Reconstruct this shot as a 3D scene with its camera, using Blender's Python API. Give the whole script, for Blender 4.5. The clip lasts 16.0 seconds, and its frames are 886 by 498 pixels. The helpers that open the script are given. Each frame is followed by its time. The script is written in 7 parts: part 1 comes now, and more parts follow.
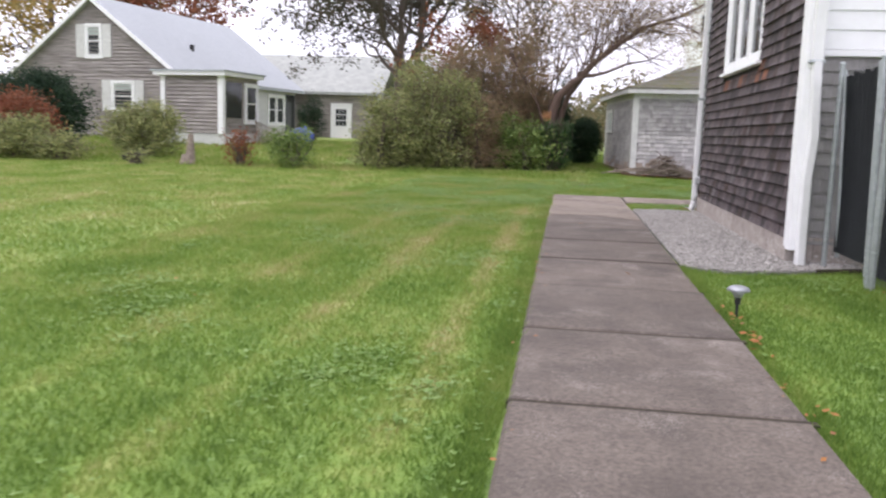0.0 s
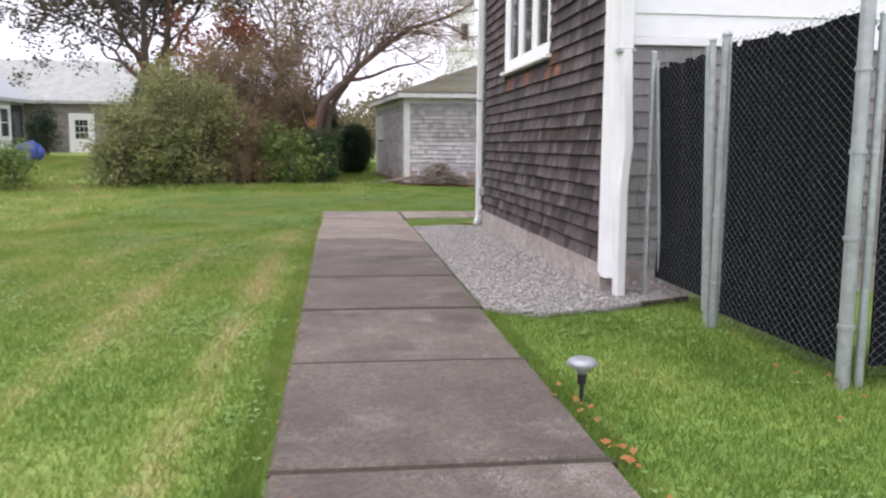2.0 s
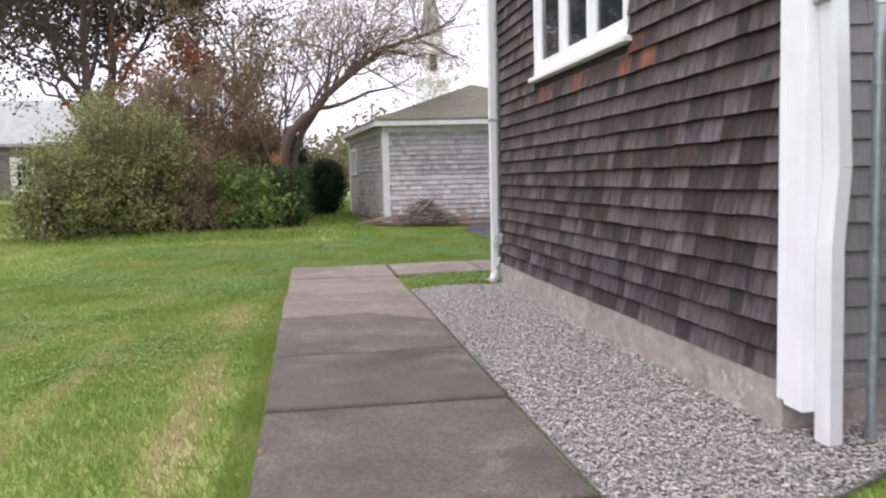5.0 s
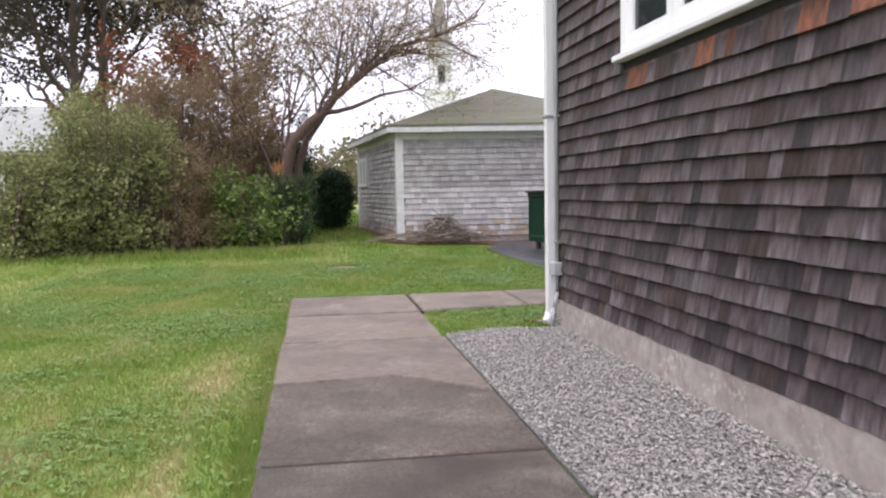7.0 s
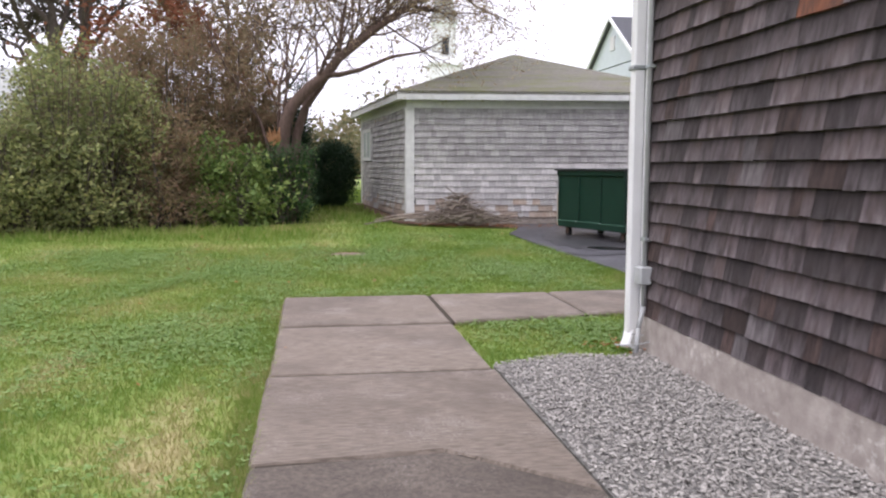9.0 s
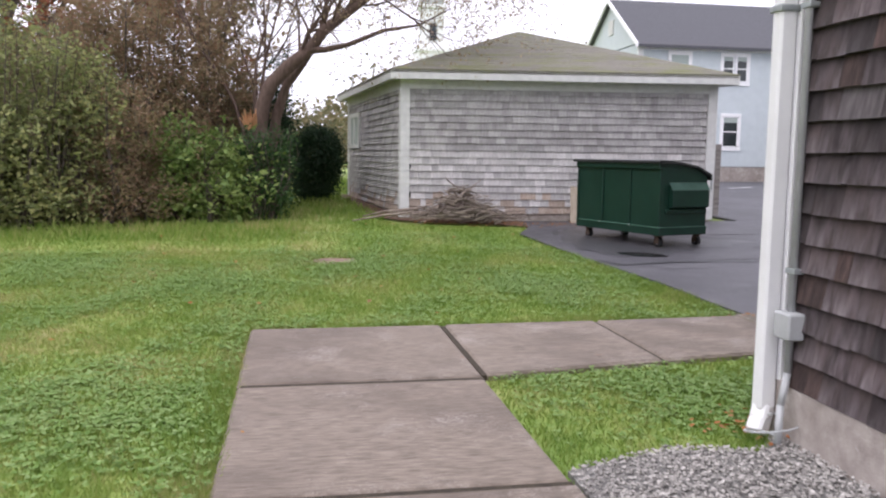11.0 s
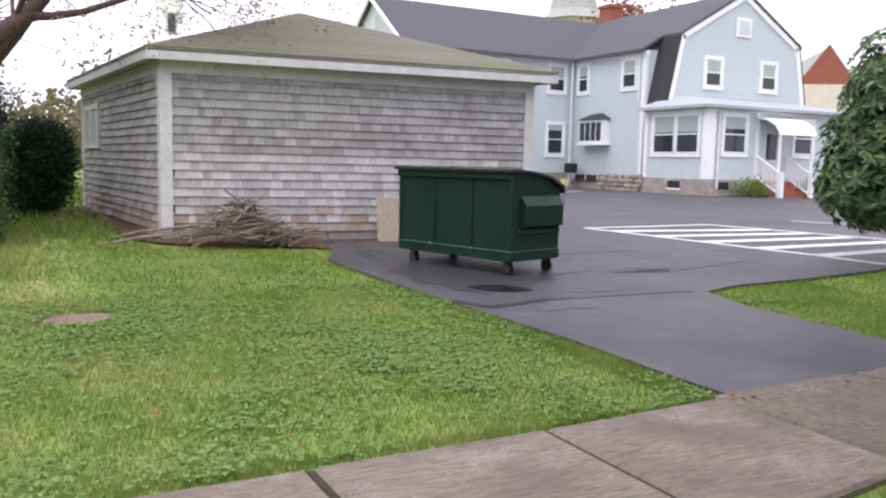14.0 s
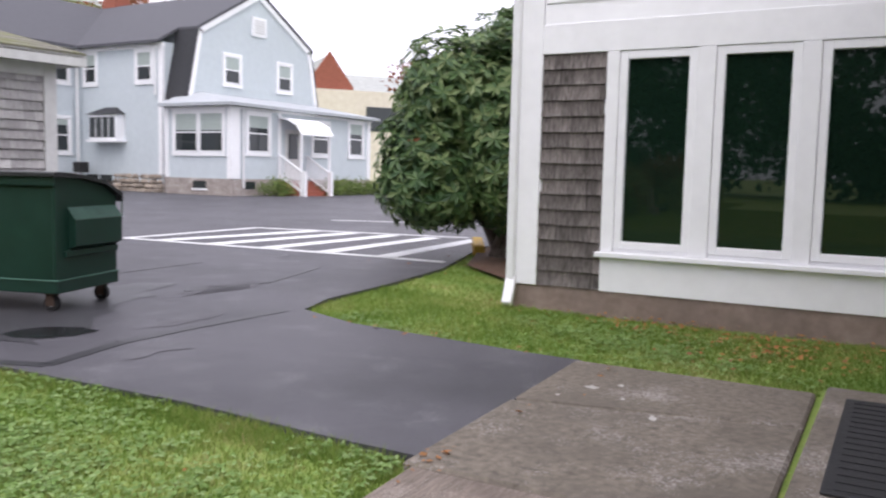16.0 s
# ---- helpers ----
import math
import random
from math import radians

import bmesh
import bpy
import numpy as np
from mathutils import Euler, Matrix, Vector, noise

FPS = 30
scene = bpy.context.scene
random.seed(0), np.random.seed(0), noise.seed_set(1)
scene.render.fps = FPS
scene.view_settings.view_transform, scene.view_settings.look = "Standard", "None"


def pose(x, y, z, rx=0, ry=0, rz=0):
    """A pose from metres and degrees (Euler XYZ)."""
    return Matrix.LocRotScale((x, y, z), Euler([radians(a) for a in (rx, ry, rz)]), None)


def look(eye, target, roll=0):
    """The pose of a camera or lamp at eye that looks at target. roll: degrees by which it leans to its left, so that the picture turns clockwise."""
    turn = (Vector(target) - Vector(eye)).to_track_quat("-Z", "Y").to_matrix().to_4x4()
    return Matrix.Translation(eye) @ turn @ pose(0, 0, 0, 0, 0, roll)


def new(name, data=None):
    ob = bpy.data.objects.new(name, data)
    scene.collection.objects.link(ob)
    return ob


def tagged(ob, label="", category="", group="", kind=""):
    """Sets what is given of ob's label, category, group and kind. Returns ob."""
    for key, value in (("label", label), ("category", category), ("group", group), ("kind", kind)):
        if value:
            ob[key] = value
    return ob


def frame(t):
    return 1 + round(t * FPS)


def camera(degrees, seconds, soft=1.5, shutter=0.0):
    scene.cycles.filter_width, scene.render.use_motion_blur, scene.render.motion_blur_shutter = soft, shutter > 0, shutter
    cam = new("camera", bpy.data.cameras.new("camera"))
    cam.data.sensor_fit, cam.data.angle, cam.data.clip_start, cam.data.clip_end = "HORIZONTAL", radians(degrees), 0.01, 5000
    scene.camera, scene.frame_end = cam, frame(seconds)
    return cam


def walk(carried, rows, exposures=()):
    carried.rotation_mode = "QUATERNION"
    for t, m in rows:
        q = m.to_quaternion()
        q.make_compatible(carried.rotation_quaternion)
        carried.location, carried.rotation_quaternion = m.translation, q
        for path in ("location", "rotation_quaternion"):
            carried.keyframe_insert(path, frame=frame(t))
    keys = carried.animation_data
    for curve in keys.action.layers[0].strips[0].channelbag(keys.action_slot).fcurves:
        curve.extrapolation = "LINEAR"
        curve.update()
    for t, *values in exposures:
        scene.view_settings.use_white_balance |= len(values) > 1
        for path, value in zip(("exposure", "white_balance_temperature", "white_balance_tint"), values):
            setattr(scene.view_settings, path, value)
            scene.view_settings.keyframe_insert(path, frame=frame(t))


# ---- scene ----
cam = camera(56.4, 16.0, soft=2.2, shutter=0.3)
PATH = [
    (0, (0.258, -4.46, 1.189), (-0.027, -2.5, 0.911), 1.9),
    (0.5, (0.31, -3.933, 1.196), (0.207, -1.959, 0.889), 1.8),
    (1, (0.306, -3.443, 1.224), (0.366, -1.464, 0.941), 1.1),
    (1.5, (0.359, -2.914, 1.256), (0.516, -0.935, 1.016), 0.0),
    (2, (0.316, -2.367, 1.225), (0.564, -0.398, 0.976), 0.5),
    (2.5, (0.362, -1.799, 1.234), (0.74, 0.149, 0.977), -0.4),
    (3, (0.369, -1.201, 1.218), (0.748, 0.747, 0.962), -0.3),
    (3.5, (0.395, -0.665, 1.229), (0.886, 1.257, 0.973), -0.4),
    (4, (0.38, -0.159, 1.235), (0.783, 1.786, 1.004), -0.4),
    (4.5, (0.3, 0.313, 1.267), (0.685, 2.266, 1.073), -0.9),
    (4.7, (0.314, 0.511, 1.249), (0.641, 2.476, 1.071), -1.7),
    (6.8, (0.262, 2.778, 1.253), (0.564, 4.748, 1.096), -0.7),
    (7, (0.312, 2.99, 1.249), (0.619, 4.961, 1.109), -1.0),
    (7.5, (0.321, 3.506, 1.218), (0.643, 5.476, 1.092), -0.6),
    (8, (0.329, 4.012, 1.245), (0.692, 5.974, 1.109), -0.3),
    (8.5, (0.317, 4.501, 1.253), (0.68, 6.461, 1.1), 0.1),
    (9, (0.289, 5.029, 1.246), (0.602, 6.995, 1.048), 0.2),
    (9.2, (0.283, 5.227, 1.263), (0.602, 7.19, 1.053), 0.0),
    (11.3, (0.345, 7.315, 1.251), (0.715, 9.267, 1.02), 1.2),
    (11.5, (0.336, 7.518, 1.259), (0.741, 9.461, 1.015), 1.0),
    (12, (0.328, 8.023, 1.255), (0.746, 9.962, 0.999), 1.1),
    (12.5, (0.298, 8.498, 1.273), (0.745, 10.429, 1.009), 1.1),
    (13, (0.325, 8.947, 1.267), (0.907, 10.844, 1.016), 0.9),
    (13.5, (0.35, 9.374, 1.257), (1.083, 11.219, 1.01), 1.6),
    (14, (0.339, 9.781, 1.278), (1.264, 11.542, 1.07), 1.3),
    (14.5, (0.458, 10.153, 1.303), (1.489, 11.855, 1.103), 0.6),
    (15, (0.533, 10.536, 1.294), (1.952, 11.933, 1.103), 2.2),
    (15.5, (0.666, 10.878, 1.276), (2.259, 12.074, 1.094), 1.0),
    (16, (0.775, 11.217, 1.296), (2.512, 12.19, 1.111), 1.3),
]
walk(cam, [(t, look(eye, target, roll)) for t, eye, target, roll in PATH])

# ---- sky and light: a bright, even overcast ----
world = bpy.data.worlds.new("overcast")
scene.world = world
world.use_nodes = True
wn = world.node_tree
wn.nodes.clear()
sky = wn.nodes.new("ShaderNodeTexSky")
sky.sky_type = "NISHITA"
sky.sun_disc = False
sky.sun_elevation, sky.sun_rotation = radians(61), radians(241)
sky.air_density, sky.dust_density, sky.ozone_density = 1.0, 6.0, 1.0
hsv = wn.nodes.new("ShaderNodeHueSaturation")
hsv.inputs["Saturation"].default_value = 0.12
cloud = wn.nodes.new("ShaderNodeMix")
cloud.data_type = "RGBA"
cloud.inputs[0].default_value = 0.85
cloud.inputs[7].default_value = (9.4, 9.15, 10.65, 1)
bg = wn.nodes.new("ShaderNodeBackground")
bg.inputs[1].default_value = 0.145
wout = wn.nodes.new("ShaderNodeOutputWorld")
wn.links.new(sky.outputs[0], hsv.inputs["Color"])
wn.links.new(hsv.outputs[0], cloud.inputs[6])
wn.links.new(cloud.outputs[2], bg.inputs[0])
wn.links.new(bg.outputs[0], wout.inputs[0])
sun = new("sun", bpy.data.lights.new("sun", "SUN"))
sun.data.energy, sun.data.angle, sun.data.color = 1.5, radians(70), (1.0, 0.96, 0.95)
sun.matrix_world = look((-9, -5, 19), (0, 0, 0))
scene.view_settings.exposure = 0.3


# ---- materials ----
def mat(name, dark, light, scale=8.0, stretch=(1, 1, 1), rough=0.8, rough_vary=0.1, metal=0.0, bump=0.0, bump_scale=60.0,
        blotch=0.0, blotch_scale=0.7, blotch_color=None, piece=0.0, island=0.0, spec=0.4, detail=6.0,
        course=0.0, butt_color=None, speck=None, speck_scale=120.0):
    """Two colours mixed by a grain noise, with large blotches, fine relief and variation from piece to piece."""
    m = bpy.data.materials.new(name)
    m.use_nodes = True
    nt = m.node_tree
    n, l = nt.nodes, nt.links
    b = n["Principled BSDF"]
    b.inputs["Metallic"].default_value = metal
    b.inputs["Specular IOR Level"].default_value = spec
    tc = n.new("ShaderNodeTexCoord")
    mp = n.new("ShaderNodeMapping")
    mp.inputs["Scale"].default_value = stretch
    l.new(tc.outputs["Object"], mp.inputs[0])
    info = n.new("ShaderNodeObjectInfo")
    w = n.new("ShaderNodeMath")
    w.operation = "MULTIPLY"
    w.inputs[1].default_value = 40.0
    l.new(info.outputs["Random"], w.inputs[0])

    def noise_at(vec, s, d):
        t = n.new("ShaderNodeTexNoise")
        t.noise_dimensions = "4D"
        t.inputs["Scale"].default_value = s
        t.inputs["Detail"].default_value = d
        t.inputs["Roughness"].default_value = 0.6
        l.new(vec, t.inputs["Vector"])
        l.new(w.outputs[0], t.inputs["W"])
        return t

    grain = noise_at(mp.outputs[0], scale, detail)
    ramp = n.new("ShaderNodeValToRGB")
    ramp.color_ramp.elements[0].position, ramp.color_ramp.elements[1].position = 0.3, 0.7
    ramp.color_ramp.elements[0].color, ramp.color_ramp.elements[1].color = (*dark, 1), (*light, 1)
    l.new(grain.outputs[0], ramp.inputs[0])
    out = ramp.outputs[0]
    if blotch:
        big = noise_at(tc.outputs["Object"], blotch_scale, 4.0)
        r2 = n.new("ShaderNodeMapRange")
        r2.inputs[1].default_value, r2.inputs[2].default_value = 0.45, 0.68
        r2.inputs[3].default_value, r2.inputs[4].default_value = 0.0, blotch
        l.new(big.outputs[0], r2.inputs[0])
        mx = n.new("ShaderNodeMix")
        mx.data_type = "RGBA"
        l.new(r2.outputs[0], mx.inputs[0])
        l.new(out, mx.inputs[6])
        mx.inputs[7].default_value = (*(blotch_color or [c * 0.5 for c in dark]), 1)
        out = mx.outputs[2]
    if speck:
        # pale grains of aggregate and scuffs
        sp = noise_at(tc.outputs["Object"], speck_scale, 3.0)
        wide = noise_at(tc.outputs["Object"], 2.3, 5.0)
        both = n.new("ShaderNodeMath")
        both.operation = "MULTIPLY"
        l.new(sp.outputs[0], both.inputs[0])
        l.new(wide.outputs[0], both.inputs[1])
        rs_ = n.new("ShaderNodeMapRange")
        rs_.inputs[1].default_value, rs_.inputs[2].default_value = 0.29, 0.40
        rs_.inputs[3].default_value, rs_.inputs[4].default_value = 0.0, 0.85
        l.new(both.outputs[0], rs_.inputs[0])
        ms_ = n.new("ShaderNodeMix")
        ms_.data_type = "RGBA"
        l.new(rs_.outputs[0], ms_.inputs[0])
        l.new(out, ms_.inputs[6])
        ms_.inputs[7].default_value = (*speck, 1)
        out = ms_.outputs[2]
    if course:
        # the exposed foot of each shingle has weathered paler, in streaks
        sz = n.new("ShaderNodeSeparateXYZ")
        l.new(tc.outputs["Object"], sz.inputs[0])
        wrap = n.new("ShaderNodeMath")
        wrap.operation = "FLOORED_MODULO"
        l.new(sz.outputs[2], wrap.inputs[0])
        wrap.inputs[1].default_value = course
        fade = n.new("ShaderNodeMapRange")
        fade.inputs[1].default_value, fade.inputs[2].default_value = 0.0, course * 0.75
        fade.inputs[3].default_value, fade.inputs[4].default_value = 1.0, 0.0
        l.new(wrap.outputs[0], fade.inputs[0])
        streak = noise_at(mp.outputs[0], scale * 0.9, 4.0)
        sr = n.new("ShaderNodeMapRange")
        sr.inputs[1].default_value, sr.inputs[2].default_value = 0.42, 0.68
        l.new(streak.outputs[0], sr.inputs[0])
        mul = n.new("ShaderNodeMath")
        mul.operation = "MULTIPLY"
        l.new(fade.outputs[0], mul.inputs[0])
        l.new(sr.outputs[0], mul.inputs[1])
        mb = n.new("ShaderNodeMix")
        mb.data_type = "RGBA"
        l.new(mul.outputs[0], mb.inputs[0])
        l.new(out, mb.inputs[6])
        mb.inputs[7].default_value = (*butt_color, 1)
        out = mb.outputs[2]
    for amount, source in ((piece, info.outputs["Random"]), (island, None)):
        if not amount:
            continue
        if source is None:
            source = n.new("ShaderNodeNewGeometry").outputs["Random Per Island"]
        r3 = n.new("ShaderNodeMapRange")
        r3.inputs[3].default_value, r3.inputs[4].default_value = 1 - amount, 1 + amount
        l.new(source, r3.inputs[0])
        hs = n.new("ShaderNodeHueSaturation")
        l.new(r3.outputs[0], hs.inputs["Value"])
        l.new(out, hs.inputs["Color"])
        out = hs.outputs[0]
    l.new(out, b.inputs["Base Color"])
    rr = n.new("ShaderNodeMapRange")
    rr.inputs[3].default_value, rr.inputs[4].default_value = max(0.02, rough - rough_vary), min(1, rough + rough_vary)
    l.new(grain.outputs[0], rr.inputs[0])
    l.new(rr.outputs[0], b.inputs["Roughness"])
    if bump:
        fine = noise_at(mp.outputs[0], bump_scale, 3.0)
        bp = n.new("ShaderNodeBump")
        bp.inputs["Strength"].default_value = bump
        bp.inputs["Distance"].default_value = 0.01
        l.new(fine.outputs[0], bp.inputs["Height"])
        l.new(bp.outputs[0], b.inputs["Normal"])
    return m


def leaf_mat(name, colours, spread=0.35, rough=0.6, through_light=0.25):
    """Leaves: each its own tint out of a few, drifting over the crown."""
    m = bpy.data.materials.new(name)
    m.use_nodes = True
    n, l = m.node_tree.nodes, m.node_tree.links
    b = n["Principled BSDF"]
    b.inputs["Roughness"].default_value = rough
    b.inputs["Specular IOR Level"].default_value = 0.3
    geo = n.new("ShaderNodeNewGeometry")
    tc = n.new("ShaderNodeTexCoord")
    tn = n.new("ShaderNodeTexNoise")
    tn.inputs["Scale"].default_value = 0.6
    tn.inputs["Detail"].default_value = 3
    l.new(tc.outputs["Object"], tn.inputs["Vector"])
    mixed = n.new("ShaderNodeMix")
    mixed.inputs[0].default_value = spread
    l.new(tn.outputs[0], mixed.inputs[2])
    l.new(geo.outputs["Random Per Island"], mixed.inputs[3])
    ramp = n.new("ShaderNodeValToRGB")
    cr = ramp.color_ramp
    k = len(colours)
    while len(cr.elements) < k:
        cr.elements.new(0.5)
    for i, c in enumerate(colours):
        cr.elements[i].position = 0.22 + 0.56 * i / max(1, k - 1)
        cr.elements[i].color = (*c, 1)
    l.new(mixed.outputs[0], ramp.inputs[0])
    l.new(ramp.outputs[0], b.inputs["Base Color"])
    tr = n.new("ShaderNodeBsdfTranslucent")
    l.new(ramp.outputs[0], tr.inputs[0])
    ms = n.new("ShaderNodeMixShader")
    ms.inputs[0].default_value = through_light
    l.new(b.outputs[0], ms.inputs[1])
    l.new(tr.outputs[0], ms.inputs[2])
    l.new(ms.outputs[0], n["Material Output"].inputs[0])
    return m


def grass_mat(name, blades):
    """Lawn colours: fresh green with straw-coloured mowing bands and patches."""
    m = bpy.data.materials.new(name)
    m.use_nodes = True
    n, l = m.node_tree.nodes, m.node_tree.links
    b = n["Principled BSDF"]
    b.inputs["Roughness"].default_value = 0.65
    b.inputs["Specular IOR Level"].default_value = 0.25
    tc = n.new("ShaderNodeTexCoord")
    sx = n.new("ShaderNodeSeparateXYZ")
    l.new(tc.outputs["Object"], sx.inputs[0])

    def math_node(op, a, c=None):
        k = n.new("ShaderNodeMath")
        k.operation = op
        for i, v in enumerate((a, c)):
            if v is None:
                continue
            if isinstance(v, (int, float)):
                k.inputs[i].default_value = v
            else:
                l.new(v, k.inputs[i])
        return k.outputs[0]

    def noise_of(s, d=4.0, stretch=(1, 1, 1)):
        mp = n.new("ShaderNodeMapping")
        mp.inputs["Scale"].default_value = stretch
        l.new(tc.outputs["Object"], mp.inputs[0])
        t = n.new("ShaderNodeTexNoise")
        t.inputs["Scale"].default_value, t.inputs["Detail"].default_value = s, d
        l.new(mp.outputs[0], t.inputs["Vector"])
        return t.outputs[0]

    near_path = n.new("ShaderNodeMapRange")
    near_path.inputs[1].default_value, near_path.inputs[2].default_value = 12.5, 6.0
    l.new(sx.outputs[1], near_path.inputs[0])
    near_x = n.new("ShaderNodeMapRange")
    near_x.inputs[1].default_value, near_x.inputs[2].default_value = -3.4, -0.9
    near_x.inputs[3].default_value, near_x.inputs[4].default_value = 0.12, 1.0
    l.new(sx.outputs[0], near_x.inputs[0])
    band = math_node("SINE", math_node("MULTIPLY", math_node("ADD", sx.outputs[0], 0.625), 2 * math.pi / 0.9))
    band = math_node("MULTIPLY", math_node("POWER", math_node("MAXIMUM", band, 0.0), 2.0), noise_of(2.6, 4.0, (1, 0.3, 1)))
    west = n.new("ShaderNodeMapRange")
    west.inputs[1].default_value, west.inputs[2].default_value = 0.2, 0.0
    l.new(sx.outputs[0], west.inputs[0])
    band = math_node("MULTIPLY", band, west.outputs[0])
    patch = noise_of(1.1, 6.0, (1, 0.7, 1))
    straw = math_node("ADD", math_node("MULTIPLY", math_node("MULTIPLY", band, math_node("MULTIPLY", near_path.outputs[0], near_x.outputs[0])), 0.34), math_node("ADD", 0.185, math_node("MULTIPLY", patch, 0.60)))
    east = n.new("ShaderNodeMapRange")
    east.inputs[1].default_value, east.inputs[2].default_value = 0.4, 1.6
    east.inputs[4].default_value = 0.05
    l.new(sx.outputs[0], east.inputs[0])
    straw = math_node("SUBTRACT", straw, east.outputs[0])
    # Straw tint rises with y, painting in brightness the blades lose at grazing view.
    y_lift = n.new("ShaderNodeMapRange")
    y_lift.inputs[1].default_value, y_lift.inputs[2].default_value = -3.0, 6.0
    y_lift.inputs[3].default_value, y_lift.inputs[4].default_value = -0.105, 0.080
    l.new(sx.outputs[1], y_lift.inputs[0])
    straw = math_node("ADD", straw, y_lift.outputs[0])
    fine = noise_of(10.0, 5.0)
    straw = math_node("ADD", straw, math_node("MULTIPLY", math_node("SUBTRACT", fine, 0.5), 0.40))
    if blades:
        geo = n.new("ShaderNodeNewGeometry")
        straw = math_node("ADD", straw, math_node("MULTIPLY", math_node("SUBTRACT", geo.outputs["Random Per Island"], 0.5), 0.22))
    ramp = n.new("ShaderNodeValToRGB")
    cr = ramp.color_ramp
    cols = [(0.28, (0.120, 0.205, 0.040)), (0.46, (0.200, 0.305, 0.062)), (0.60, (0.290, 0.355, 0.095)), (0.76, (0.46, 0.405, 0.205))]
    while len(cr.elements) < 4:
        cr.elements.new(0.5)
    for i, (p, c) in enumerate(cols):
        cr.elements[i].position = p
        cr.elements[i].color = (*[v * (0.95 if blades else 0.92) for v in c], 1)
    l.new(straw, ramp.inputs[0])
    l.new(ramp.outputs[0], b.inputs["Base Color"])
    if blades:
        tr = n.new("ShaderNodeBsdfTranslucent")
        l.new(ramp.outputs[0], tr.inputs[0])
        ms = n.new("ShaderNodeMixShader")
        ms.inputs[0].default_value = 0.52
        l.new(b.outputs[0], ms.inputs[1])
        l.new(tr.outputs[0], ms.inputs[2])
        l.new(ms.outputs[0], n["Material Output"].inputs[0])
    else:
        bp = n.new("ShaderNodeBump")
        bp.inputs["Strength"].default_value, bp.inputs["Distance"].default_value = 0.8, 0.03
        l.new(noise_of(40.0, 4.0), bp.inputs["Height"])
        l.new(bp.outputs[0], b.inputs["Normal"])
    return m


def glass_mat(name, tint, rough=0.03):
    m = bpy.data.materials.new(name)
    m.use_nodes = True
    b = m.node_tree.nodes["Principled BSDF"]
    b.inputs["Base Color"].default_value = (*tint, 1)
    b.inputs["Roughness"].default_value = rough
    b.inputs["Specular IOR Level"].default_value = 0.5
    b.inputs["IOR"].default_value = 1.5
    return m


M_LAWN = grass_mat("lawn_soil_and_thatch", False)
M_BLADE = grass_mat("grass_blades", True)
M_CLOVER = leaf_mat("clover", [(0.12, 0.215, 0.045), (0.19, 0.305, 0.08), (0.28, 0.385, 0.15)], 0.7)
M_FALLEN = leaf_mat("fallen_leaves", [(0.30, 0.10, 0.03), (0.38, 0.18, 0.06), (0.25, 0.13, 0.07)])
M_OLDSLAB = mat("old_concrete", (0.068, 0.054, 0.045), (0.190, 0.156, 0.132), 48, rough=0.75, bump=0.8, bump_scale=130, blotch=0.7,
                blotch_scale=1.9, blotch_color=(0.056, 0.045, 0.039), piece=0.12, detail=12.0, speck=(0.32, 0.28, 0.25))
M_NEWSLAB = mat("newer_concrete", (0.110, 0.086, 0.070), (0.345, 0.285, 0.240), 30, stretch=(0.35, 2.6, 1), detail=15.0, rough=0.8, bump=0.7, bump_scale=110, blotch=0.6,
                blotch_scale=1.7, blotch_color=(0.120, 0.094, 0.080), piece=0.08, speck=(0.42, 0.37, 0.34))
M_APRON = mat("worn_grey_concrete", (0.080, 0.067, 0.052), (0.225, 0.192, 0.155), 22, detail=14.0, rough=0.8, bump=0.5, bump_scale=90, blotch=0.75,
              blotch_scale=1.3, blotch_color=(0.105, 0.090, 0.073), speck=(0.36, 0.33, 0.31), speck_scale=70)
M_ASPHALT = mat("damp_asphalt", (0.050, 0.048, 0.056), (0.096, 0.092, 0.106), 90, rough=0.52, rough_vary=0.12, bump=0.35, bump_scale=160, blotch=0.8,
                blotch_scale=0.55, blotch_color=(0.034, 0.033, 0.039), detail=9.0, speck=(0.17, 0.168, 0.18), speck_scale=90)
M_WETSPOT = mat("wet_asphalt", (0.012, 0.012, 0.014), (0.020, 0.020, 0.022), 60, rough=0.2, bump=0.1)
M_SEAM = mat("tar_seam", (0.022, 0.022, 0.025), (0.042, 0.042, 0.047), 40, rough=0.45, bump=0.2)
M_DAMP = mat("damp_oily_asphalt", (0.030, 0.030, 0.034), (0.066, 0.064, 0.073), 70, rough=0.40, bump=0.3, bump_scale=160, blotch=0.6, blotch_scale=2.2, blotch_color=(0.085, 0.083, 0.092), detail=9.0)
M_DRY = mat("dried_asphalt", (0.075, 0.073, 0.082), (0.135, 0.131, 0.145), 60, rough=0.65, bump=0.35, bump_scale=160, blotch=0.8, blotch_scale=3.0, blotch_color=(0.065, 0.063, 0.072), detail=9.0)
M_SPLASH = mat("dried_splash", (0.30, 0.28, 0.25), (0.52, 0.50, 0.47), 60, rough=0.8)
M_LINE = mat("road_paint", (0.66, 0.66, 0.67), (0.82, 0.82, 0.82), 30, rough=0.7, blotch=0.2, blotch_scale=3, blotch_color=(0.3, 0.3, 0.3))
M_YELLOW = mat("yellow_kerb_paint", (0.45, 0.27, 0.03), (0.6, 0.38, 0.06), 20, rough=0.7)
M_GRAVEL = mat("gravel_bed", (0.10, 0.095, 0.09), (0.3, 0.29, 0.28), 40, rough=0.9, bump=0.8, bump_scale=60)
M_STONE = mat("gravel_stone", (0.26, 0.242, 0.228), (0.46, 0.435, 0.415), 25, rough=0.85, island=0.42)
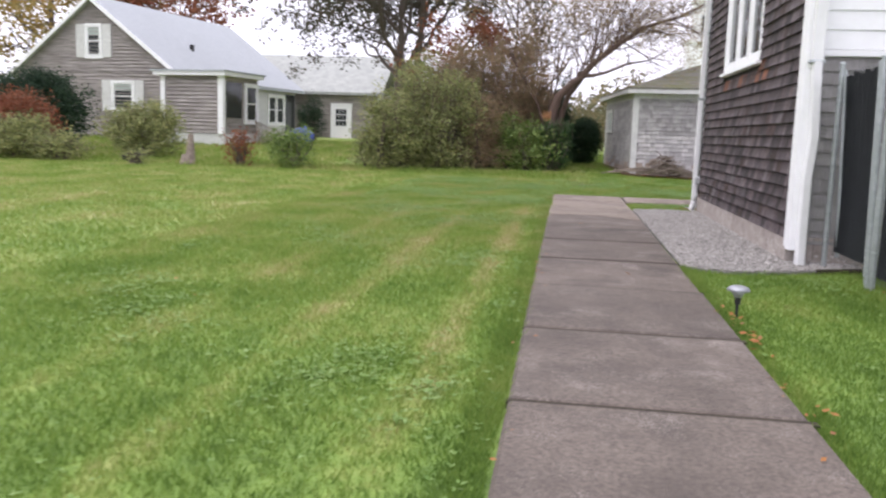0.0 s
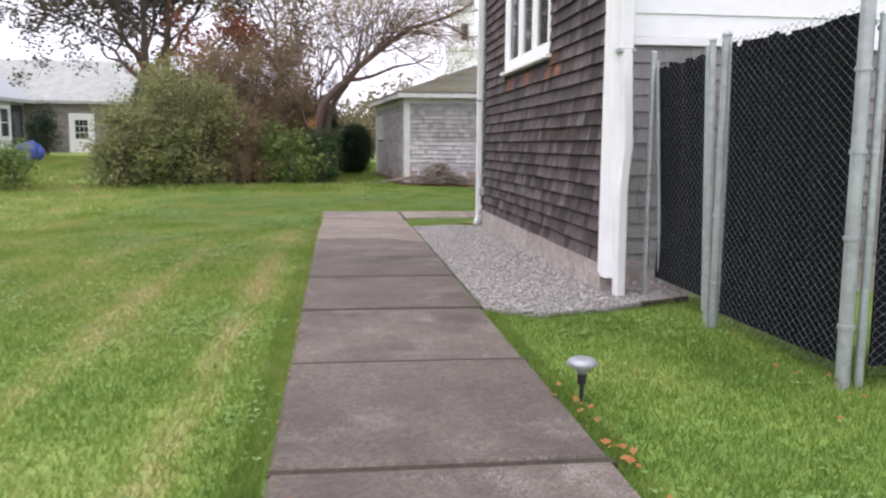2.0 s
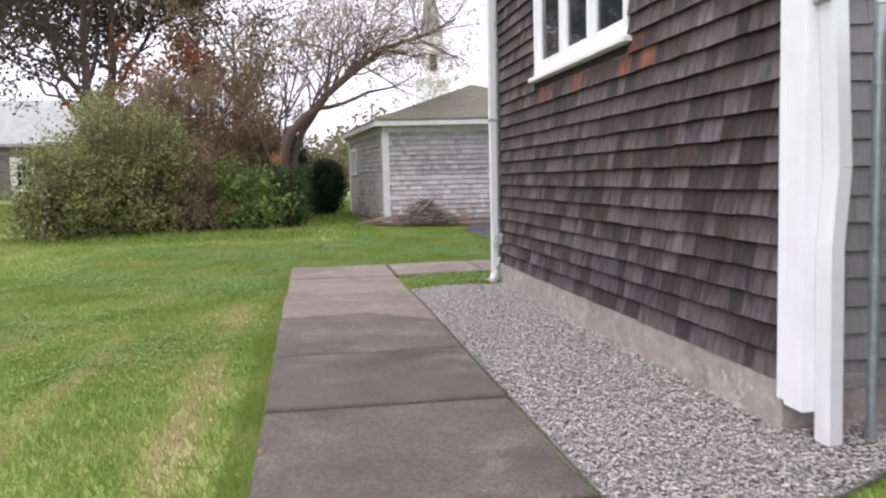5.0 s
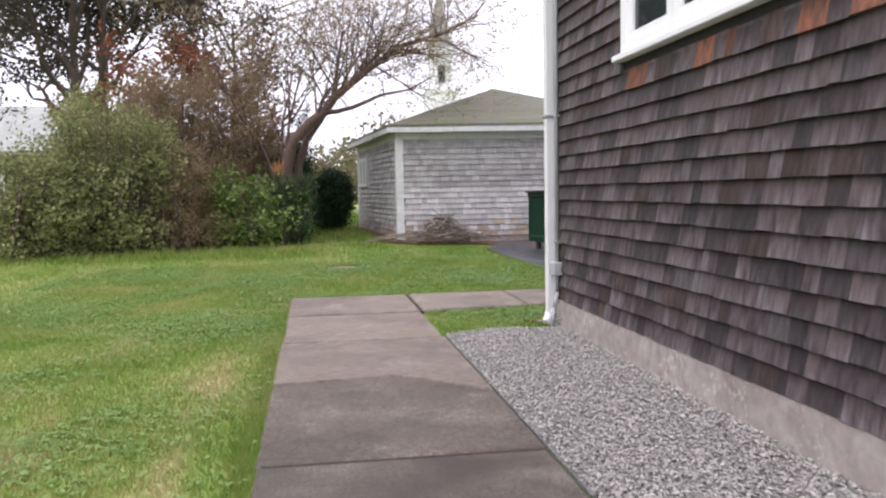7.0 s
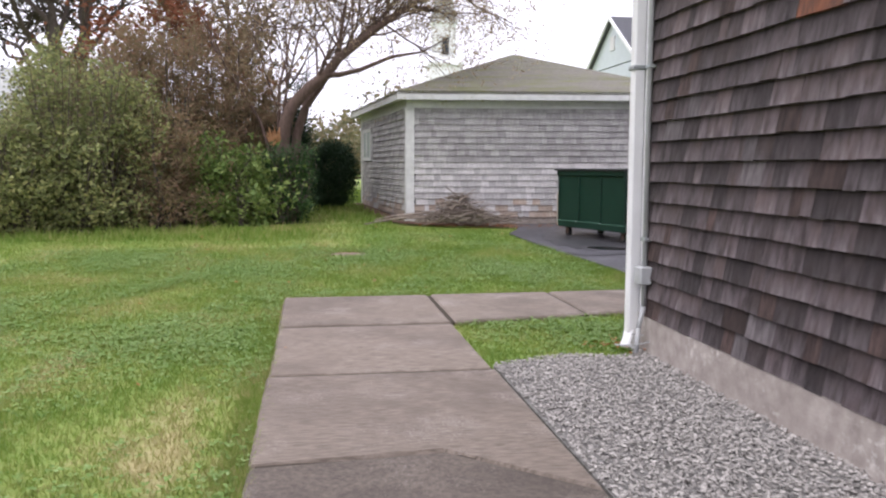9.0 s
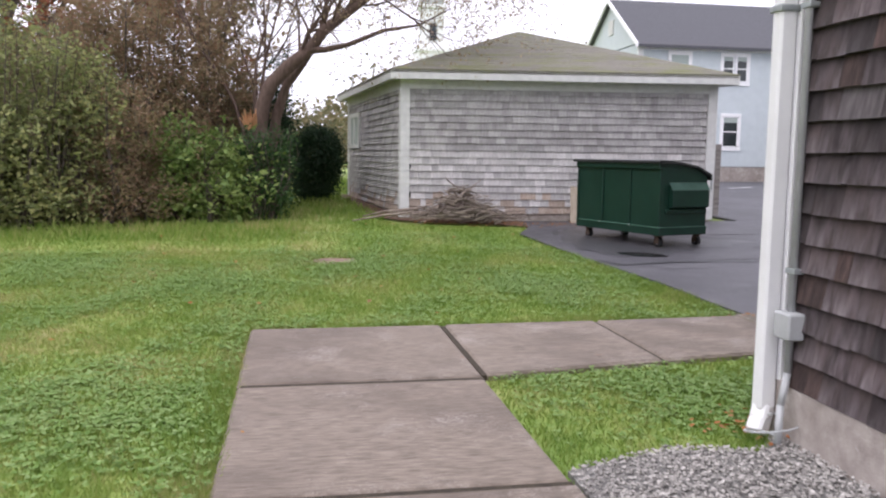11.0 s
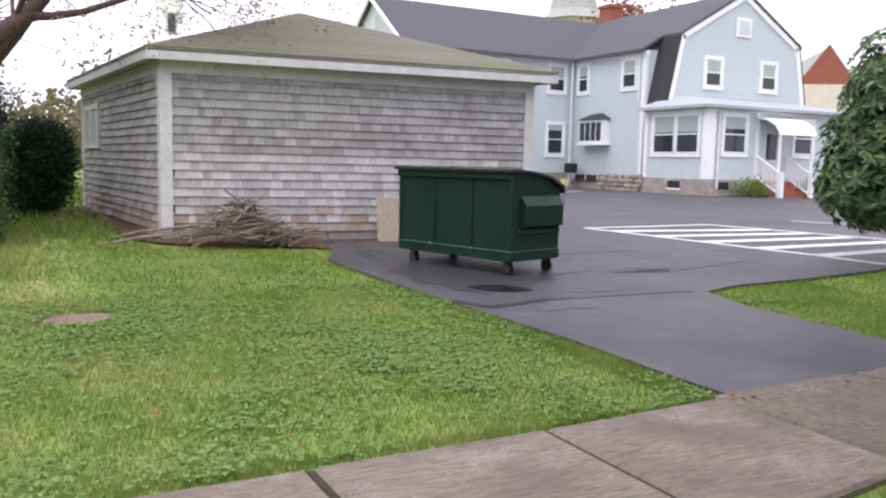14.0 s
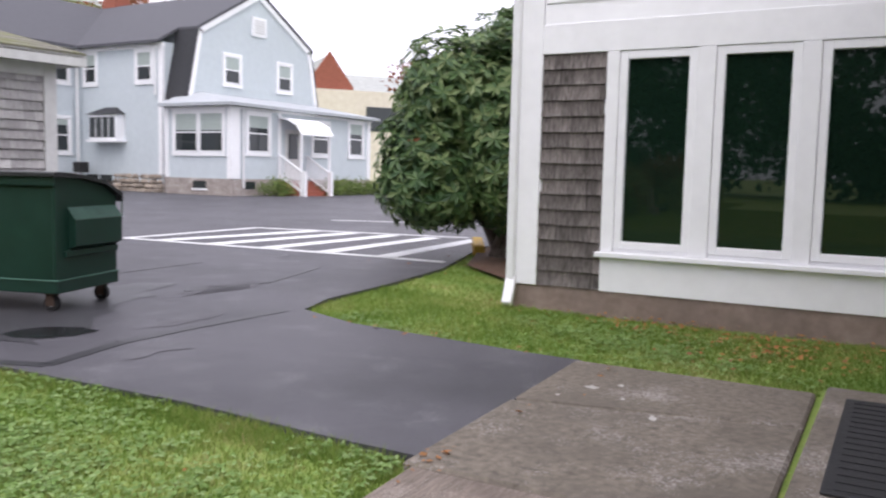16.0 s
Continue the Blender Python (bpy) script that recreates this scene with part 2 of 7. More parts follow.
M_SOIL = mat("bare_soil_and_mulch", (0.06, 0.032, 0.020), (0.17, 0.10, 0.065), 30, rough=0.95, bump=0.9, bump_scale=60)
M_JOINT = mat("damp_joint_dirt", (0.022, 0.017, 0.012), (0.07, 0.055, 0.038), 40, rough=0.95, bump=0.8, bump_scale=80)
M_BARE = mat("bare_dry_earth", (0.12, 0.075, 0.055), (0.30, 0.22, 0.17), 22, rough=0.95, bump=0.9, bump_scale=50)
M_FOUNDWING = mat("stained_foundation", (0.20, 0.145, 0.12), (0.32, 0.25, 0.215), 9, rough=0.9, bump=0.3, bump_scale=60, blotch=0.5, blotch_scale=2.0, blotch_color=(0.15, 0.115, 0.098))
M_FOUND = mat("foundation_concrete", (0.27, 0.232, 0.212), (0.46, 0.41, 0.38), 11, rough=0.9, bump=0.3, bump_scale=60, blotch=0.5, blotch_scale=2.0,
              blotch_color=(0.20, 0.162, 0.142), speck=(0.6, 0.56, 0.53), speck_scale=25)
M_SHINGLE = mat("weathered_dark_cedar", (0.0150, 0.0102, 0.0106), (0.080, 0.063, 0.068), 4, stretch=(6, 6, 0.6), rough=0.85, bump=0.5, bump_scale=30,
                blotch=0.45, blotch_scale=3.0, blotch_color=(0.088, 0.060, 0.053), piece=0.58, island=0.58, course=0.1314, butt_color=(0.135, 0.116, 0.124))
M_SHINGLE_RED = mat("fresh_red_cedar", (0.045, 0.023, 0.018), (0.21, 0.078, 0.042), 6, stretch=(6, 6, 0.9), rough=0.85, bump=0.5, bump_scale=30, piece=0.4, island=0.4,
                    blotch=0.7, blotch_scale=9, blotch_color=(0.045, 0.030, 0.027))
M_SHINGLE_PALE = mat("bleached_cedar", (0.050, 0.041, 0.044), (0.165, 0.145, 0.152), 5, stretch=(6, 6, 0.7), rough=0.85, bump=0.5, bump_scale=30, piece=0.3, island=0.3)
M_SHINGLE_BROWN = mat("red_brown_cedar", (0.015, 0.0095, 0.009), (0.080, 0.052, 0.048), 5, stretch=(6, 6, 0.7), rough=0.85, bump=0.5, bump_scale=30, piece=0.4, island=0.4)
M_SHINGLE_EARTH = mat("soil_splashed_cedar", (0.27, 0.21, 0.17), (0.46, 0.39, 0.34), 7, stretch=(6, 6, 0.9), rough=0.9, bump=0.5, bump_scale=30, piece=0.18, island=0.18, blotch=0.5, blotch_scale=4, blotch_color=(0.22, 0.15, 0.11))
M_SHINGLE_GREY = mat("grey_painted_cedar", (0.21, 0.20, 0.20), (0.28, 0.268, 0.265), 9, stretch=(6, 6, 0.9), rough=0.8, bump=0.3, bump_scale=30, piece=0.12, island=0.12)
M_SHINGLE_WING = mat("streaked_grey_cedar", (0.050, 0.041, 0.038), (0.185, 0.160, 0.150), 9, stretch=(6, 6, 0.9), rough=0.85, bump=0.5, bump_scale=30, piece=0.3, course=0.1485, butt_color=(0.27, 0.245, 0.235))
M_SHINGLE_SILVER = mat("silvered_white_cedar", (0.345, 0.327, 0.330), (0.56, 0.54, 0.54), 7, stretch=(6, 6, 0.9), rough=0.85, bump=0.5, bump_scale=30,
                       blotch=0.6, blotch_scale=1.6, blotch_color=(0.27, 0.245, 0.25), piece=0.22, island=0.22, course=0.1255, butt_color=(0.55, 0.535, 0.53))
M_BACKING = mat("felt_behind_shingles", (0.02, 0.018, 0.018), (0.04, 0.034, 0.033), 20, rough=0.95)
M_WHITE = mat("white_painted_wood", (0.84, 0.84, 0.86), (0.90, 0.90, 0.92), 6, rough=0.5, blotch=0.10, blotch_scale=2.0, blotch_color=(0.64, 0.63, 0.62))
M_WHITEOLD = mat("chalky_white_paint", (0.56, 0.56, 0.56), (0.70, 0.70, 0.69), 8, rough=0.7, blotch=0.4, blotch_scale=1.5, blotch_color=(0.45, 0.44, 0.43))
M_PIPE = mat("white_vinyl_downspout", (0.74, 0.74, 0.75), (0.82, 0.82, 0.83), 5, rough=0.4)
M_GALV = mat("galvanised_steel", (0.36, 0.39, 0.40), (0.52, 0.55, 0.56), 20, rough=0.45, metal=0.6, bump=0.1, blotch=0.3, blotch_scale=4)
M_WIRE = mat("galvanised_wire", (0.045, 0.052, 0.056), (0.11, 0.12, 0.125), 30, rough=0.5, metal=0.3)
M_SLAT = mat("black_plastic_slat", (0.0045, 0.005, 0.0065), (0.010, 0.0105, 0.013), 10, stretch=(4, 4, 0.5), rough=0.75, piece=0.3, spec=0.06)
M_CONDUIT = mat("grey_conduit", (0.36, 0.37, 0.38), (0.46, 0.47, 0.48), 10, rough=0.5)
M_GREEN = mat("dark_green_enamel", (0.0042, 0.023, 0.0150), (0.0075, 0.036, 0.0235), 5, rough=0.42, bump=0.1, bump_scale=12, blotch=0.5, blotch_scale=1.6,
              blotch_color=(0.013, 0.037, 0.027))
M_GREENWORN = mat("faded_green_enamel", (0.05, 0.13, 0.095), (0.09, 0.18, 0.14), 8, rough=0.5, blotch=0.4, blotch_scale=6)
M_RUBBER = mat("black_rubber", (0.012, 0.012, 0.013), (0.03, 0.03, 0.03), 20, rough=0.7)
M_LID = mat("black_plastic_lid", (0.014, 0.015, 0.016), (0.03, 0.031, 0.032), 8, rough=0.45, bump=0.15)
M_RUST = mat("rusty_steel", (0.08, 0.05, 0.035), (0.2, 0.14, 0.11), 25, rough=0.8, metal=0.3)
M_MOSSROOF = mat("mossy_asphalt_shingle", (0.135, 0.125, 0.108), (0.25, 0.235, 0.205), 30, stretch=(1, 1, 1), rough=0.95, bump=0.5, bump_scale=50, blotch=0.85,
                 blotch_scale=1.4, blotch_color=(0.17, 0.18, 0.075), piece=0.08)
M_GREYROOF = mat("pale_grey_roof", (0.36, 0.38, 0.41), (0.46, 0.48, 0.50), 12, rough=0.9, bump=0.3, blotch=0.2, blotch_scale=0.8, blotch_color=(0.34, 0.35, 0.37))
M_DARKROOF = mat("charcoal_roof", (0.070, 0.070, 0.080), (0.12, 0.12, 0.135), 25, rough=0.9, bump=0.3)
M_BLACKROOF = mat("black_slate_roof", (0.025, 0.026, 0.030), (0.055, 0.056, 0.062), 20, rough=0.85, bump=0.4)
M_FARGREY = mat("grey_cedar_wall", (0.15, 0.132, 0.125), (0.47, 0.43, 0.41), 2.2, stretch=(0.5, 0.5, 8), rough=0.9, blotch=0.4, blotch_scale=0.6, blotch_color=(0.16, 0.14, 0.13))
M_BLUE = mat("pale_blue_siding", (0.52, 0.572, 0.602), (0.58, 0.632, 0.662), 4, rough=0.7, blotch=0.2, blotch_scale=0.5, blotch_color=(0.50, 0.535, 0.575))
M_FIELDSTONE = mat("fieldstone", (0.22, 0.17, 0.13), (0.48, 0.42, 0.36), 3, rough=0.9, piece=0.4, bump=0.4)
M_BRICK = mat("red_brick", (0.20, 0.065, 0.042), (0.32, 0.11, 0.075), 10, rough=0.9, bump=0.4, piece=0.2)
M_CREAM = mat("cream_paint", (0.60, 0.53, 0.44), (0.70, 0.64, 0.55), 3, rough=0.8)
M_SPIRE = mat("weathered_spire", (0.30, 0.31, 0.30), (0.44, 0.45, 0.43), 3, rough=0.8)
M_GLASS = glass_mat("dark_window_glass", (0.030, 0.036, 0.038))
M_TINT = glass_mat("green_tinted_glass", (0.006, 0.016, 0.010), 0.02)
M_BLIND = mat("window_blind", (0.32, 0.37, 0.35), (0.42, 0.47, 0.45), 4, stretch=(1, 1, 12), rough=0.8)
M_BARK = mat("grey_brown_bark", (0.065, 0.050, 0.042), (0.17, 0.14, 0.12), 14, stretch=(2, 2, 0.5), rough=0.95, bump=0.8, bump_scale=30)
M_BARKRED = mat("reddish_smooth_bark", (0.060, 0.037, 0.029), (0.15, 0.10, 0.082), 10, stretch=(2, 2, 0.6), rough=0.85, bump=0.6, bump_scale=24)
M_CUT = mat("fresh_split_wood", (0.45, 0.20, 0.09), (0.6, 0.36, 0.2), 12, rough=0.8)
M_STICK = mat("dry_stick", (0.13, 0.10, 0.085), (0.30, 0.25, 0.21), 12, rough=0.9, island=0.4)
M_BOARD = mat("weathered_plywood", (0.30, 0.245, 0.19), (0.42, 0.36, 0.29), 6, stretch=(4, 4, 0.6), rough=0.9)
M_MAT = mat("black_rubber_mat", (0.010, 0.010, 0.012), (0.02, 0.02, 0.022), 30, rough=0.6, bump=0.5, bump_scale=60)
M_BLUETARP = mat("blue_tarp", (0.03, 0.06, 0.28), (0.06, 0.10, 0.40), 5, rough=0.5)
M_PVCYELLOW = mat("pale_yellow_plastic", (0.55, 0.52, 0.22), (0.65, 0.62, 0.3), 5, rough=0.5)
L_HEDGE = leaf_mat("hedge_leaves", [(0.23, 0.18, 0.12), (0.165, 0.20, 0.082), (0.27, 0.30, 0.125), (0.35, 0.365, 0.155), (0.44, 0.42, 0.18)], 0.5, through_light=0.42)
L_HEDGEBROWN = leaf_mat("turning_leaves", [(0.17, 0.16, 0.085), (0.28, 0.215, 0.135), (0.34, 0.205, 0.14), (0.24, 0.235, 0.11)], 0.5, through_light=0.42)
L_GREEN = leaf_mat("fresh_green_leaves", [(0.085, 0.145, 0.038), (0.16, 0.23, 0.060), (0.25, 0.30, 0.095)], 0.5)
L_DARK = leaf_mat("dark_evergreen_leaves", [(0.012, 0.030, 0.016), (0.024, 0.052, 0.026), (0.038, 0.072, 0.032)], 0.5)
L_EVERGREEN = leaf_mat("deep_green_leaves", [(0.025, 0.060, 0.020), (0.045, 0.095, 0.030), (0.075, 0.135, 0.045)], 0.5)
L_OAK = leaf_mat("bronze_oak_leaves", [(0.050, 0.050, 0.036), (0.075, 0.070, 0.050), (0.10, 0.075, 0.052), (0.085, 0.095, 0.058)], 0.5)
L_RED = leaf_mat("red_autumn_leaves", [(0.20, 0.065, 0.035), (0.28, 0.10, 0.05), (0.17, 0.10, 0.06)], 0.5)
L_GOLD = leaf_mat("golden_autumn_leaves", [(0.32, 0.20, 0.06), (0.40, 0.28, 0.10), (0.24, 0.22, 0.09)], 0.5)
L_PALE = leaf_mat("sparse_tan_leaves", [(0.28, 0.22, 0.13), (0.38, 0.30, 0.18), (0.30, 0.22, 0.16)], 0.6)
L_RHODO = leaf_mat("leathery_green_leaves", [(0.038, 0.085, 0.030), (0.080, 0.145, 0.050), (0.145, 0.22, 0.082), (0.23, 0.29, 0.125)], 0.6, rough=0.36)
L_FAR = leaf_mat("distant_foliage", [(0.13, 0.14, 0.075), (0.20, 0.18, 0.10), (0.26, 0.20, 0.11)], 0.5)


# ---- mesh helpers ----
def ground_z(x, y):
    """The lawn climbs gently towards the garage and the far gardens."""
    return float(ground_heights(np.array([float(x)]), np.array([float(y)]))[0])


def box(bm, x0, x1, y0, y1, z0, z1, m=None, bevel=0.0):
    g = bmesh.ops.create_cube(bm, size=1, matrix=Matrix.Translation(((x0 + x1) / 2, (y0 + y1) / 2, (z0 + z1) / 2)) @
                              Matrix.Diagonal((abs(x1 - x0), abs(y1 - y0), abs(z1 - z0), 1)))
    if bevel:
        es = list({e for v in g["verts"] for e in v.link_edges})
        g2 = bmesh.ops.bevel(bm, geom=es, offset=bevel, segments=1, affect="EDGES")
        vs = list({v for f in g2["faces"] for v in f.verts} | {v for v in g["verts"] if v.is_valid})
    else:
        vs = g["verts"]
    if m is not None:
        bmesh.ops.transform(bm, matrix=m, verts=vs)
    return vs


def rod(bm, a, b, r0, r1=None, n=10):
    a, b = Vector(a), Vector(b)
    d = b - a
    bmesh.ops.create_cone(bm, cap_ends=True, segments=n, radius1=r0, radius2=r0 if r1 is None else r1, depth=d.length,
                          matrix=Matrix.Translation((a + b) / 2) @ d.to_track_quat("Z", "Y").to_matrix().to_4x4())


def pipe(bm, points, r, n=10):
    for a, b in zip(points[:-1], points[1:]):
        rod(bm, a, b, r, r, n)
    for p in points[1:-1]:
        bmesh.ops.create_uvsphere(bm, u_segments=n, v_segments=6, radius=r, matrix=Matrix.Translation(p))


def prism(bm, outline, axis, a, b):
    """A flat outline of (u, v) pairs pushed from a to b along an axis."""
    def at(u, v, w):
        return (w, u, v) if axis == "x" else (u, w, v) if axis == "y" else (u, v, w)
    lo = [bm.verts.new(at(u, v, a)) for u, v in outline]
    hi = [bm.verts.new(at(u, v, b)) for u, v in outline]
    k = len(outline)
    bm.faces.new(lo[::-1])
    bm.faces.new(hi)
    for i in range(k):
        bm.faces.new((lo[i], lo[(i + 1) % k], hi[(i + 1) % k], hi[i]))


def part(name, bm, material, parent=None, label="", smooth=False):
    bmesh.ops.recalc_face_normals(bm, faces=bm.faces)
    me = bpy.data.meshes.new(name)
    bm.to_mesh(me)
    bm.free()
    me.materials.append(material)
    if smooth:
        me.shade_smooth()
    ob = new(name, me)
    ob.parent = parent
    if label:
        ob["label"] = label
    return ob


def boxes(name, list_of, material, parent=None, label="", bevel=0.0):
    bm = bmesh.new()
    for b in list_of:
        box(bm, *b, bevel=bevel)
    return part(name, bm, material, parent, label)


def structure(ob, label, category):
    return tagged(ob, label, category, kind="structure")


def thing(name, label, category, x=0, y=0, z=0, rz=0, group=""):
    ob = new(name)
    ob.matrix_basis = pose(x, y, z, 0, 0, rz)
    return tagged(ob, label, category, group)


def mesh_of(name, verts, faces, material, smooth=False):
    """A mesh from arrays: verts (n, 3) and faces (m, k), all with k corners."""
    verts, faces = np.asarray(verts, dtype=np.float32), np.asarray(faces, dtype=np.int32)
    me = bpy.data.meshes.new(name)
    me.vertices.add(len(verts))
    me.vertices.foreach_set("co", verts.ravel())
    k = faces.shape[1]
    me.loops.add(faces.size)
    me.loops.foreach_set("vertex_index", faces.ravel())
    me.polygons.add(len(faces))
    me.polygons.foreach_set("loop_start", np.arange(0, faces.size, k, dtype=np.int32))
    me.update(calc_edges=True)
    me.validate()
    me.materials.append(material)
    if smooth:
        me.shade_smooth()
    else:
        me.shade_flat()
    return me


def inside(poly, x, y):
    """Which of the points lie in the polygon."""
    hit = np.zeros(len(x), bool)
    for (x0, y0), (x1, y1) in zip(poly, poly[1:] + poly[:1]):
        if y0 == y1:
            continue
        hit ^= ((y0 > y) != (y1 > y)) & (x < (x1 - x0) * (y - y0) / (y1 - y0) + x0)
    return hit


def ground_heights(x, y):
    west = np.clip((-5.0 - x) / 3.0, 0, 1)
    up = np.minimum(0.018 * np.maximum(0, y - 13.6) + 0.022 * np.clip(y - 19, 0, 12) * west, 0.85)
    k = np.clip((x - 1.5) / 3.0, 0, 1)
    k = k * k * (3 - 2 * k)
    return up * (1 - k) + drive_rise(y) * k


DRIVE_BREAKS = (13.6, 17.8, 34.4)


def drive_rise(y):
    """The asphalt climbs a little past the side path, then almost level to the blue house."""
    return 0.018 * np.clip(y - 13.6, 0, 4.2) + 0.0075 * np.clip(y - 17.8, 0, 16.6)


def lay(bm):
    """Lets flat pieces follow the climb of the asphalt."""
    for y in DRIVE_BREAKS:
        bmesh.ops.bisect_plane(bm, geom=bm.verts[:] + bm.edges[:] + bm.faces[:], plane_co=(0, y, 0), plane_no=(0, 1, 0))
    for v in bm.verts:
        v.co.z += float(drive_rise(v.co.y))
    return bm


# ---- ground ----
PATH_JOINTS = [-6.8, -5.3, -3.8, -2.3, -0.80, 0.68, 2.26, 3.82, 5.36, 6.80, 8.46, 9.96, 11.50, 13.0]
DRIVE = [(3.95, 13.10), (3.95, 14.6), (3.86, 15.6), (3.74, 17.2), (3.72, 19.2), (4.15, 20.2), (4.3, 21.4), (8.6, 21.4), (9.3, 43.4),
         (70, 43.4), (70, 17.4), (13.2, 17.4), (12.2, 17.1), (10.1, 16.45), (8.4, 16.2), (7.2, 16.1), (6.6, 15.9), (6.36, 15.2), (6.27, 13.16)]
GRAVEL = [(1.42, 3.72), (1.8, 3.50), (2.3, 3.66), (2.8, 3.92), (3.2, 4.10), (3.2, 4.42), (2.55, 4.42), (2.55, 10.42), (2.35, 10.22), (1.96, 10.30), (1.43, 10.12)]


def build_ground():
    xs = np.unique(np.concatenate([np.linspace(-600, -60, 10), np.linspace(-60, -16, 12), np.linspace(-16, 14, 61), np.linspace(14, 70, 15), np.linspace(70, 600, 10)]))
    ys = np.unique(np.concatenate([np.linspace(-300, -12, 8), np.linspace(-12, 30, 85), np.linspace(30, 90, 25), np.linspace(90, 700, 12)]))
    X, Y = np.meshgrid(xs, ys)
    Z = ground_heights(X, Y) - 0.045
    nx = len(xs)
    i, j = np.meshgrid(np.arange(nx - 1), np.arange(len(ys) - 1))
    a = (j * nx + i).ravel()
    faces = np.stack([a, a + 1, a + nx + 1, a + nx], 1)
    me = mesh_of("ground", np.stack([X.ravel(), Y.ravel(), Z.ravel()], 1), faces, M_LAWN, True)
    structure(new("ground", me), "mown lawn of green and straw-coloured grass", "lawn")


def sheet(name, poly, material, z, label, category, thick=0.05):
    bm = bmesh.new()
    f = bm.faces.new([bm.verts.new((x, y, z)) for x, y in poly])
    up = bmesh.ops.extrude_face_region(bm, geom=[f])
    bmesh.ops.translate(bm, verts=[v for v in up["geom"] if isinstance(v, bmesh.types.BMVert)], vec=(0, 0, -thick))
    return structure(part(name, lay(bm), material), label, category)


def slab(x0, x1, y0, y1, x0b=None, x1b=None, z=0.0, gap=0.019):
    """A concrete slab with eased edges; its far edge may be wider or shifted."""
    x0b, x1b = (x0 if x0b is None else x0b), (x1 if x1b is None else x1b)
    e, t = 0.02, 0.10
    bm = bmesh.new()
    rings = []
    for inset, zz in ((0, -t), (0, -e), (e, 0)):
        g = gap + inset
        rings.append([bm.verts.new(p) for p in ((x0 + g, y0 + g, z + zz), (x1 - g, y0 + g, z + zz), (x1b - g, y1 - g, z + zz), (x0b + g, y1 - g, z + zz))])
    for lo, hi in zip(rings[:-1], rings[1:]):
        for k in range(4):
            bm.faces.new((lo[k], lo[(k + 1) % 4], hi[(k + 1) % 4], hi[k]))
    bm.faces.new(rings[-1])
    bm.faces.new(rings[0][::-1])
    return bm


build_ground()
drive = sheet("road", DRIVE, M_ASPHALT, -0.004, "dark damp asphalt driveway and car park", "driveway")
gravel = sheet("gravel_bed", GRAVEL, M_GRAVEL, -0.022, "bed of pale grey crushed gravel along the wall", "gravel bed")

walkway = structure(new("pavement"), "concrete footpath of worn brownish slabs", "footpath")
rng = random.Random(5)


def poly_slab(p, z=0.0):
    """A slab on any outline, eased along its edges."""
    c = Vector((sum(q[0] for q in p) / len(p), sum(q[1] for q in p) / len(p), 0))
    bm = bmesh.new()
    rings = []
    for k, zz in ((0.986, -0.1), (0.986, -0.016), (0.965, 0)):
        rings.append([bm.verts.new((c.x + (q[0] - c.x) * k, c.y + (q[1] - c.y) * k, z + zz)) for q in p])
    for lo, hi in zip(rings[:-1], rings[1:]):
        for k in range(len(p)):
            bm.faces.new((lo[k], lo[(k + 1) % len(p)], hi[(k + 1) % len(p)], hi[k]))
    bm.faces.new(rings[-1])
    bm.faces.new(rings[0][::-1])
    return bm


# the newer concrete starts with a crooked edge over the old slab's corner
part("slab", poly_slab([(0, 6.80), (1.42, 6.80), (1.42, 8.0), (0.86, 8.54), (0, 8.46)], -0.004), M_OLDSLAB, walkway)
part("slab", poly_slab([(0, 8.46), (0.86, 8.54), (1.42, 8.0), (1.42, 9.96), (0, 9.96)]), M_NEWSLAB, walkway)
structure(boxes("joint_filling", [(0.04, 1.40, y - 0.028, y + 0.028, -0.07, -0.011) for y in PATH_JOINTS[1:-1]] + [(1.40, 1.45, 11.58, 12.98, -0.06, -0.014), (2.60, 2.65, 11.78, 13.0, -0.06, -0.014)], M_JOINT),
          "dark dirt and moss in the slab joints", "joint")
for a, b in zip(PATH_JOINTS[:-1], PATH_JOINTS[1:]):
    if 6.5 < a < 9:
        continue
    k0, k1 = max(0, (4 - a) / 10), max(0, (4 - b) / 10)
    part("slab", slab(0.06 * min(1, k0), 1.42 - 0.05 * min(1, k0), a, b, 0.06 * min(1, k1), 1.42 - 0.05 * min(1, k1), rng.uniform(-0.012, 0.0)),
         M_NEWSLAB if a > 8.4 else M_OLDSLAB, walkway)
side = structure(new("pavement"), "pale broom-finished concrete side path", "footpath")


def quad_slab(p, z=0.0):
    """A slab on four given corners."""
    c = Vector((sum(q[0] for q in p) / 4, sum(q[1] for q in p) / 4, 0))
    bm = bmesh.new()
    rings = []
    for inset, zz in ((0.013, -0.1), (0.013, -0.016), (0.030, 0)):
        ring = []
        for q in p:
            d = c - Vector((q[0], q[1], 0))
            v = Vector((q[0], q[1], 0)) + Vector((math.copysign(inset, d.x), math.copysign(inset, d.y), 0))
            ring.append(bm.verts.new((v.x, v.y, z + zz)))
        rings.append(ring)
    for lo, hi in zip(rings[:-1], rings[1:]):
        for k in range(4):
            bm.faces.new((lo[k], lo[(k + 1) % 4], hi[(k + 1) % 4], hi[k]))
    bm.faces.new(rings[-1])
    bm.faces.new(rings[0][::-1])
    return bm


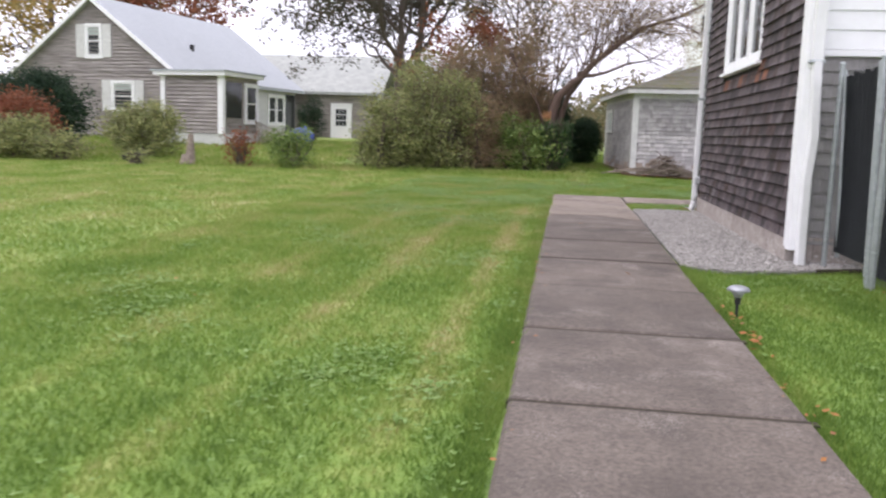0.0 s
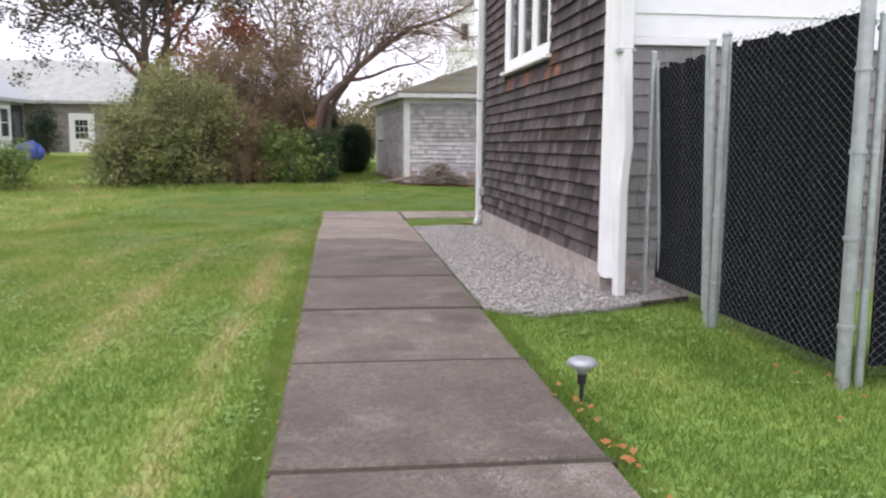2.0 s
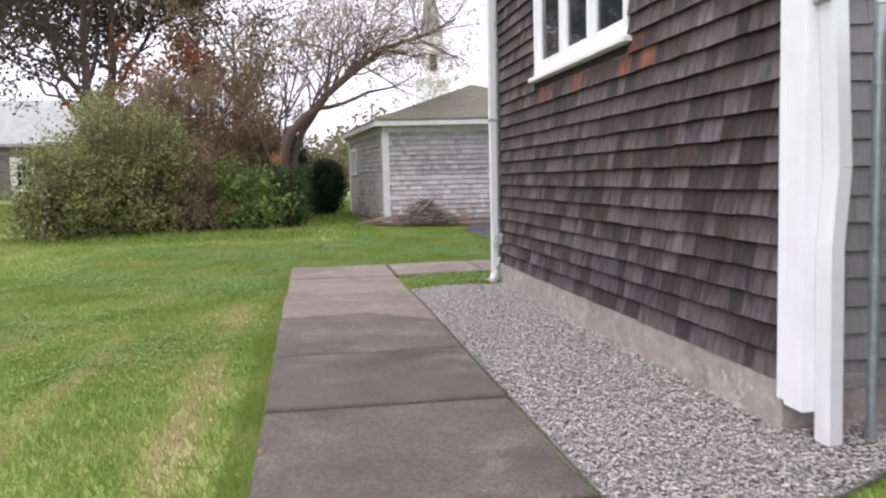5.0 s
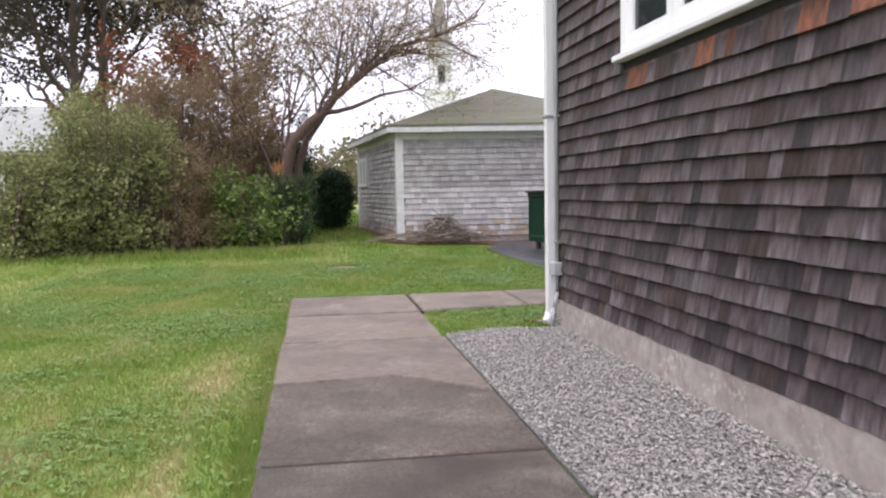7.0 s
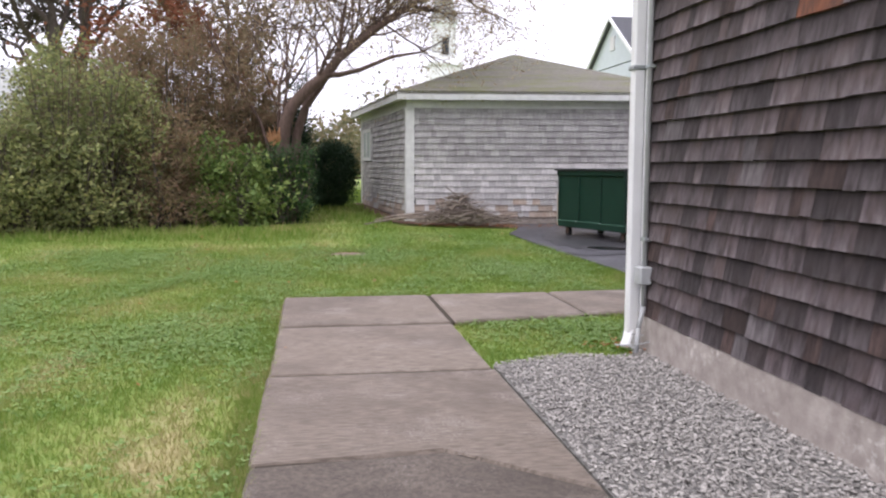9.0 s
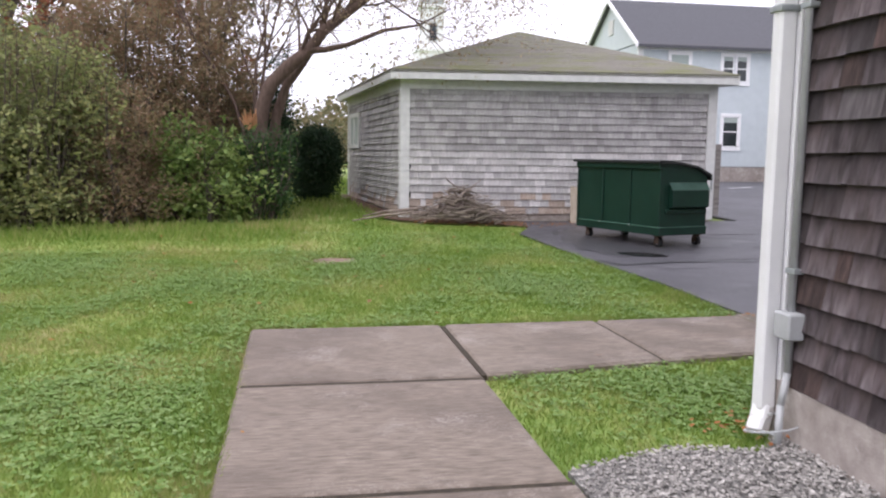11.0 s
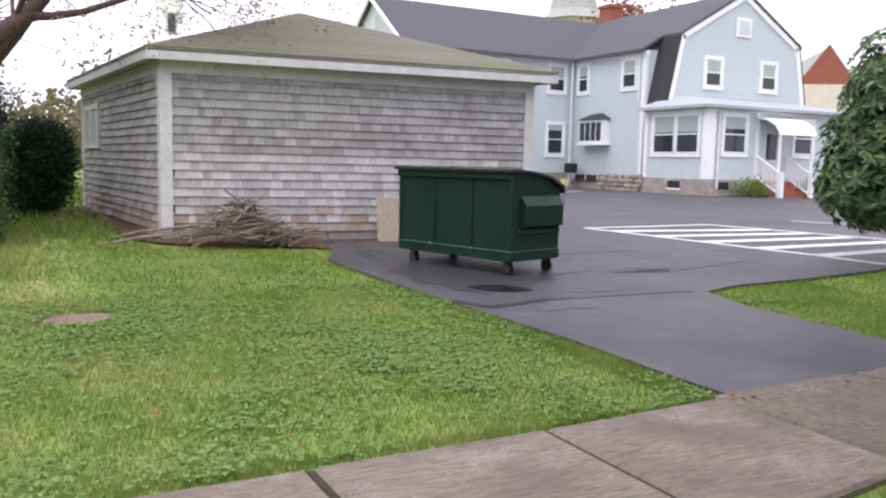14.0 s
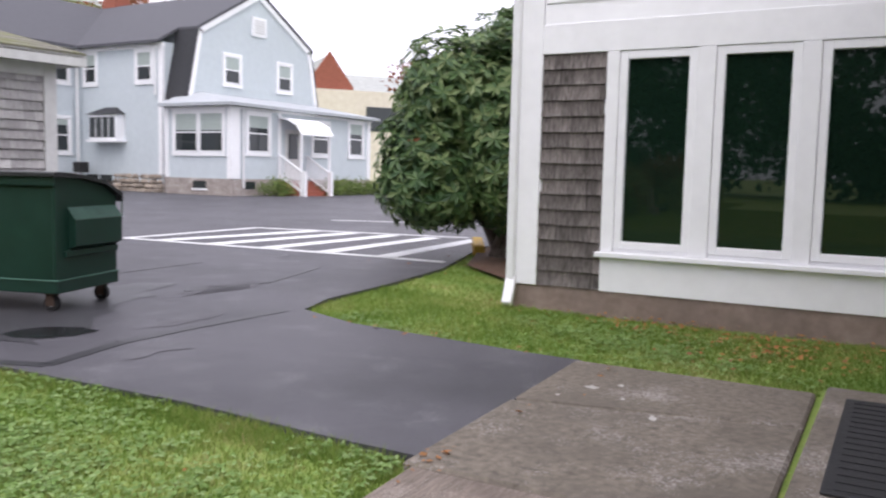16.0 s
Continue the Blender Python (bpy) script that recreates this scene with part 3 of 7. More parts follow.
part("slab", quad_slab([(1.42, 11.55), (2.62, 11.76), (2.62, 13.02), (1.42, 13.0)]), M_NEWSLAB, side)
part("slab", quad_slab([(2.62, 11.76), (3.84, 11.92), (3.84, 13.08), (2.62, 13.02)]), M_NEWSLAB, side)
apron = structure(new("pavement"), "old stained grey concrete apron by the entrance", "footpath")
part("slab", quad_slab([(3.84, 11.60), (5.42, 11.61), (5.08, 13.17), (3.84, 13.14)]), M_APRON, apron)
part("slab", quad_slab([(5.42, 11.61), (6.27, 11.62), (6.27, 13.21), (5.08, 13.17)], -0.003), M_APRON, apron)
part("slab", quad_slab([(3.86, 10.5), (6.5, 10.5), (6.5, 11.60), (3.86, 11.60)], -0.004), M_APRON, apron)

bm = bmesh.new()
box(bm, 4.45, 6.16, 10.6, 11.46, 0.0, 0.012, bevel=0.004)
door_mat = tagged(part("door_mat", bm, M_MAT), "ribbed black rubber mat lying on the concrete apron", "mat")
for k in range(16):
    boxes("rib", [(4.5 + k * 0.103, 4.5 + k * 0.103 + 0.07, 10.65, 11.41, 0.010, 0.016)], M_MAT, door_mat)


# ---- shingled walls ----
def shingle_mesh(w, h, butt=0.024, head=0.004):
    """One tapered shingle: u along the wall, -v outwards, foot at zero."""
    v = [(0, 0, 0), (w, 0, 0), (w, 0, h), (0, 0, h), (0, -butt, 0), (w, -butt, 0), (w, -head, h), (0, -head, h)]
    f = [(4, 5, 6, 7), (0, 4, 7, 3), (1, 2, 6, 5), (0, 1, 5, 4), (3, 7, 6, 2)]
    return v, f


def shingles(wall, m, length, z0, z1, course, material, seed, near=(0, 1e9), limit=300, holes=(), special=None, butt=0.024):
    """Courses of random-width shingles on the plane m (u along, z up). Those between near[0] and near[1] along the wall, lowest first, are single pieces; the rest are joined."""
    r = random.Random(seed)
    widths = [0.09, 0.12, 0.14, 0.16, 0.19, 0.22, 0.26]
    shared, rests = {}, {}
    count = 0
    rows = int((z1 - z0) / course + 0.5)
    for row in range(rows):
        z = z0 + row * course
        u = -r.uniform(0, 0.1)
        while u < length:
            w = r.choice(widths)
            a, b = max(0, u), min(length, u + w)
            u += w
            if b - a < 0.03:
                continue
            if any(a < hu1 and b > hu0 and z < hz1 - 0.02 and z + course > hz0 + 0.02 for hu0, hu1, hz0, hz1 in holes):
                done = False
                for hu0, hu1, hz0, hz1 in holes:
                    if a < hu0 < b and z < hz1 and z + course > hz0:
                        b, done = hu0, True
                    elif a < hu1 < b and z < hz1 and z + course > hz0:
                        a, done = hu1, True
                if not done or b - a < 0.02:
                    continue
            dz = r.uniform(-0.004, 0.004)
            ww = round(b - a - 0.002, 3)
            mt = special(a, z, r) if special else material
            mt = mt or material
            if near[0] <= a <= near[1] and count < limit:
                key = (ww, mt.name)
                if key not in shared:
                    v, f = shingle_mesh(ww, course + 0.02, butt)
                    shared[key] = bpy.data.meshes.new("shingle")
                    shared[key].from_pydata(v, [], f)
                    shared[key].materials.append(mt)
                ob = new("shingle", shared[key])
                ob.parent = wall
                ob.matrix_basis = m @ Matrix.Translation((a, 0, z + dz))
                count += 1
            else:
                v, f = shingle_mesh(ww, course + 0.02, butt)
                rest_v, rest_f = rests.setdefault(mt.name, ([], [], mt))[:2]
                k = len(rest_v)
                rest_v += [m @ Vector((p[0] + a, p[1], p[2] + z + dz - z0)) for p in v]
                rest_f += [tuple(i + k for i in q) for q in f]
    for rest_v, rest_f, mt in rests.values():
        me = mesh_of("shingles", [tuple(p) for p in rest_v], rest_f, mt)
        ob = new("shingles", me)
        ob.parent = wall
        ob.location.z = z0
        tagged(ob, kind="stuff")


def clapboards(name, m, length, z0, z1, course, material, parent, label=""):
    """Overlapping boards on the plane m, each tilted a little."""
    bm = bmesh.new()
    z = z0
    while z < z1 - 0.01:
        h = min(course, z1 - z)
        v = [bm.verts.new(m @ Vector(p)) for p in ((0, 0, z), (length, 0, z), (length, 0, z + h), (0, 0, z + h),
                                                   (0, -0.018, z), (length, -0.018, z), (length, -0.004, z + h), (0, -0.004, z + h))]
        for q in ((4, 5, 6, 7), (0, 4, 7, 3), (1, 2, 6, 5), (0, 1, 5, 4), (3, 7, 6, 2)):
            bm.faces.new([v[i] for i in q])
        z += course
    return part(name, bm, material, parent, label)


# ---- the shingled building: its west wall along the path, the south wall by the fence, the wing ----
AX, AY0, AY1, TOP = 2.56, 4.45, 10.44, 5.6
WINGX, WINGY = 8.30, 14.64
west = structure(part("wall_west", (lambda b: (box(b, AX, AX + 0.25, AY0, 6.36, 0.24, TOP), box(b, AX, AX + 0.25, 8.76, AY1, 0.24, TOP),
                                               box(b, AX, AX + 0.25, 6.36, 8.76, 0.24, 2.20), box(b, AX, AX + 0.25, 6.36, 8.76, 3.75, TOP), b)[-1])(bmesh.new()), M_BACKING),
                 "outside wall of dark weathered cedar shingles", "wall")
south = structure(boxes("wall_south", [(AX + 0.25, 9.5, AY0, AY0 + 0.25, 0.24, TOP)], M_BACKING), "side wall with grey shingles below white clapboards", "wall")
north = structure(boxes("wall_north", [(AX + 0.25, WINGX, AY1 - 0.25, AY1, 0.24, TOP)], M_BACKING), "shingled outside wall facing the side path", "wall")
wing = structure(boxes("wall_wing", [(WINGX, WINGX + 0.2, 13.60, WINGY, 0.21, TOP), (WINGX, WINGX + 0.2, AY1, 13.60, 0.21, 0.62), (WINGX, WINGX + 0.2, AY1, 13.60, 2.44, TOP),
                                     (WINGX + 0.2, 16.0, WINGY - 0.2, WINGY, 0.21, TOP), (WINGX, WINGX + 0.2, AY1, 11.22, 0.62, 2.44)],
                       M_WHITE), "white-trimmed wing wall with tall tinted windows", "wall")
for piece in ((AX - 0.03, AX + 0.24, AY0 - 0.02, AY1 + 0.02, -0.1, 0.25), (AX + 0.24, 9.5, AY0 - 0.02, AY0 + 0.24, -0.1, 0.25),
                               (AX + 0.24, WINGX + 0.2, AY1 - 0.24, AY1 + 0.02, -0.1, 0.25), (WINGX - 0.01, WINGX + 0.2, AY1 + 0.02, WINGY + 0.01, -0.1, 0.215),
                               (WINGX + 0.2, 16.0, WINGY - 0.2, WINGY + 0.01, -0.1, 0.215)):
    structure(boxes("foundation", [piece], M_FOUND if piece[4] + piece[5] > 0.14 else M_FOUNDWING, bevel=0.006), "rough bare concrete foundation strip", "foundation")
structure(boxes("roof", [(AX - 0.12, 9.6, AY0 - 0.12, AY1 + 0.1, TOP, TOP + 0.15), (WINGX - 0.12, 16.3, AY1 + 0.1, WINGY + 0.12, TOP, TOP + 0.15)], M_WHITEOLD),
          "flat white roof edge over the shingled building", "roof")

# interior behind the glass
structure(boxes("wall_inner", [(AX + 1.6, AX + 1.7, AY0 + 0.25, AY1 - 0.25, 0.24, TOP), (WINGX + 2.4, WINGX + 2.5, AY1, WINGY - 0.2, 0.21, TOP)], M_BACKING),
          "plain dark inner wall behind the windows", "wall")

# white trim at both corners of the west wall
structure(boxes("trim", [(AX - 0.045, AX + 0.12, AY0 - 0.06, AY0 - 0.001, 0.15, TOP), (AX - 0.045, AX + 0.07, AY0 - 0.21, AY0 - 0.061, 0.13, TOP)], M_WHITE, bevel=0.004),
          "white painted corner board", "trim")
structure(boxes("trim", [(AX - 0.03, AX - 0.001, AY1 - 0.05, AY1 + 0.03, 0.24, TOP), (AX - 0.03, AX + 0.12, AY1 + 0.001, AY1 + 0.03, 0.24, TOP)], M_WHITE, bevel=0.004),
          "white painted corner board", "trim")


def downspout(name, points, w, d, label, straps=()):
    """A rectangular pipe along points, with straps at given heights."""
    ob = thing(name, label, "downspout")
    bm = bmesh.new()
    for a, b in zip(points[:-1], points[1:]):
        a, b = Vector(a), Vector(b)
        q = (b - a).to_track_quat("Z", "Y").to_matrix().to_4x4()
        box(bm, -w / 2, w / 2, -d / 2, d / 2, -(b - a).length / 2 - 0.01, (b - a).length / 2 + 0.01, Matrix.Translation((a + b) / 2) @ q, 0.012)
    part("pipe", bm, M_PIPE, ob)
    for z, p in straps:
        part("strap", (lambda b: (box(b, p[0] - w * 0.62, p[0] + w * 0.62, p[1] - d * 0.62, p[1] + d * 0.62, z, z + 0.03, bevel=0.004), b)[1])(bmesh.new()), M_GALV, ob)
    return ob


downspout("downspout", [(AX + 0.05, AY0 - 0.26, TOP), (AX + 0.05, AY0 - 0.26, 2.0), (AX + 0.085, AY0 - 0.26, 1.25), (AX + 0.055, AY0 - 0.26, 0.9), (AX + 0.06, AY0 - 0.26, 0.0)],
          0.11, 0.085, "dented white downspout strapped to the building corner", [(1.98, (AX + 0.05, AY0 - 0.26))])
downspout("downspout", [(AX - 0.075, AY1 + 0.0, TOP), (AX - 0.075, AY1 + 0.0, 0.11), (AX - 0.09, AY1 - 0.01, 0.06), (AX - 0.115, AY1 - 0.02, 0.0)],
          0.085, 0.075, "white downspout with a kicked-out elbow at the ground", [(1.9, (AX - 0.075, AY1))])
downspout("downspout", [(WINGX - 0.05, WINGY - 0.02, TOP), (WINGX - 0.05, WINGY - 0.02, 0.26), (WINGX - 0.12, WINGY - 0.04, 0.16), (WINGX - 0.22, WINGY - 0.06, 0.03)],
          0.10, 0.08, "white downspout at the wing corner with a round foot")

# conduit with its junction box beside the far downspout
con = thing("electrical_conduit", "grey electrical conduit with a junction box on the shingles", "conduit")
bm = bmesh.new()
pipe(bm, [(AX - 0.045, AY1 - 0.13, TOP), (AX - 0.045, AY1 - 0.13, 0.30), (AX - 0.09, AY1 - 0.16, 0.16), (AX - 0.12, AY1 - 0.20, 0.0)], 0.017)
part("pipe", bm, M_CONDUIT, con, smooth=True)
part("junction_box", (lambda b: (box(b, AX - 0.10, AX - 0.016, AY1 - 0.20, AY1 - 0.08, 0.46, 0.58, bevel=0.008), b)[1])(bmesh.new()), M_CONDUIT, con)
for z in (0.75, 1.9, 3.0):
    part("clip", (lambda b: (box(b, AX - 0.066, AX - 0.016, AY1 - 0.165, AY1 - 0.095, z, z + 0.025, bevel=0.003), b)[1])(bmesh.new()), M_GALV, con)
bm = bmesh.new()
pts = [(AX - 0.20 + 0.10 * math.cos(t * 0.55) + 0.01 * t, AY1 - 0.16 + 0.07 * math.sin(t * 0.55), 0.015 + 0.006 * t) for t in range(18)]
pipe(bm, pts, 0.005, 6)
tagged(part("cable", bm, M_CONDUIT), "thin grey cable coiled on the ground by the wall", "cable")


# ---- windows of the shingled building ----
def casement_group(name, x, y0, y1, z0, z1, count, face, pane_material, label, depth=0.10, sill=True, frame_w=0.065):
    """Side-by-side sashes in a white frame in a wall facing -x."""
    ob = structure(new(name), label, "window")
    fr = [(x - face, x + depth, y0, y1, z1 - 0.08, z1), (x - face, x + depth, y0, y1, z0, z0 + 0.08),
          (x - face, x + depth, y0, y0 + 0.09, z0 + 0.08, z1 - 0.08), (x - face, x + depth, y1 - 0.09, y1, z0 + 0.08, z1 - 0.08)]
    step = (y1 - y0 - 0.18) / count
    for k in range(1, count):
        c = y0 + 0.09 + k * step
        fr.append((x - face + 0.01, x + depth, c - 0.045, c + 0.045, z0 + 0.08, z1 - 0.08))
    boxes("window_frame", fr, M_WHITE, ob, bevel=0.004)
    if sill:
        boxes("window_sill", [(x - face - 0.05, x + 0.02, y0 - 0.05, y1 + 0.05, z0 - 0.045, z0 - 0.001)], M_WHITE, ob, bevel=0.006)
    for k in range(count):
        a, b = y0 + 0.09 + k * step + (0.045 if k else 0), y0 + 0.09 + (k + 1) * step - (0.045 if k < count - 1 else 0)
        s = [(x, x + 0.05, a, b, z0 + 0.08, z0 + 0.08 + frame_w), (x, x + 0.05, a, b, z1 - 0.08 - frame_w, z1 - 0.08),
             (x, x + 0.05, a, a + frame_w, z0 + 0.08 + frame_w, z1 - 0.08 - frame_w), (x, x + 0.05, b - frame_w, b, z0 + 0.08 + frame_w, z1 - 0.08 - frame_w)]
        boxes("sash", s, M_WHITE, ob, bevel=0.003)
        boxes("pane", [(x + 0.02, x + 0.028, a + frame_w - 0.005, b - frame_w + 0.005, z0 + 0.08 + frame_w - 0.005, z1 - 0.08 - frame_w + 0.005)], pane_material, ob)
    return ob


casement_group("window_1", AX, 6.36, 8.76, 2.20, 3.75, 3, 0.03, M_GLASS, "white three-sash casement window with dark glass")

# the wing's tall windows, apron panel and boards
ob = structure(new("window_2"), "row of tall fixed windows with dark green tinted glass", "window")
boxes("window_sill", [(WINGX - 0.09, WINGX - 0.001, 10.6, 13.76, 0.535, 0.585)], M_WHITE, ob, bevel=0.008)
for a, b in ((12.90, 13.60), (12.05, 12.74), (11.22, 11.90)):
    boxes("window_frame", [(WINGX - 0.02, WINGX + 0.08, a, a + 0.075, 0.622, 2.438), (WINGX - 0.02, WINGX + 0.08, b - 0.075, b, 0.622, 2.438),
                           (WINGX - 0.02, WINGX + 0.08, a + 0.075, b - 0.075, 0.622, 0.69), (WINGX - 0.02, WINGX + 0.08, a + 0.075, b - 0.075, 2.365, 2.438)], M_WHITE, ob, bevel=0.005)
    boxes("pane", [(WINGX + 0.02, WINGX + 0.03, a + 0.07, b - 0.07, 0.685, 2.37)], M_TINT, ob)
boxes("mullion", [(WINGX - 0.035, WINGX + 0.1, 12.742, 12.898, 0.588, 2.438)], M_WHITE, wing, bevel=0.004)
boxes("mullion", [(WINGX - 0.035, WINGX + 0.1, 11.902, 12.048, 0.588, 2.438)], M_WHITE, wing, bevel=0.004)
boxes("mullion", [(WINGX - 0.035, WINGX + 0.1, 13.602, 13.72, 0.588, 2.438)], M_WHITE, wing, bevel=0.004)
boxes("apron_panel", [(WINGX - 0.025, WINGX - 0.001, 10.6, 13.72, 0.212, 0.533)], M_WHITE, wing)
boxes("frieze_board", [(WINGX - 0.03, WINGX - 0.001, 10.6, 14.36, 2.442, 2.72)], M_WHITE, wing, bevel=0.004)
boxes("corner_board", [(WINGX - 0.035, WINGX - 0.001, 14.36, WINGY + 0.03, 0.212, TOP), (WINGX - 0.035, WINGX + 0.15, WINGY + 0.001, WINGY + 0.03, 0.212, TOP)], M_WHITE, wing, bevel=0.004)
clapboards("cladding", pose(WINGX - 0.002, 14.35, 0, 0, 0, -90), 3.9, 2.722, TOP, 0.20, M_WHITE, wing)
clapboards("cladding", pose(AX + 0.14, AY0 - 0.02, 0), 6.8, 2.14, TOP, 0.19, M_WHITE, south, "white painted clapboards")
boxes("skirt_board", [(AX + 0.13, 9.5, AY0 - 0.05, AY0 - 0.002, 2.07, 2.135)], M_WHITE, south, bevel=0.004)


# ---- dumpster ----
dump = thing("dumpster", "dark green steel dumpster on casters with black lids", "dumpster", 5.08, 17.234, float(drive_rise(17.4)) - 0.004, 108)
LEN, DEP = 1.76, 0.83     # x runs along the long rear side, -y towards its front
bm = bmesh.new()
prism(bm, [(0, 0.175), (-DEP, 0.175), (-DEP, 0.95), (-0.62, 1.05), (-0.30, 1.105), (0, 1.13)], "x", 0.0, LEN)
part("body", bm, M_GREEN, dump)
for x in (0.0, 0.58, 1.17, LEN - 0.02):
    bm = bmesh.new()
    box(bm, x - 0.006, x + 0.026, 0.001, 0.020, 0.28, 1.05, bevel=0.006)
    part("rib", bm, M_GREEN, dump)
bm = bmesh.new()
box(bm, -0.014, LEN + 0.014, 0.001, 0.042, 1.045, 1.13, bevel=0.01)
part("top_rail", bm, M_GREEN, dump)
bm = bmesh.new()
box(bm, -0.012, LEN + 0.012, -DEP - 0.012, 0.016, 0.165, 0.275, bevel=0.008)
part("base_band", bm, M_GREEN, dump)
bm = bmesh.new()
box(bm, -0.016, LEN + 0.016, 0.017, 0.025, 0.268, 0.282, bevel=0.002)
part("weld_strip", bm, M_GREENWORN, dump, "worn lighter green edge strip")
bm = bmesh.new()
box(bm, -0.022, -0.013, -DEP - 0.012, 0.016, 0.268, 0.280, bevel=0.002)
part("weld_strip", bm, M_GREENWORN, dump, "worn lighter green edge strip")
for x in (0.55, 1.2):
    bm = bmesh.new()
    box(bm, x, x + 0.026, 0.026, 0.036, 0.262, 0.286, bevel=0.006)
    part("bolt", bm, M_GALV, dump)
for x0, x1 in ((-0.045, LEN / 2 - 0.01), (LEN / 2 + 0.01, LEN + 0.045)):
    bm = bmesh.new()
    prism(bm, [(0.075, 1.125), (-0.30, 1.112), (-0.62, 1.062), (-DEP - 0.02, 0.952), (-DEP - 0.03, 0.90), (-DEP - 0.045, 0.90), (-DEP - 0.04, 0.98), (-0.62, 1.092), (-0.30, 1.142), (0.03, 1.165), (0.075, 1.155)], "x", x0, x1)
    part("lid", bm, M_LID, dump)
for s_ in (-1, 1):
    edge = -0.002 if s_ < 0 else LEN + 0.002
    outer = edge + s_ * 0.07
    bm = bmesh.new()
    prism(bm, [(edge, 0.52), (outer, 0.55), (outer, 0.765), (edge, 0.865)], "y", -DEP + 0.02, -0.15)
    part("fork_sleeve", bm, M_GREEN, dump)
    bm = bmesh.new()
    v = [bm.verts.new(p) for p in ((edge, -DEP + 0.01, 0.873), (edge, -0.14, 0.873), (outer, -0.14, 0.771), (outer, -DEP + 0.01, 0.771))]
    bm.faces.new(v)
    bmesh.ops.solidify(bm, geom=bm.faces, thickness=0.006)
    part("sleeve_top", bm, M_GREENWORN, dump, "faded lighter green sloping plate")
    bm = bmesh.new()
    box(bm, min(edge, edge + s_ * 0.03), max(edge, edge + s_ * 0.03), -DEP + 0.02, -0.08, 0.46, 0.515, bevel=0.006)
    part("side_stiffener", bm, M_GREEN, dump)
bm = bmesh.new()
rod(bm, (-0.03, -DEP - 0.05, 0.76), (-0.03, -DEP - 0.05, 0.97), 0.012)
part("lid_rod", bm, M_GALV, dump)
for x in (0.14, LEN - 0.14):
    for y in (-0.12, -DEP + 0.02):
        bm = bmesh.new()
        box(bm, x - 0.055, x + 0.055, y - 0.05, y + 0.05, 0.145, 0.166, bevel=0.004)
        box(bm, x - 0.035, x + 0.040, y - 0.034, y - 0.026, 0.045, 0.147)
        box(bm, x - 0.035, x + 0.040, y + 0.026, y + 0.034, 0.045, 0.147)
        c = part("caster", bm, M_RUST, dump)
        bm = bmesh.new()
        rod(bm, (x, y - 0.022, 0.066), (x, y + 0.022, 0.066), 0.066, n=22)
        part("wheel", bm, M_RUBBER, c)
        bm = bmesh.new()
        rod(bm, (x, y - 0.025, 0.066), (x, y + 0.025, 0.066), 0.030, n=14)
        part("hub", bm, M_GALV, c)


# ---- garage ----
FL, FR, BL = Vector((2.24, 21.86, 0)), Vector((7.90, 21.20, 0)), Vector((1.70, 28.1, 0))
BR = FR + BL - FL
GZ0, GZ1 = 0.12, 2.56
gar = thing("garage", "small silvery shingled garage with a mossy hip roof", "garage")


def wall_between(bm, a, b, z0, z1, inward=0.12):
    d = (b - a).normalized()
    nrm = Vector((-d.y, d.x, 0)) * inward
    v = [bm.verts.new((p.x, p.y, z)) for z in (z0, z1) for p in (a, b, b + nrm, a + nrm)]
    for q in ((0, 1, 5, 4), (1, 2, 6, 5), (2, 3, 7, 6), (3, 0, 4, 7), (4, 5, 6, 7), (3, 2, 1, 0)):
        bm.faces.new([v[i] for i in q])


garage_walls = []
for a, b, nm in ((FL, FR, "wall"), (FR, BR, "wall"), (BR, BL, "wall"), (BL, FL, "wall")):
    bm = bmesh.new()
    wall_between(bm, a, b, GZ0 + 0.1, GZ1 + 0.1)
    garage_walls.append(part(nm, bm, M_BACKING, gar))
bm = bmesh.new()
for a, b in ((FL, FR), (FR, BR), (BR, BL), (BL, FL)):
    wall_between(bm, a, b, -0.1, GZ0 + 0.1, 0.16)
part("footing", bm, M_FOUND, gar)


def plane_of(a, b):
    return Matrix.Translation(a) @ pose(0, 0, 0, 0, 0, math.degrees(math.atan2(b.y - a.y, b.x - a.x)))


peak = Vector((5.12, 24.75, 3.94))
over = 0.30
c0 = (FL + BR) / 2
eaves = [c0 + (p - c0) * (1 + over / 3.2) for p in (FL, FR, BR, BL)]
bm = bmesh.new()
lo = [bm.verts.new((p.x, p.y, GZ1 + 0.13)) for p in eaves]
hi = [bm.verts.new((p.x, p.y, GZ1 + 0.19)) for p in eaves]
top = bm.verts.new(peak)
bm.faces.new(lo[::-1])
for k in range(4):
    bm.faces.new((lo[k], lo[(k + 1) % 4], hi[(k + 1) % 4], hi[k]))
    bm.faces.new((hi[k], hi[(k + 1) % 4], top))
groof = part("roof", bm, M_MOSSROOF, gar)
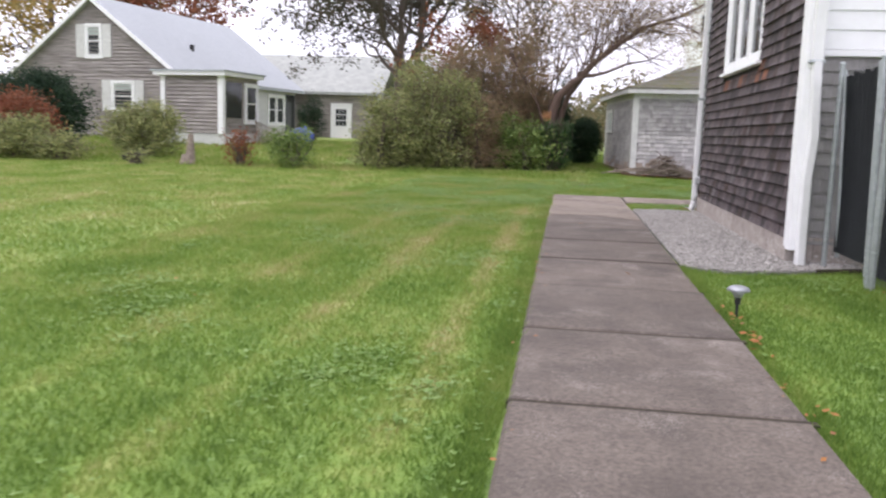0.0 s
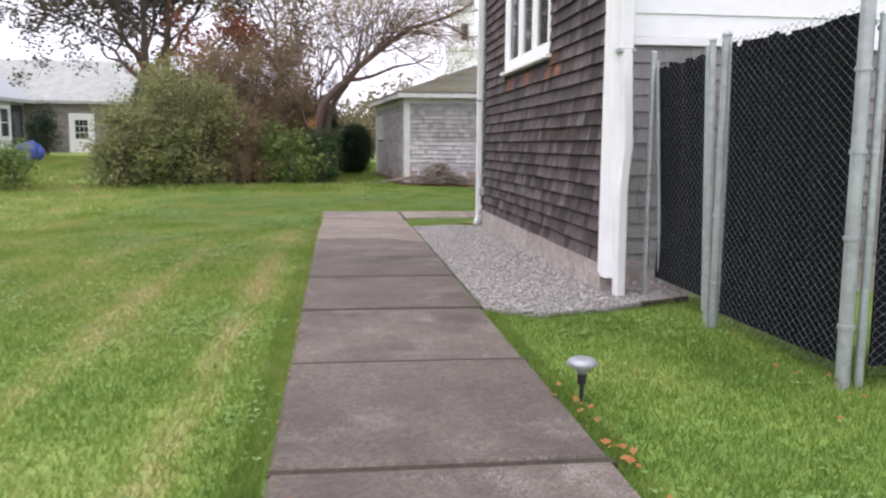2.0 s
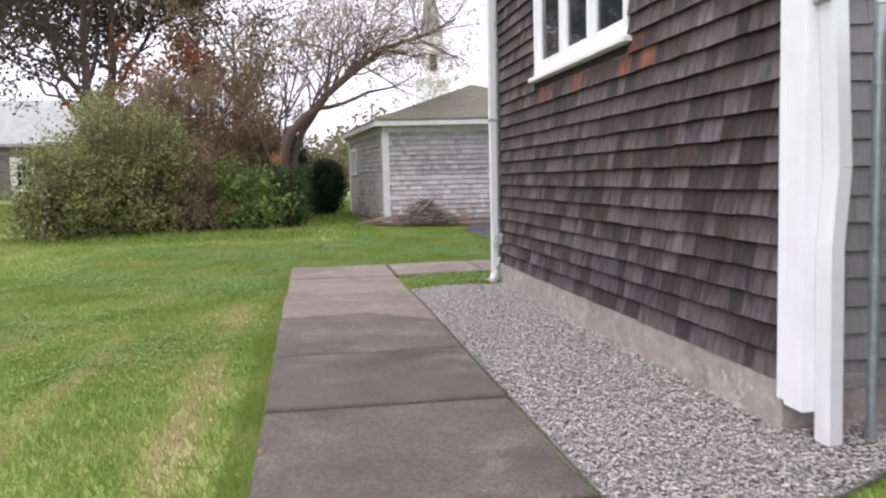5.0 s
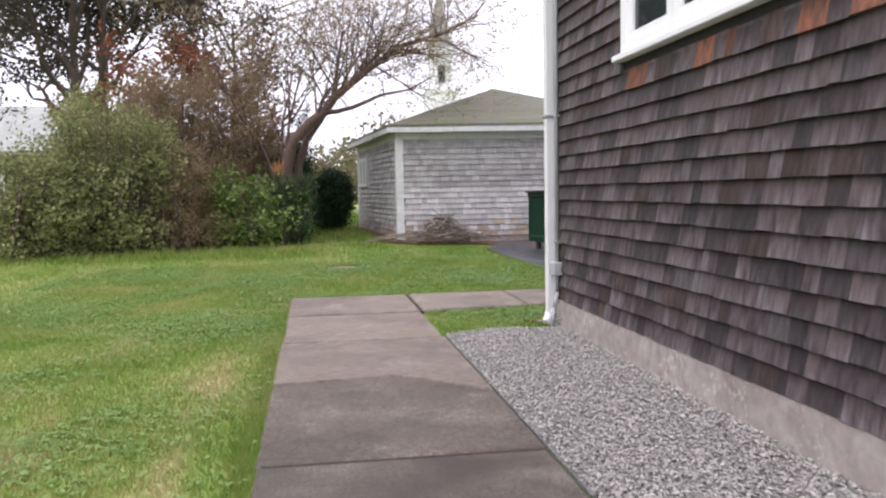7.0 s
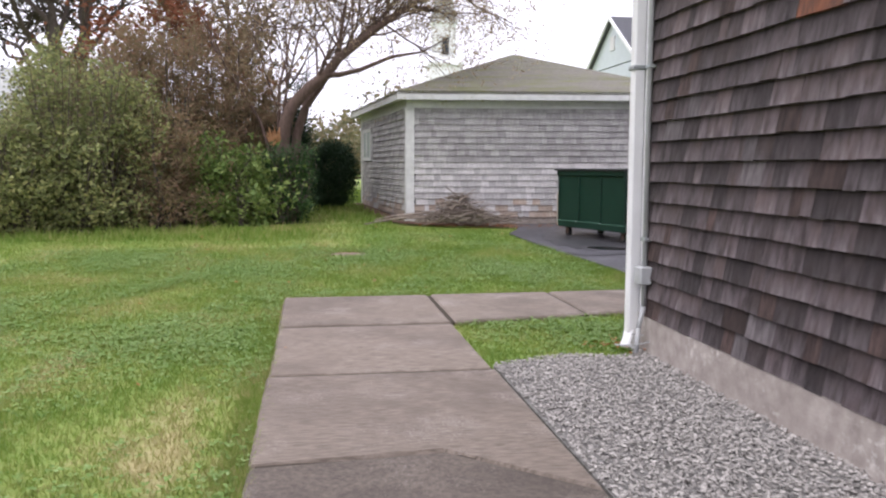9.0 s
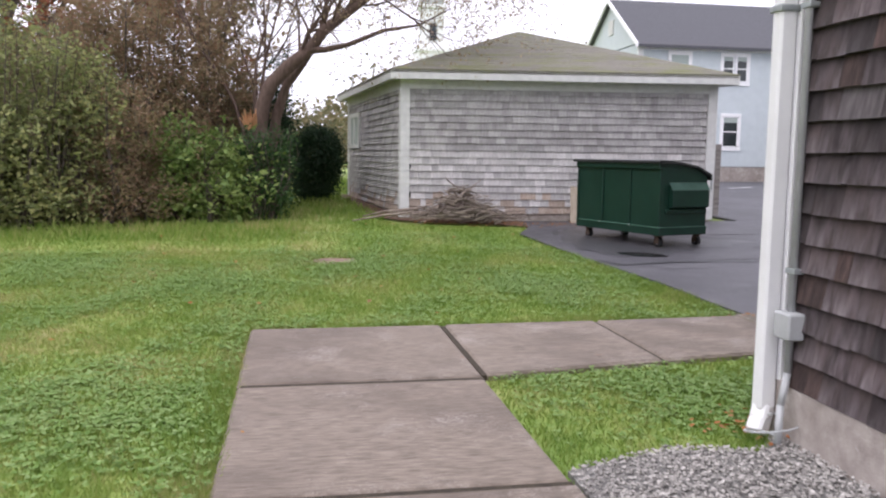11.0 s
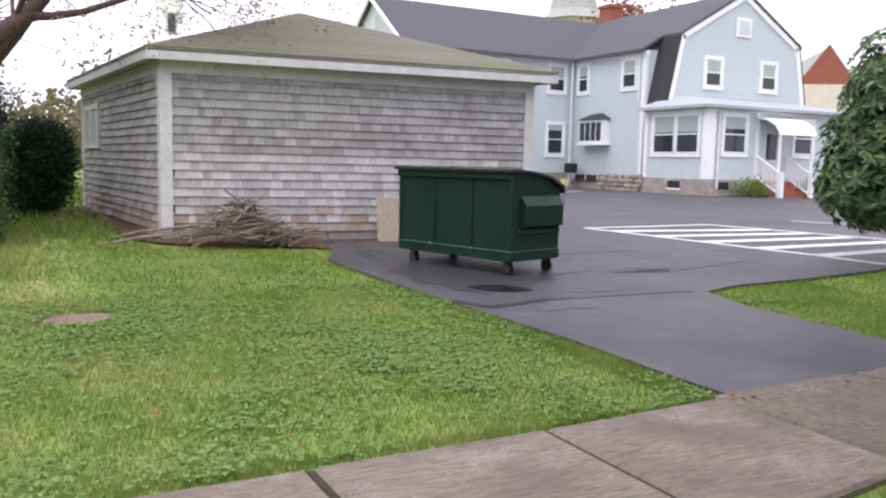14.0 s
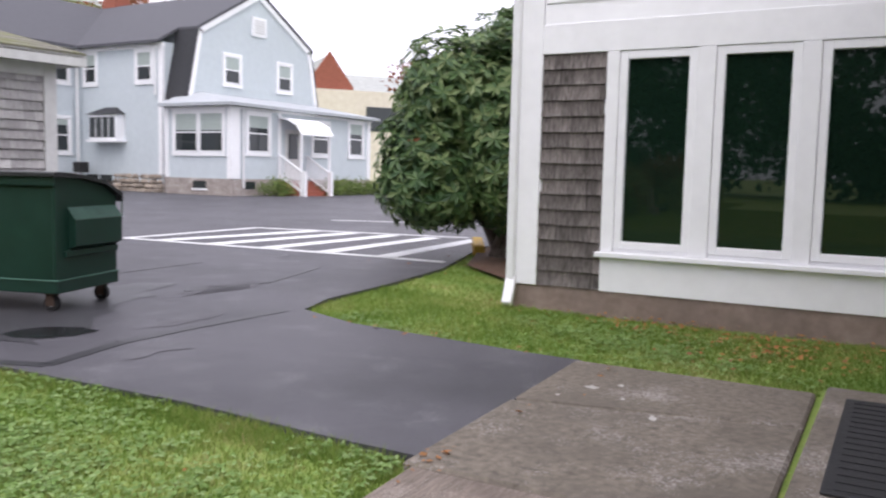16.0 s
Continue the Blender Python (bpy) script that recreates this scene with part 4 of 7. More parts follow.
# courses of roofing strips on the two slopes that show
for a, b in ((hi_a, hi_b) for hi_a, hi_b in ((eaves[0], eaves[1]), (eaves[3], eaves[0]))):
    A, B = Vector((a.x, a.y, GZ1 + 0.19)), Vector((b.x, b.y, GZ1 + 0.19))
    nrm = (B - A).cross(peak - A).normalized()
    rows = 22
    for k in range(rows):
        bm = bmesh.new()
        t0, t1 = k / rows, (k + 1.08) / rows
        t1 = min(t1, 0.999)
        q = [A.lerp(peak, t0) + nrm * 0.008, B.lerp(peak, t0) + nrm * 0.008, B.lerp(peak, t1) + nrm * 0.003, A.lerp(peak, t1) + nrm * 0.003]
        base = [A.lerp(peak, t0), B.lerp(peak, t0)]
        v = [bm.verts.new(p) for p in q + base]
        bm.faces.new(v[:4])
        bm.faces.new((v[4], v[5], v[1], v[0]))
        part("roof_course", bm, M_MOSSROOF, groof)
for k in range(4):
    bm = bmesh.new()
    wall_between(bm, eaves[k], eaves[(k + 1) % 4], GZ1 + 0.02, GZ1 + 0.17, 0.025)
    part("fascia", bm, M_WHITEOLD, gar)
bm = bmesh.new()
f = bm.faces.new([bm.verts.new((p.x, p.y, GZ1 + 0.06)) for p in (c0 + (q - c0) * (1 + (over - 0.04) / 3.2) for q in (FL, FR, BR, BL))])
part("soffit", bm, M_WHITEOLD, gar)
for a, b in ((FL, FR), (FR, BR), (BL, FL)):
    m = plane_of(a, b)
    n = (b - a).length
    for u0, u1, v0, z0, z1 in ((-0.03, 0.13, -0.042, GZ0 + 0.02, GZ1 + 0.05), (n - 0.13, n + 0.03, -0.042, GZ0 + 0.02, GZ1 + 0.05), (0.13, n - 0.13, -0.036, GZ1 - 0.13, GZ1 + 0.05)):
        bm = bmesh.new()
        box(bm, u0, u1, v0, 0.001, z0, z1, m)
        part("trim_board", bm, M_WHITEOLD, gar)
gm = plane_of(BL, FL)
bm = bmesh.new()
for u0, u1, z0, z1 in ((0.35, 0.49, 1.40, 2.22), (1.64, 1.78, 1.40, 2.22), (0.49, 1.64, 2.13, 2.22), (0.49, 1.64, 1.40, 1.48), (0.96, 1.02, 1.48, 2.13)):
    box(bm, u0, u1, -0.055, 0.0, z0, z1, gm)
gwin = part("window", bm, M_WHITEOLD, gar)
for u0 in (0.49, 1.02):
    bm = bmesh.new()
    box(bm, u0, u0 + (0.47 if u0 < 1 else 0.62), -0.03, -0.022, 1.48, 2.13, gm)
    part("pane", bm, M_BLIND, gwin)

# lean board at the wall and a grey fence panel behind the garage
bm = bmesh.new()
box(bm, -0.01, 0.01, -0.20, 0.20, 0.0, 0.66, Matrix.Translation((5.36, 21.02, 0.09)) @ pose(0, 0, 0, 0, 14, 78), 0.003)
tagged(part("plywood_board", bm, M_BOARD), "weathered tan plywood board leaning against the garage", "board")
bm = bmesh.new()
box(bm, -0.01, 0.01, -0.17, 0.17, 0.0, 0.62, Matrix.Translation((5.72, 21.0, 0.09)) @ pose(0, 0, 0, 0, 12, 83), 0.003)
tagged(part("plywood_board", bm, M_BOARD), "narrow weathered board leaning against the garage", "board")
fp = thing("wooden_fence", "short grey wooden fence panel beside the garage", "fence", 8.1, 22.6, 0.10)
for k in range(5):
    part("board", (lambda b: (box(b, 0.0 + k * 0.15, 0.14 + k * 0.15, 0, 0.02, 0, 1.45 + 0.02 * (k % 2), bevel=0.004), b)[1])(bmesh.new()), M_FARGREY, fp)
for z in (0.4, 1.1):
    part("rail", (lambda b: (box(b, 0, 0.75, 0.021, 0.06, z, z + 0.08), b)[1])(bmesh.new()), M_FARGREY, fp)


# ---- chain-link enclosure with black slats ----
def chain_panel(fence, a, b, z0, z1, seed, lean=0.0, bow=0.0):
    """Black slats woven upright into a diamond mesh between a and b."""
    a, b = Vector(a), Vector(b)
    d = b - a
    length = d.length
    d.normalize()
    nrm = Vector((-d.y, d.x, 0))
    r = random.Random(seed)
    pitch = 0.062
    cols = int(length / pitch)

    def at(u, z, off):
        k = (z - z0) / (z1 - z0)
        p = a + d * u + nrm * (off + bow * math.sin(math.pi * k) + lean * k)
        return (p.x, p.y, z)
    for k in range(cols):
        u = (k + 0.5) * length / cols
        h = z1 - 0.01 + r.uniform(-0.02, 0.02)
        bm = bmesh.new()
        steps = 8
        tilt = r.uniform(-0.0007, 0.0007)
        rows = []
        for s in range(steps + 1):
            z = z0 + 0.05 + (h - z0 - 0.05) * s / steps
            rows.append([bm.verts.new(at(u + du + tilt * s / steps * 4, z, off)) for du, off in ((-0.0337, -0.002 + 0.0025 * (k % 2)), (0.0337, -0.002 + 0.0025 * (k % 2)), (0.0337, 0.0025 * (k % 2)), (-0.0337, 0.0025 * (k % 2)))])
        for lo_, hi_ in zip(rows[:-1], rows[1:]):
            for i in range(4):
                bm.faces.new((lo_[i], lo_[(i + 1) % 4], hi_[(i + 1) % 4], hi_[i]))
        bm.faces.new(rows[-1])
        bm.faces.new(rows[0][::-1])
        part("slat", bm, M_SLAT, fence)
    # the wires: zigzags from bottom to top, each locked to its neighbour
    verts, faces = [], []
    wires = int(length / 0.037)
    zs = int((z1 - z0) / 0.027)
    rad = 0.0015
    for k in range(wires + 1):
        u = k * length / wires
        pts = []
        for s in range(zs + 1):
            side_ = 1 if (s + k) % 2 else -1
            pts.append(at(min(length, max(0, u + side_ * 0.0193)), z0 + (z1 + 0.03 - z0) * s / zs, -0.009))
        for p, q in zip(pts[:-1], pts[1:]):
            p, q = Vector(p), Vector(q)
            w = (q - p).normalized()
            e1 = w.cross(nrm).normalized() * rad
            e2 = nrm * rad
            base = len(verts)
            for c in (p, q):
                verts += [tuple(c + e1), tuple(c + e2), tuple(c - e1), tuple(c - e2)]
            faces += [(base + i, base + (i + 1) % 4, base + 4 + (i + 1) % 4, base + 4 + i) for i in range(4)]
    ob = new("wire_mesh", mesh_of("wire_mesh", verts, faces, M_WIRE))
    ob.parent = fence
    ob["kind"] = "stuff"


def post(fence, x, y, h, r=0.032, name="post", lean=(0, 0), cap=True):
    bm = bmesh.new()
    rod(bm, (x, y, -0.05), (x + lean[0], y + lean[1], h), r, n=14)
    if cap:
        bmesh.ops.create_uvsphere(bm, u_segments=14, v_segments=8, radius=r * 1.15, matrix=Matrix.Translation((x + lean[0], y + lean[1], h)) @ Matrix.Diagonal((1, 1, 0.8, 1)))
    p = part(name, bm, M_GALV, fence, smooth=False)
    for z in (0.28, 0.75, 1.2, 1.62):
        bm = bmesh.new()
        k = z / h
        rod(bm, (x + lean[0] * k, y + lean[1] * k, z), (x + lean[0] * k, y + lean[1] * k, z + 0.022), r * 1.22, n=14)
        part("tension_band", bm, M_GALV, p)
    return p


fence = thing("chain_link_fence", "galvanised chain-link fence filled with black privacy slats", "fence")
post(fence, 2.86, 4.22, 1.98, 0.025)
post(fence, 2.92, 3.06, 1.98, 0.031)
post(fence, 2.91, 3.15, 1.96, 0.022, "gate_post", (-0.02, 0.06))
post(fence, 2.97, 1.62, 1.99, 0.037)
post(fence, 3.05, 1.60, 1.90, 0.022)
post(fence, 6.2, 1.56, 1.95, 0.032)
chain_panel(fence, (2.94, 3.02, 0), (2.97, 1.67, 0), 0.03, 1.92, 2, bow=0.01)
chain_panel(fence, (3.10, 1.60, 0), (6.15, 1.56, 0), 0.03, 1.88, 3)
bm = bmesh.new()
rod(bm, (2.98, 3.02, 1.84), (3.01, 1.62, 1.86), 0.016)
rod(bm, (3.05, 1.64, 1.84), (6.2, 1.60, 1.84), 0.016)
part("top_rail", bm, M_GALV, fence)
gate = thing("chain_link_gate", "sagging chain-link gate leaf with black slats", "gate")
chain_panel(gate, (2.93, 4.19, 0), (2.92, 3.22, 0), 0.10, 1.88, 4, lean=-0.03, bow=0.03)
bm = bmesh.new()
rod(bm, (2.95, 4.13, 0.10), (2.89, 4.21, 1.92), 0.017)
part("gate_stile", bm, M_GALV, gate)
bm = bmesh.new()
rod(bm, (2.91, 3.20, 0.06), (2.88, 3.26, 1.93), 0.017)
part("gate_stile", bm, M_GALV, gate)


# dark timber edging that holds the gravel back from the lawn
bm = bmesh.new()
box(bm, 0.0, 0.52, -0.02, 0.02, -0.09, 0.004, Matrix.Translation((2.70, 3.85, 0)) @ pose(0, 0, 0, 0, 0, 25), 0.005)
structure(part("edging_board", bm, M_JOINT), "dark timber edging along the gravel", "edging")


# ---- path light ----
lamp = thing("solar_path_light", "small solar garden light, grey domed cap, black stake", "garden light", 1.49, 1.46, -0.03)
bm = bmesh.new()
rod(bm, (0, 0, 0), (0, 0, 0.13), 0.010, 0.012)
rod(bm, (0, 0, 0.10), (0, 0, 0.15), 0.020, 0.024)
part("stake", bm, M_RUBBER, lamp)
bm = bmesh.new()
rod(bm, (0, 0, 0.15), (0, 0, 0.20), 0.022, 0.055, 16)
part("lens", bm, glass_mat("cloudy_lens", (0.35, 0.37, 0.38), 0.3), lamp, smooth=True)
bm = bmesh.new()
bmesh.ops.create_uvsphere(bm, u_segments=20, v_segments=10, radius=0.075, matrix=Matrix.Translation((0, 0, 0.205)) @ Matrix.Diagonal((1, 1, 0.42, 1)))
bmesh.ops.delete(bm, geom=[v for v in bm.verts if v.co.z < 0.198], context="VERTS")
rod(bm, (0, 0, 0.197), (0, 0, 0.207), 0.078, n=20)
part("cap", bm, mat("grey_metal_cap", (0.30, 0.31, 0.33), (0.42, 0.43, 0.46), 20, rough=0.35, metal=0.5), lamp, smooth=False)


# ---- car park markings, kerb, drain ----
def flat(name, pts, material, z, label, category, kind=""):
    bm = bmesh.new()
    f = bm.faces.new([bm.verts.new((x, y, z)) for x, y in pts])
    up = bmesh.ops.extrude_face_region(bm, geom=[f])
    bmesh.ops.translate(bm, verts=[v for v in up["geom"] if isinstance(v, bmesh.types.BMVert)], vec=(0, 0, -0.003))
    return tagged(part(name, lay(bm), material), label, category, kind=kind)


def stripe(a, b, w, name="road_marking"):
    a, b = Vector((*a, 0)), Vector((*b, 0))
    n = Vector((-(b - a).y, (b - a).x, 0)).normalized() * w / 2
    return flat(name, [((a + n).x, (a + n).y), ((b + n).x, (b + n).y), ((b - n).x, (b - n).y), ((a - n).x, (a - n).y)], M_LINE, 0.003,
                "worn white painted line on the asphalt", "road marking")


H0, H1, H2, H3 = Vector((9.95, 22.3, 0)), Vector((13.3, 22.5, 0)), Vector((14.2, 18.0, 0)), Vector((10.7, 16.75, 0))
for a, b in ((H0, H1), (H1, H2 * 1.02), (H0, H3)):
    stripe(a[:2], b[:2], 0.16)
for k in range(1, 6):
    a, b = H0.lerp(H3, k / 5.6 - 0.06), H1.lerp(H2, k / 5.6 + 0.10)
    stripe(a[:2], b[:2], 0.30)
stripe((16.4, 23.0), (18.2, 19.9), 0.12)
stripe((16.0, 35.0), (17.6, 36.2), 0.14)
stripe((20.5, 37.5), (22.0, 38.5), 0.14)
bm = bmesh.new()
box(bm, -0.09, 0.09, -0.85, 0.85, -0.05, 0.12, Matrix.Translation((12.9, 17.35, 0.06)) @ pose(0, 0, 0, 0, 0, -62), 0.02)
structure(part("kerb", bm, M_YELLOW), "faded yellow painted concrete kerb", "kerb")
for pts_, w0 in (([(3.83, 16.25), (4.0, 15.85), (4.7, 16.02), (5.4, 16.03), (6.45, 15.98)], 0.10), ([(6.6, 17.4), (7.6, 17.2), (9.0, 17.6)], 0.05), ([(5.5, 18.2), (6.8, 18.9), (8.4, 19.0)], 0.04)):
    for a, b in zip(pts_[:-1], pts_[1:]):
        d = Vector((b[0] - a[0], b[1] - a[1], 0)).normalized()
        n_ = Vector((-d.y, d.x, 0)) * w0 / 2
        flat("asphalt_seam", [(a[0] + n_.x, a[1] + n_.y), (b[0] + n_.x, b[1] + n_.y), (b[0] - n_.x, b[1] - n_.y), (a[0] - n_.x, a[1] - n_.y)], M_SEAM, 0.0005,
             "dark tar-filled seam in the asphalt", "seam", "structure")
pr = random.Random(76)


def blot(name, corners, material, z, label, category, rough=0.12, steps=5):
    """A flat stain with a wavering outline."""
    pts = []
    for a, b in zip(corners, corners[1:] + corners[:1]):
        for s in range(steps):
            pts.append((a[0] + (b[0] - a[0]) * s / steps + pr.uniform(-rough, rough), a[1] + (b[1] - a[1]) * s / steps + pr.uniform(-rough, rough)))
    bm = bmesh.new()
    bm.faces.new([bm.verts.new((x, y, z)) for x, y in pts])
    return structure(part(name, lay(bm), material), label, category)


blot("damp_stain", [(5.0, 20.0), (6.3, 18.3), (6.9, 17.9), (5.7, 17.2), (4.9, 16.6), (4.3, 16.45), (4.0, 17.4), (4.1, 18.6), (4.5, 19.6)], M_DAMP, 0.0, "dark damp oily stain on the asphalt round the dumpster", "stain")
for cx_, cy_, s_ in ((5.58, 12.84, 0.055), (5.13, 12.34, 0.045), (5.42, 12.6, 0.025), (5.72, 12.7, 0.03), (5.3, 12.95, 0.02)):
    blot("paint_splash", [(cx_ - s_, cy_ - s_ * 0.5), (cx_ + s_ * 0.4, cy_ - s_ * 0.7), (cx_ + s_, cy_ + s_ * 0.3), (cx_ - s_ * 0.2, cy_ + s_ * 0.7)], M_SPLASH, 0.0015, "pale dried splash on the concrete", "stain", s_ * 0.25, 3)
for cx_, cy_, a_, b_ in ((6.93, 17.29, 0.60, 0.22), (5.60, 16.32, 0.50, 0.15), (7.04, 17.25, 0.55, 0.20), (4.75, 15.69, 0.35, 0.20), (10.31, 18.67, 1.00, 0.25)):
    blot("dry_patch", [(cx_ - a_, cy_ - b_ * 0.4), (cx_ + a_ * 0.3, cy_ - b_), (cx_ + a_, cy_ + b_ * 0.3), (cx_ - a_ * 0.2, cy_ + b_)], M_DRY, 0.0, "paler dried patch on the damp asphalt", "stain", 0.05, 5)
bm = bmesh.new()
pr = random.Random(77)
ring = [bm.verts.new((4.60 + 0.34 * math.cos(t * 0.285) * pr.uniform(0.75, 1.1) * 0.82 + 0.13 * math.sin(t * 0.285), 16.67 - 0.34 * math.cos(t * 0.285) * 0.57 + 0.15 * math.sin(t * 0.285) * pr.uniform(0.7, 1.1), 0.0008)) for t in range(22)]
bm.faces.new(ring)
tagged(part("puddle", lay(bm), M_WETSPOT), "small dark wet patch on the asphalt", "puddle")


# ---- blue house across the car park ----
def sash_window(parent, face, u, z, w, h, m, blind=0.5, twin=False):
    """A white double-hung window on the plane m: u along the wall, outward is -y."""
    wd = part("window", (lambda b: ([box(b, u + a0, u + a1, -0.07, 0.02, z + c0, z + c1, m) for a0, a1, c0, c1 in
                                    ((-0.14, w + 0.14, -0.16, -0.02), (-0.12, w + 0.12, h, h + 0.14), (-0.12, 0, -0.02, h), (w, w + 0.12, -0.02, h))], b)[1])(bmesh.new()), M_WHITE, parent)
    n = 2 if twin else 1
    step = w / n
    for k in range(n):
        a, b2 = u + k * step + (0.06 if twin and k else 0), u + (k + 1) * step - (0.06 if twin and not k else 0)
        part("sash", (lambda b: ([box(b, *q, m) for q in ((a, b2, -0.05, 0.01, z + h / 2 - 0.025, z + h / 2 + 0.025), (a, a + 0.05, -0.045, 0.01, z, z + h), (b2 - 0.05, b2, -0.045, 0.01, z, z + h),
                                                          (a, b2, -0.045, 0.01, z, z + 0.05), (a, b2, -0.045, 0.01, z + h - 0.05, z + h))] + ([box(b, a - 0.06, a + 0.001, -0.06, 0.01, z, z + h, m)] if twin and k else []), b)[1])(bmesh.new()), M_WHITE, wd)
        part("pane", (lambda b: (box(b, a + 0.04, b2 - 0.04, -0.03, -0.022, z + 0.04, z + h * (1 - blind), m), b)[1])(bmesh.new()), M_GLASS, wd)
        if blind > 0:
            part("pane", (lambda b: (box(b, a + 0.04, b2 - 0.04, -0.03, -0.022, z + h * (1 - blind), z + h - 0.04, m), b)[1])(bmesh.new()), M_BLIND, wd, "pane with a pale blind behind")
    return wd


def siding(parent, material, m, length, z0, z1, course=0.115, lip=0.014):
    """Lapped boards over a wall."""
    bm = bmesh.new()
    z = z0
    while z < z1 - 0.01:
        h = min(course, z1 - z)
        v = [bm.verts.new(m @ Vector(p)) for p in ((0, -lip, z), (length, -lip, z), (length, -0.004, z + h), (0, -0.004, z + h), (0, 0, z), (length, 0, z))]
        bm.faces.new(v[:4])
        bm.faces.new((v[4], v[5], v[1], v[0]))
        z += course
    tagged(part("cladding", bm, material, parent), kind="stuff")


bh = thing("house", "pale blue two-storey house with a gambrel front and white trim", "house")
PX0, PX1, PY0, PY1, PYB = 24.6, 34.0, 34.0, 37.0, 37.55
bm = bmesh.new()
box(bm, PX0 + 0.03, PX1 - 0.03, PY0 + 0.03, PYB, 0.85, 3.62)
siding(bh, M_BLUE, pose(PX0 + 0.03, PY0 + 0.03, 0), PX1 - PX0 - 0.06, 0.85, 3.6)
siding(bh, M_BLUE, pose(PX0 + 0.03, PYB, 0, 0, 0, -90), PYB - PY0 - 0.03, 0.85, 3.6)
part("porch_wall", bm, M_BLUE, bh)
boxes("porch_footing", [(PX0, PX1, PY0, PYB, -0.05, 0.85)], M_FOUND, bh)
bm = bmesh.new()
for x, w in ((PX0 - 0.01, 0.50), (PX0 + 2.75, 0.16), (PX1 - 0.25, 0.26)):
    box(bm, x, x + w, PY0 - 0.03, PY0 + 0.2, 0.86, 3.62)
box(bm, PX0 - 0.03, PX0 + 0.2, PY0 - 0.02, PY0 + 0.16, 0.86, 3.62)
box(bm, PX0 - 0.03, PX0 + 0.2, PYB - 0.2, PYB, 0.86, 3.62)
box(bm, PX0 - 0.04, PX1 + 0.04, PY0 - 0.04, PYB, 3.56, 3.65)
part("porch_trim", bm, M_WHITE, bh)
bm = bmesh.new()
lo = [bm.verts.new(p) for p in ((PX0 - 0.35, PY0 - 0.35, 3.66), (PX1 + 0.35, PY0 - 0.35, 3.66), (PX1 + 0.35, PYB + 0.02, 3.66), (PX0 - 0.35, PYB + 0.02, 3.66))]
md = [bm.verts.new((v.co.x, v.co.y, 3.78)) for v in lo]
hi = [bm.verts.new(p) for p in ((PX0 + 1.2, PY1 - 0.3, 4.35), (PX1 - 1.2, PY1 - 0.3, 4.35), (PX1 - 1.2, PYB + 0.02, 4.35), (PX0 + 1.2, PYB + 0.02, 4.35))]
for r0, r1 in ((lo, md), (md, hi)):
    for k in range(4):
        bm.faces.new((r0[k], r0[(k + 1) % 4], r1[(k + 1) % 4], r1[k]))
bm.faces.new(hi)
bm.faces.new(lo[::-1])
part("porch_roof", bm, M_GREYROOF, bh)
# gambrel body
GX0, GXM, GX1 = 25.25, 29.5, 33.75
GAM = [(GX0, 0.0), (GX0, 4.0), (25.88, 6.95), (GXM, 9.02), (33.12, 6.95), (GX1, 4.0), (GX1, 0.0)]
bm = bmesh.new()
prism(bm, GAM, "y", PY1 + 0.03, 50.0)
part("gable_wall", bm, M_BLUE, bh)
bm = bmesh.new()
z = 4.3
while z < 9.0:
    h = 0.115
    half = (4.25 - (z - 4.0) * 0.63 / 2.95) if z < 6.9 else 3.62 * (9.02 - z - h) / 2.07
    if half > 0.1:
        v = [bm.verts.new(p) for p in ((GXM - half, PY1 + 0.01, z), (GXM + half, PY1 + 0.01, z), (GXM + half, PY1 + 0.026, z + h), (GXM - half, PY1 + 0.026, z + h))]
        bm.faces.new(v)
    z += h
tagged(part("cladding", bm, M_BLUE, bh), kind="stuff")
bm = bmesh.new()
for (u0, v0), (u1, v1) in zip(GAM[1:-2], GAM[2:-1]):
    d = Vector((u1 - u0, v1 - v0)).normalized()
    nx, nz = -d.y, d.x
    w = 0.22
    prism(bm, [(u0, v0), (u1, v1), (u1 - nx * w, v1 - nz * w), (u0 - nx * w, v0 - nz * w)], "y", PY1 - 0.06, PY1 + 0.025)
part("rake_trim", bm, M_WHITE, bh)
t = 0.10
for (u0, v0), (u1, v1), y1 in (((GX0, 4.0), (25.88, 6.95), 38.2), (GAM[4], GAM[5], 50.0)):
    s = -1 if u1 > u0 and v1 > v0 else 1
    bm = bmesh.new()
    prism(bm, [(u0, v0), (u1, v1), (u1 + s * t, v1 + 0.03), (u0 + s * t, v0 + 0.03)], "y", PY1 - 0.05, y1)
    part("gambrel_roof", bm, M_BLACKROOF, bh, "black shingled steep lower slope")
bm = bmesh.new()
prism(bm, [(25.75, 6.90), (GXM, 9.04), (33.25, 6.90), (33.25, 7.02), (GXM, 9.17), (25.75, 7.02)], "y", PY1 - 0.1, 50.2)
prism(bm, [(24.65, 6.27), (25.75, 6.90), (25.75, 7.02), (24.65, 6.39)], "y", 38.0, 50.2)
roof = part("roof", bm, M_DARKROOF, bh)
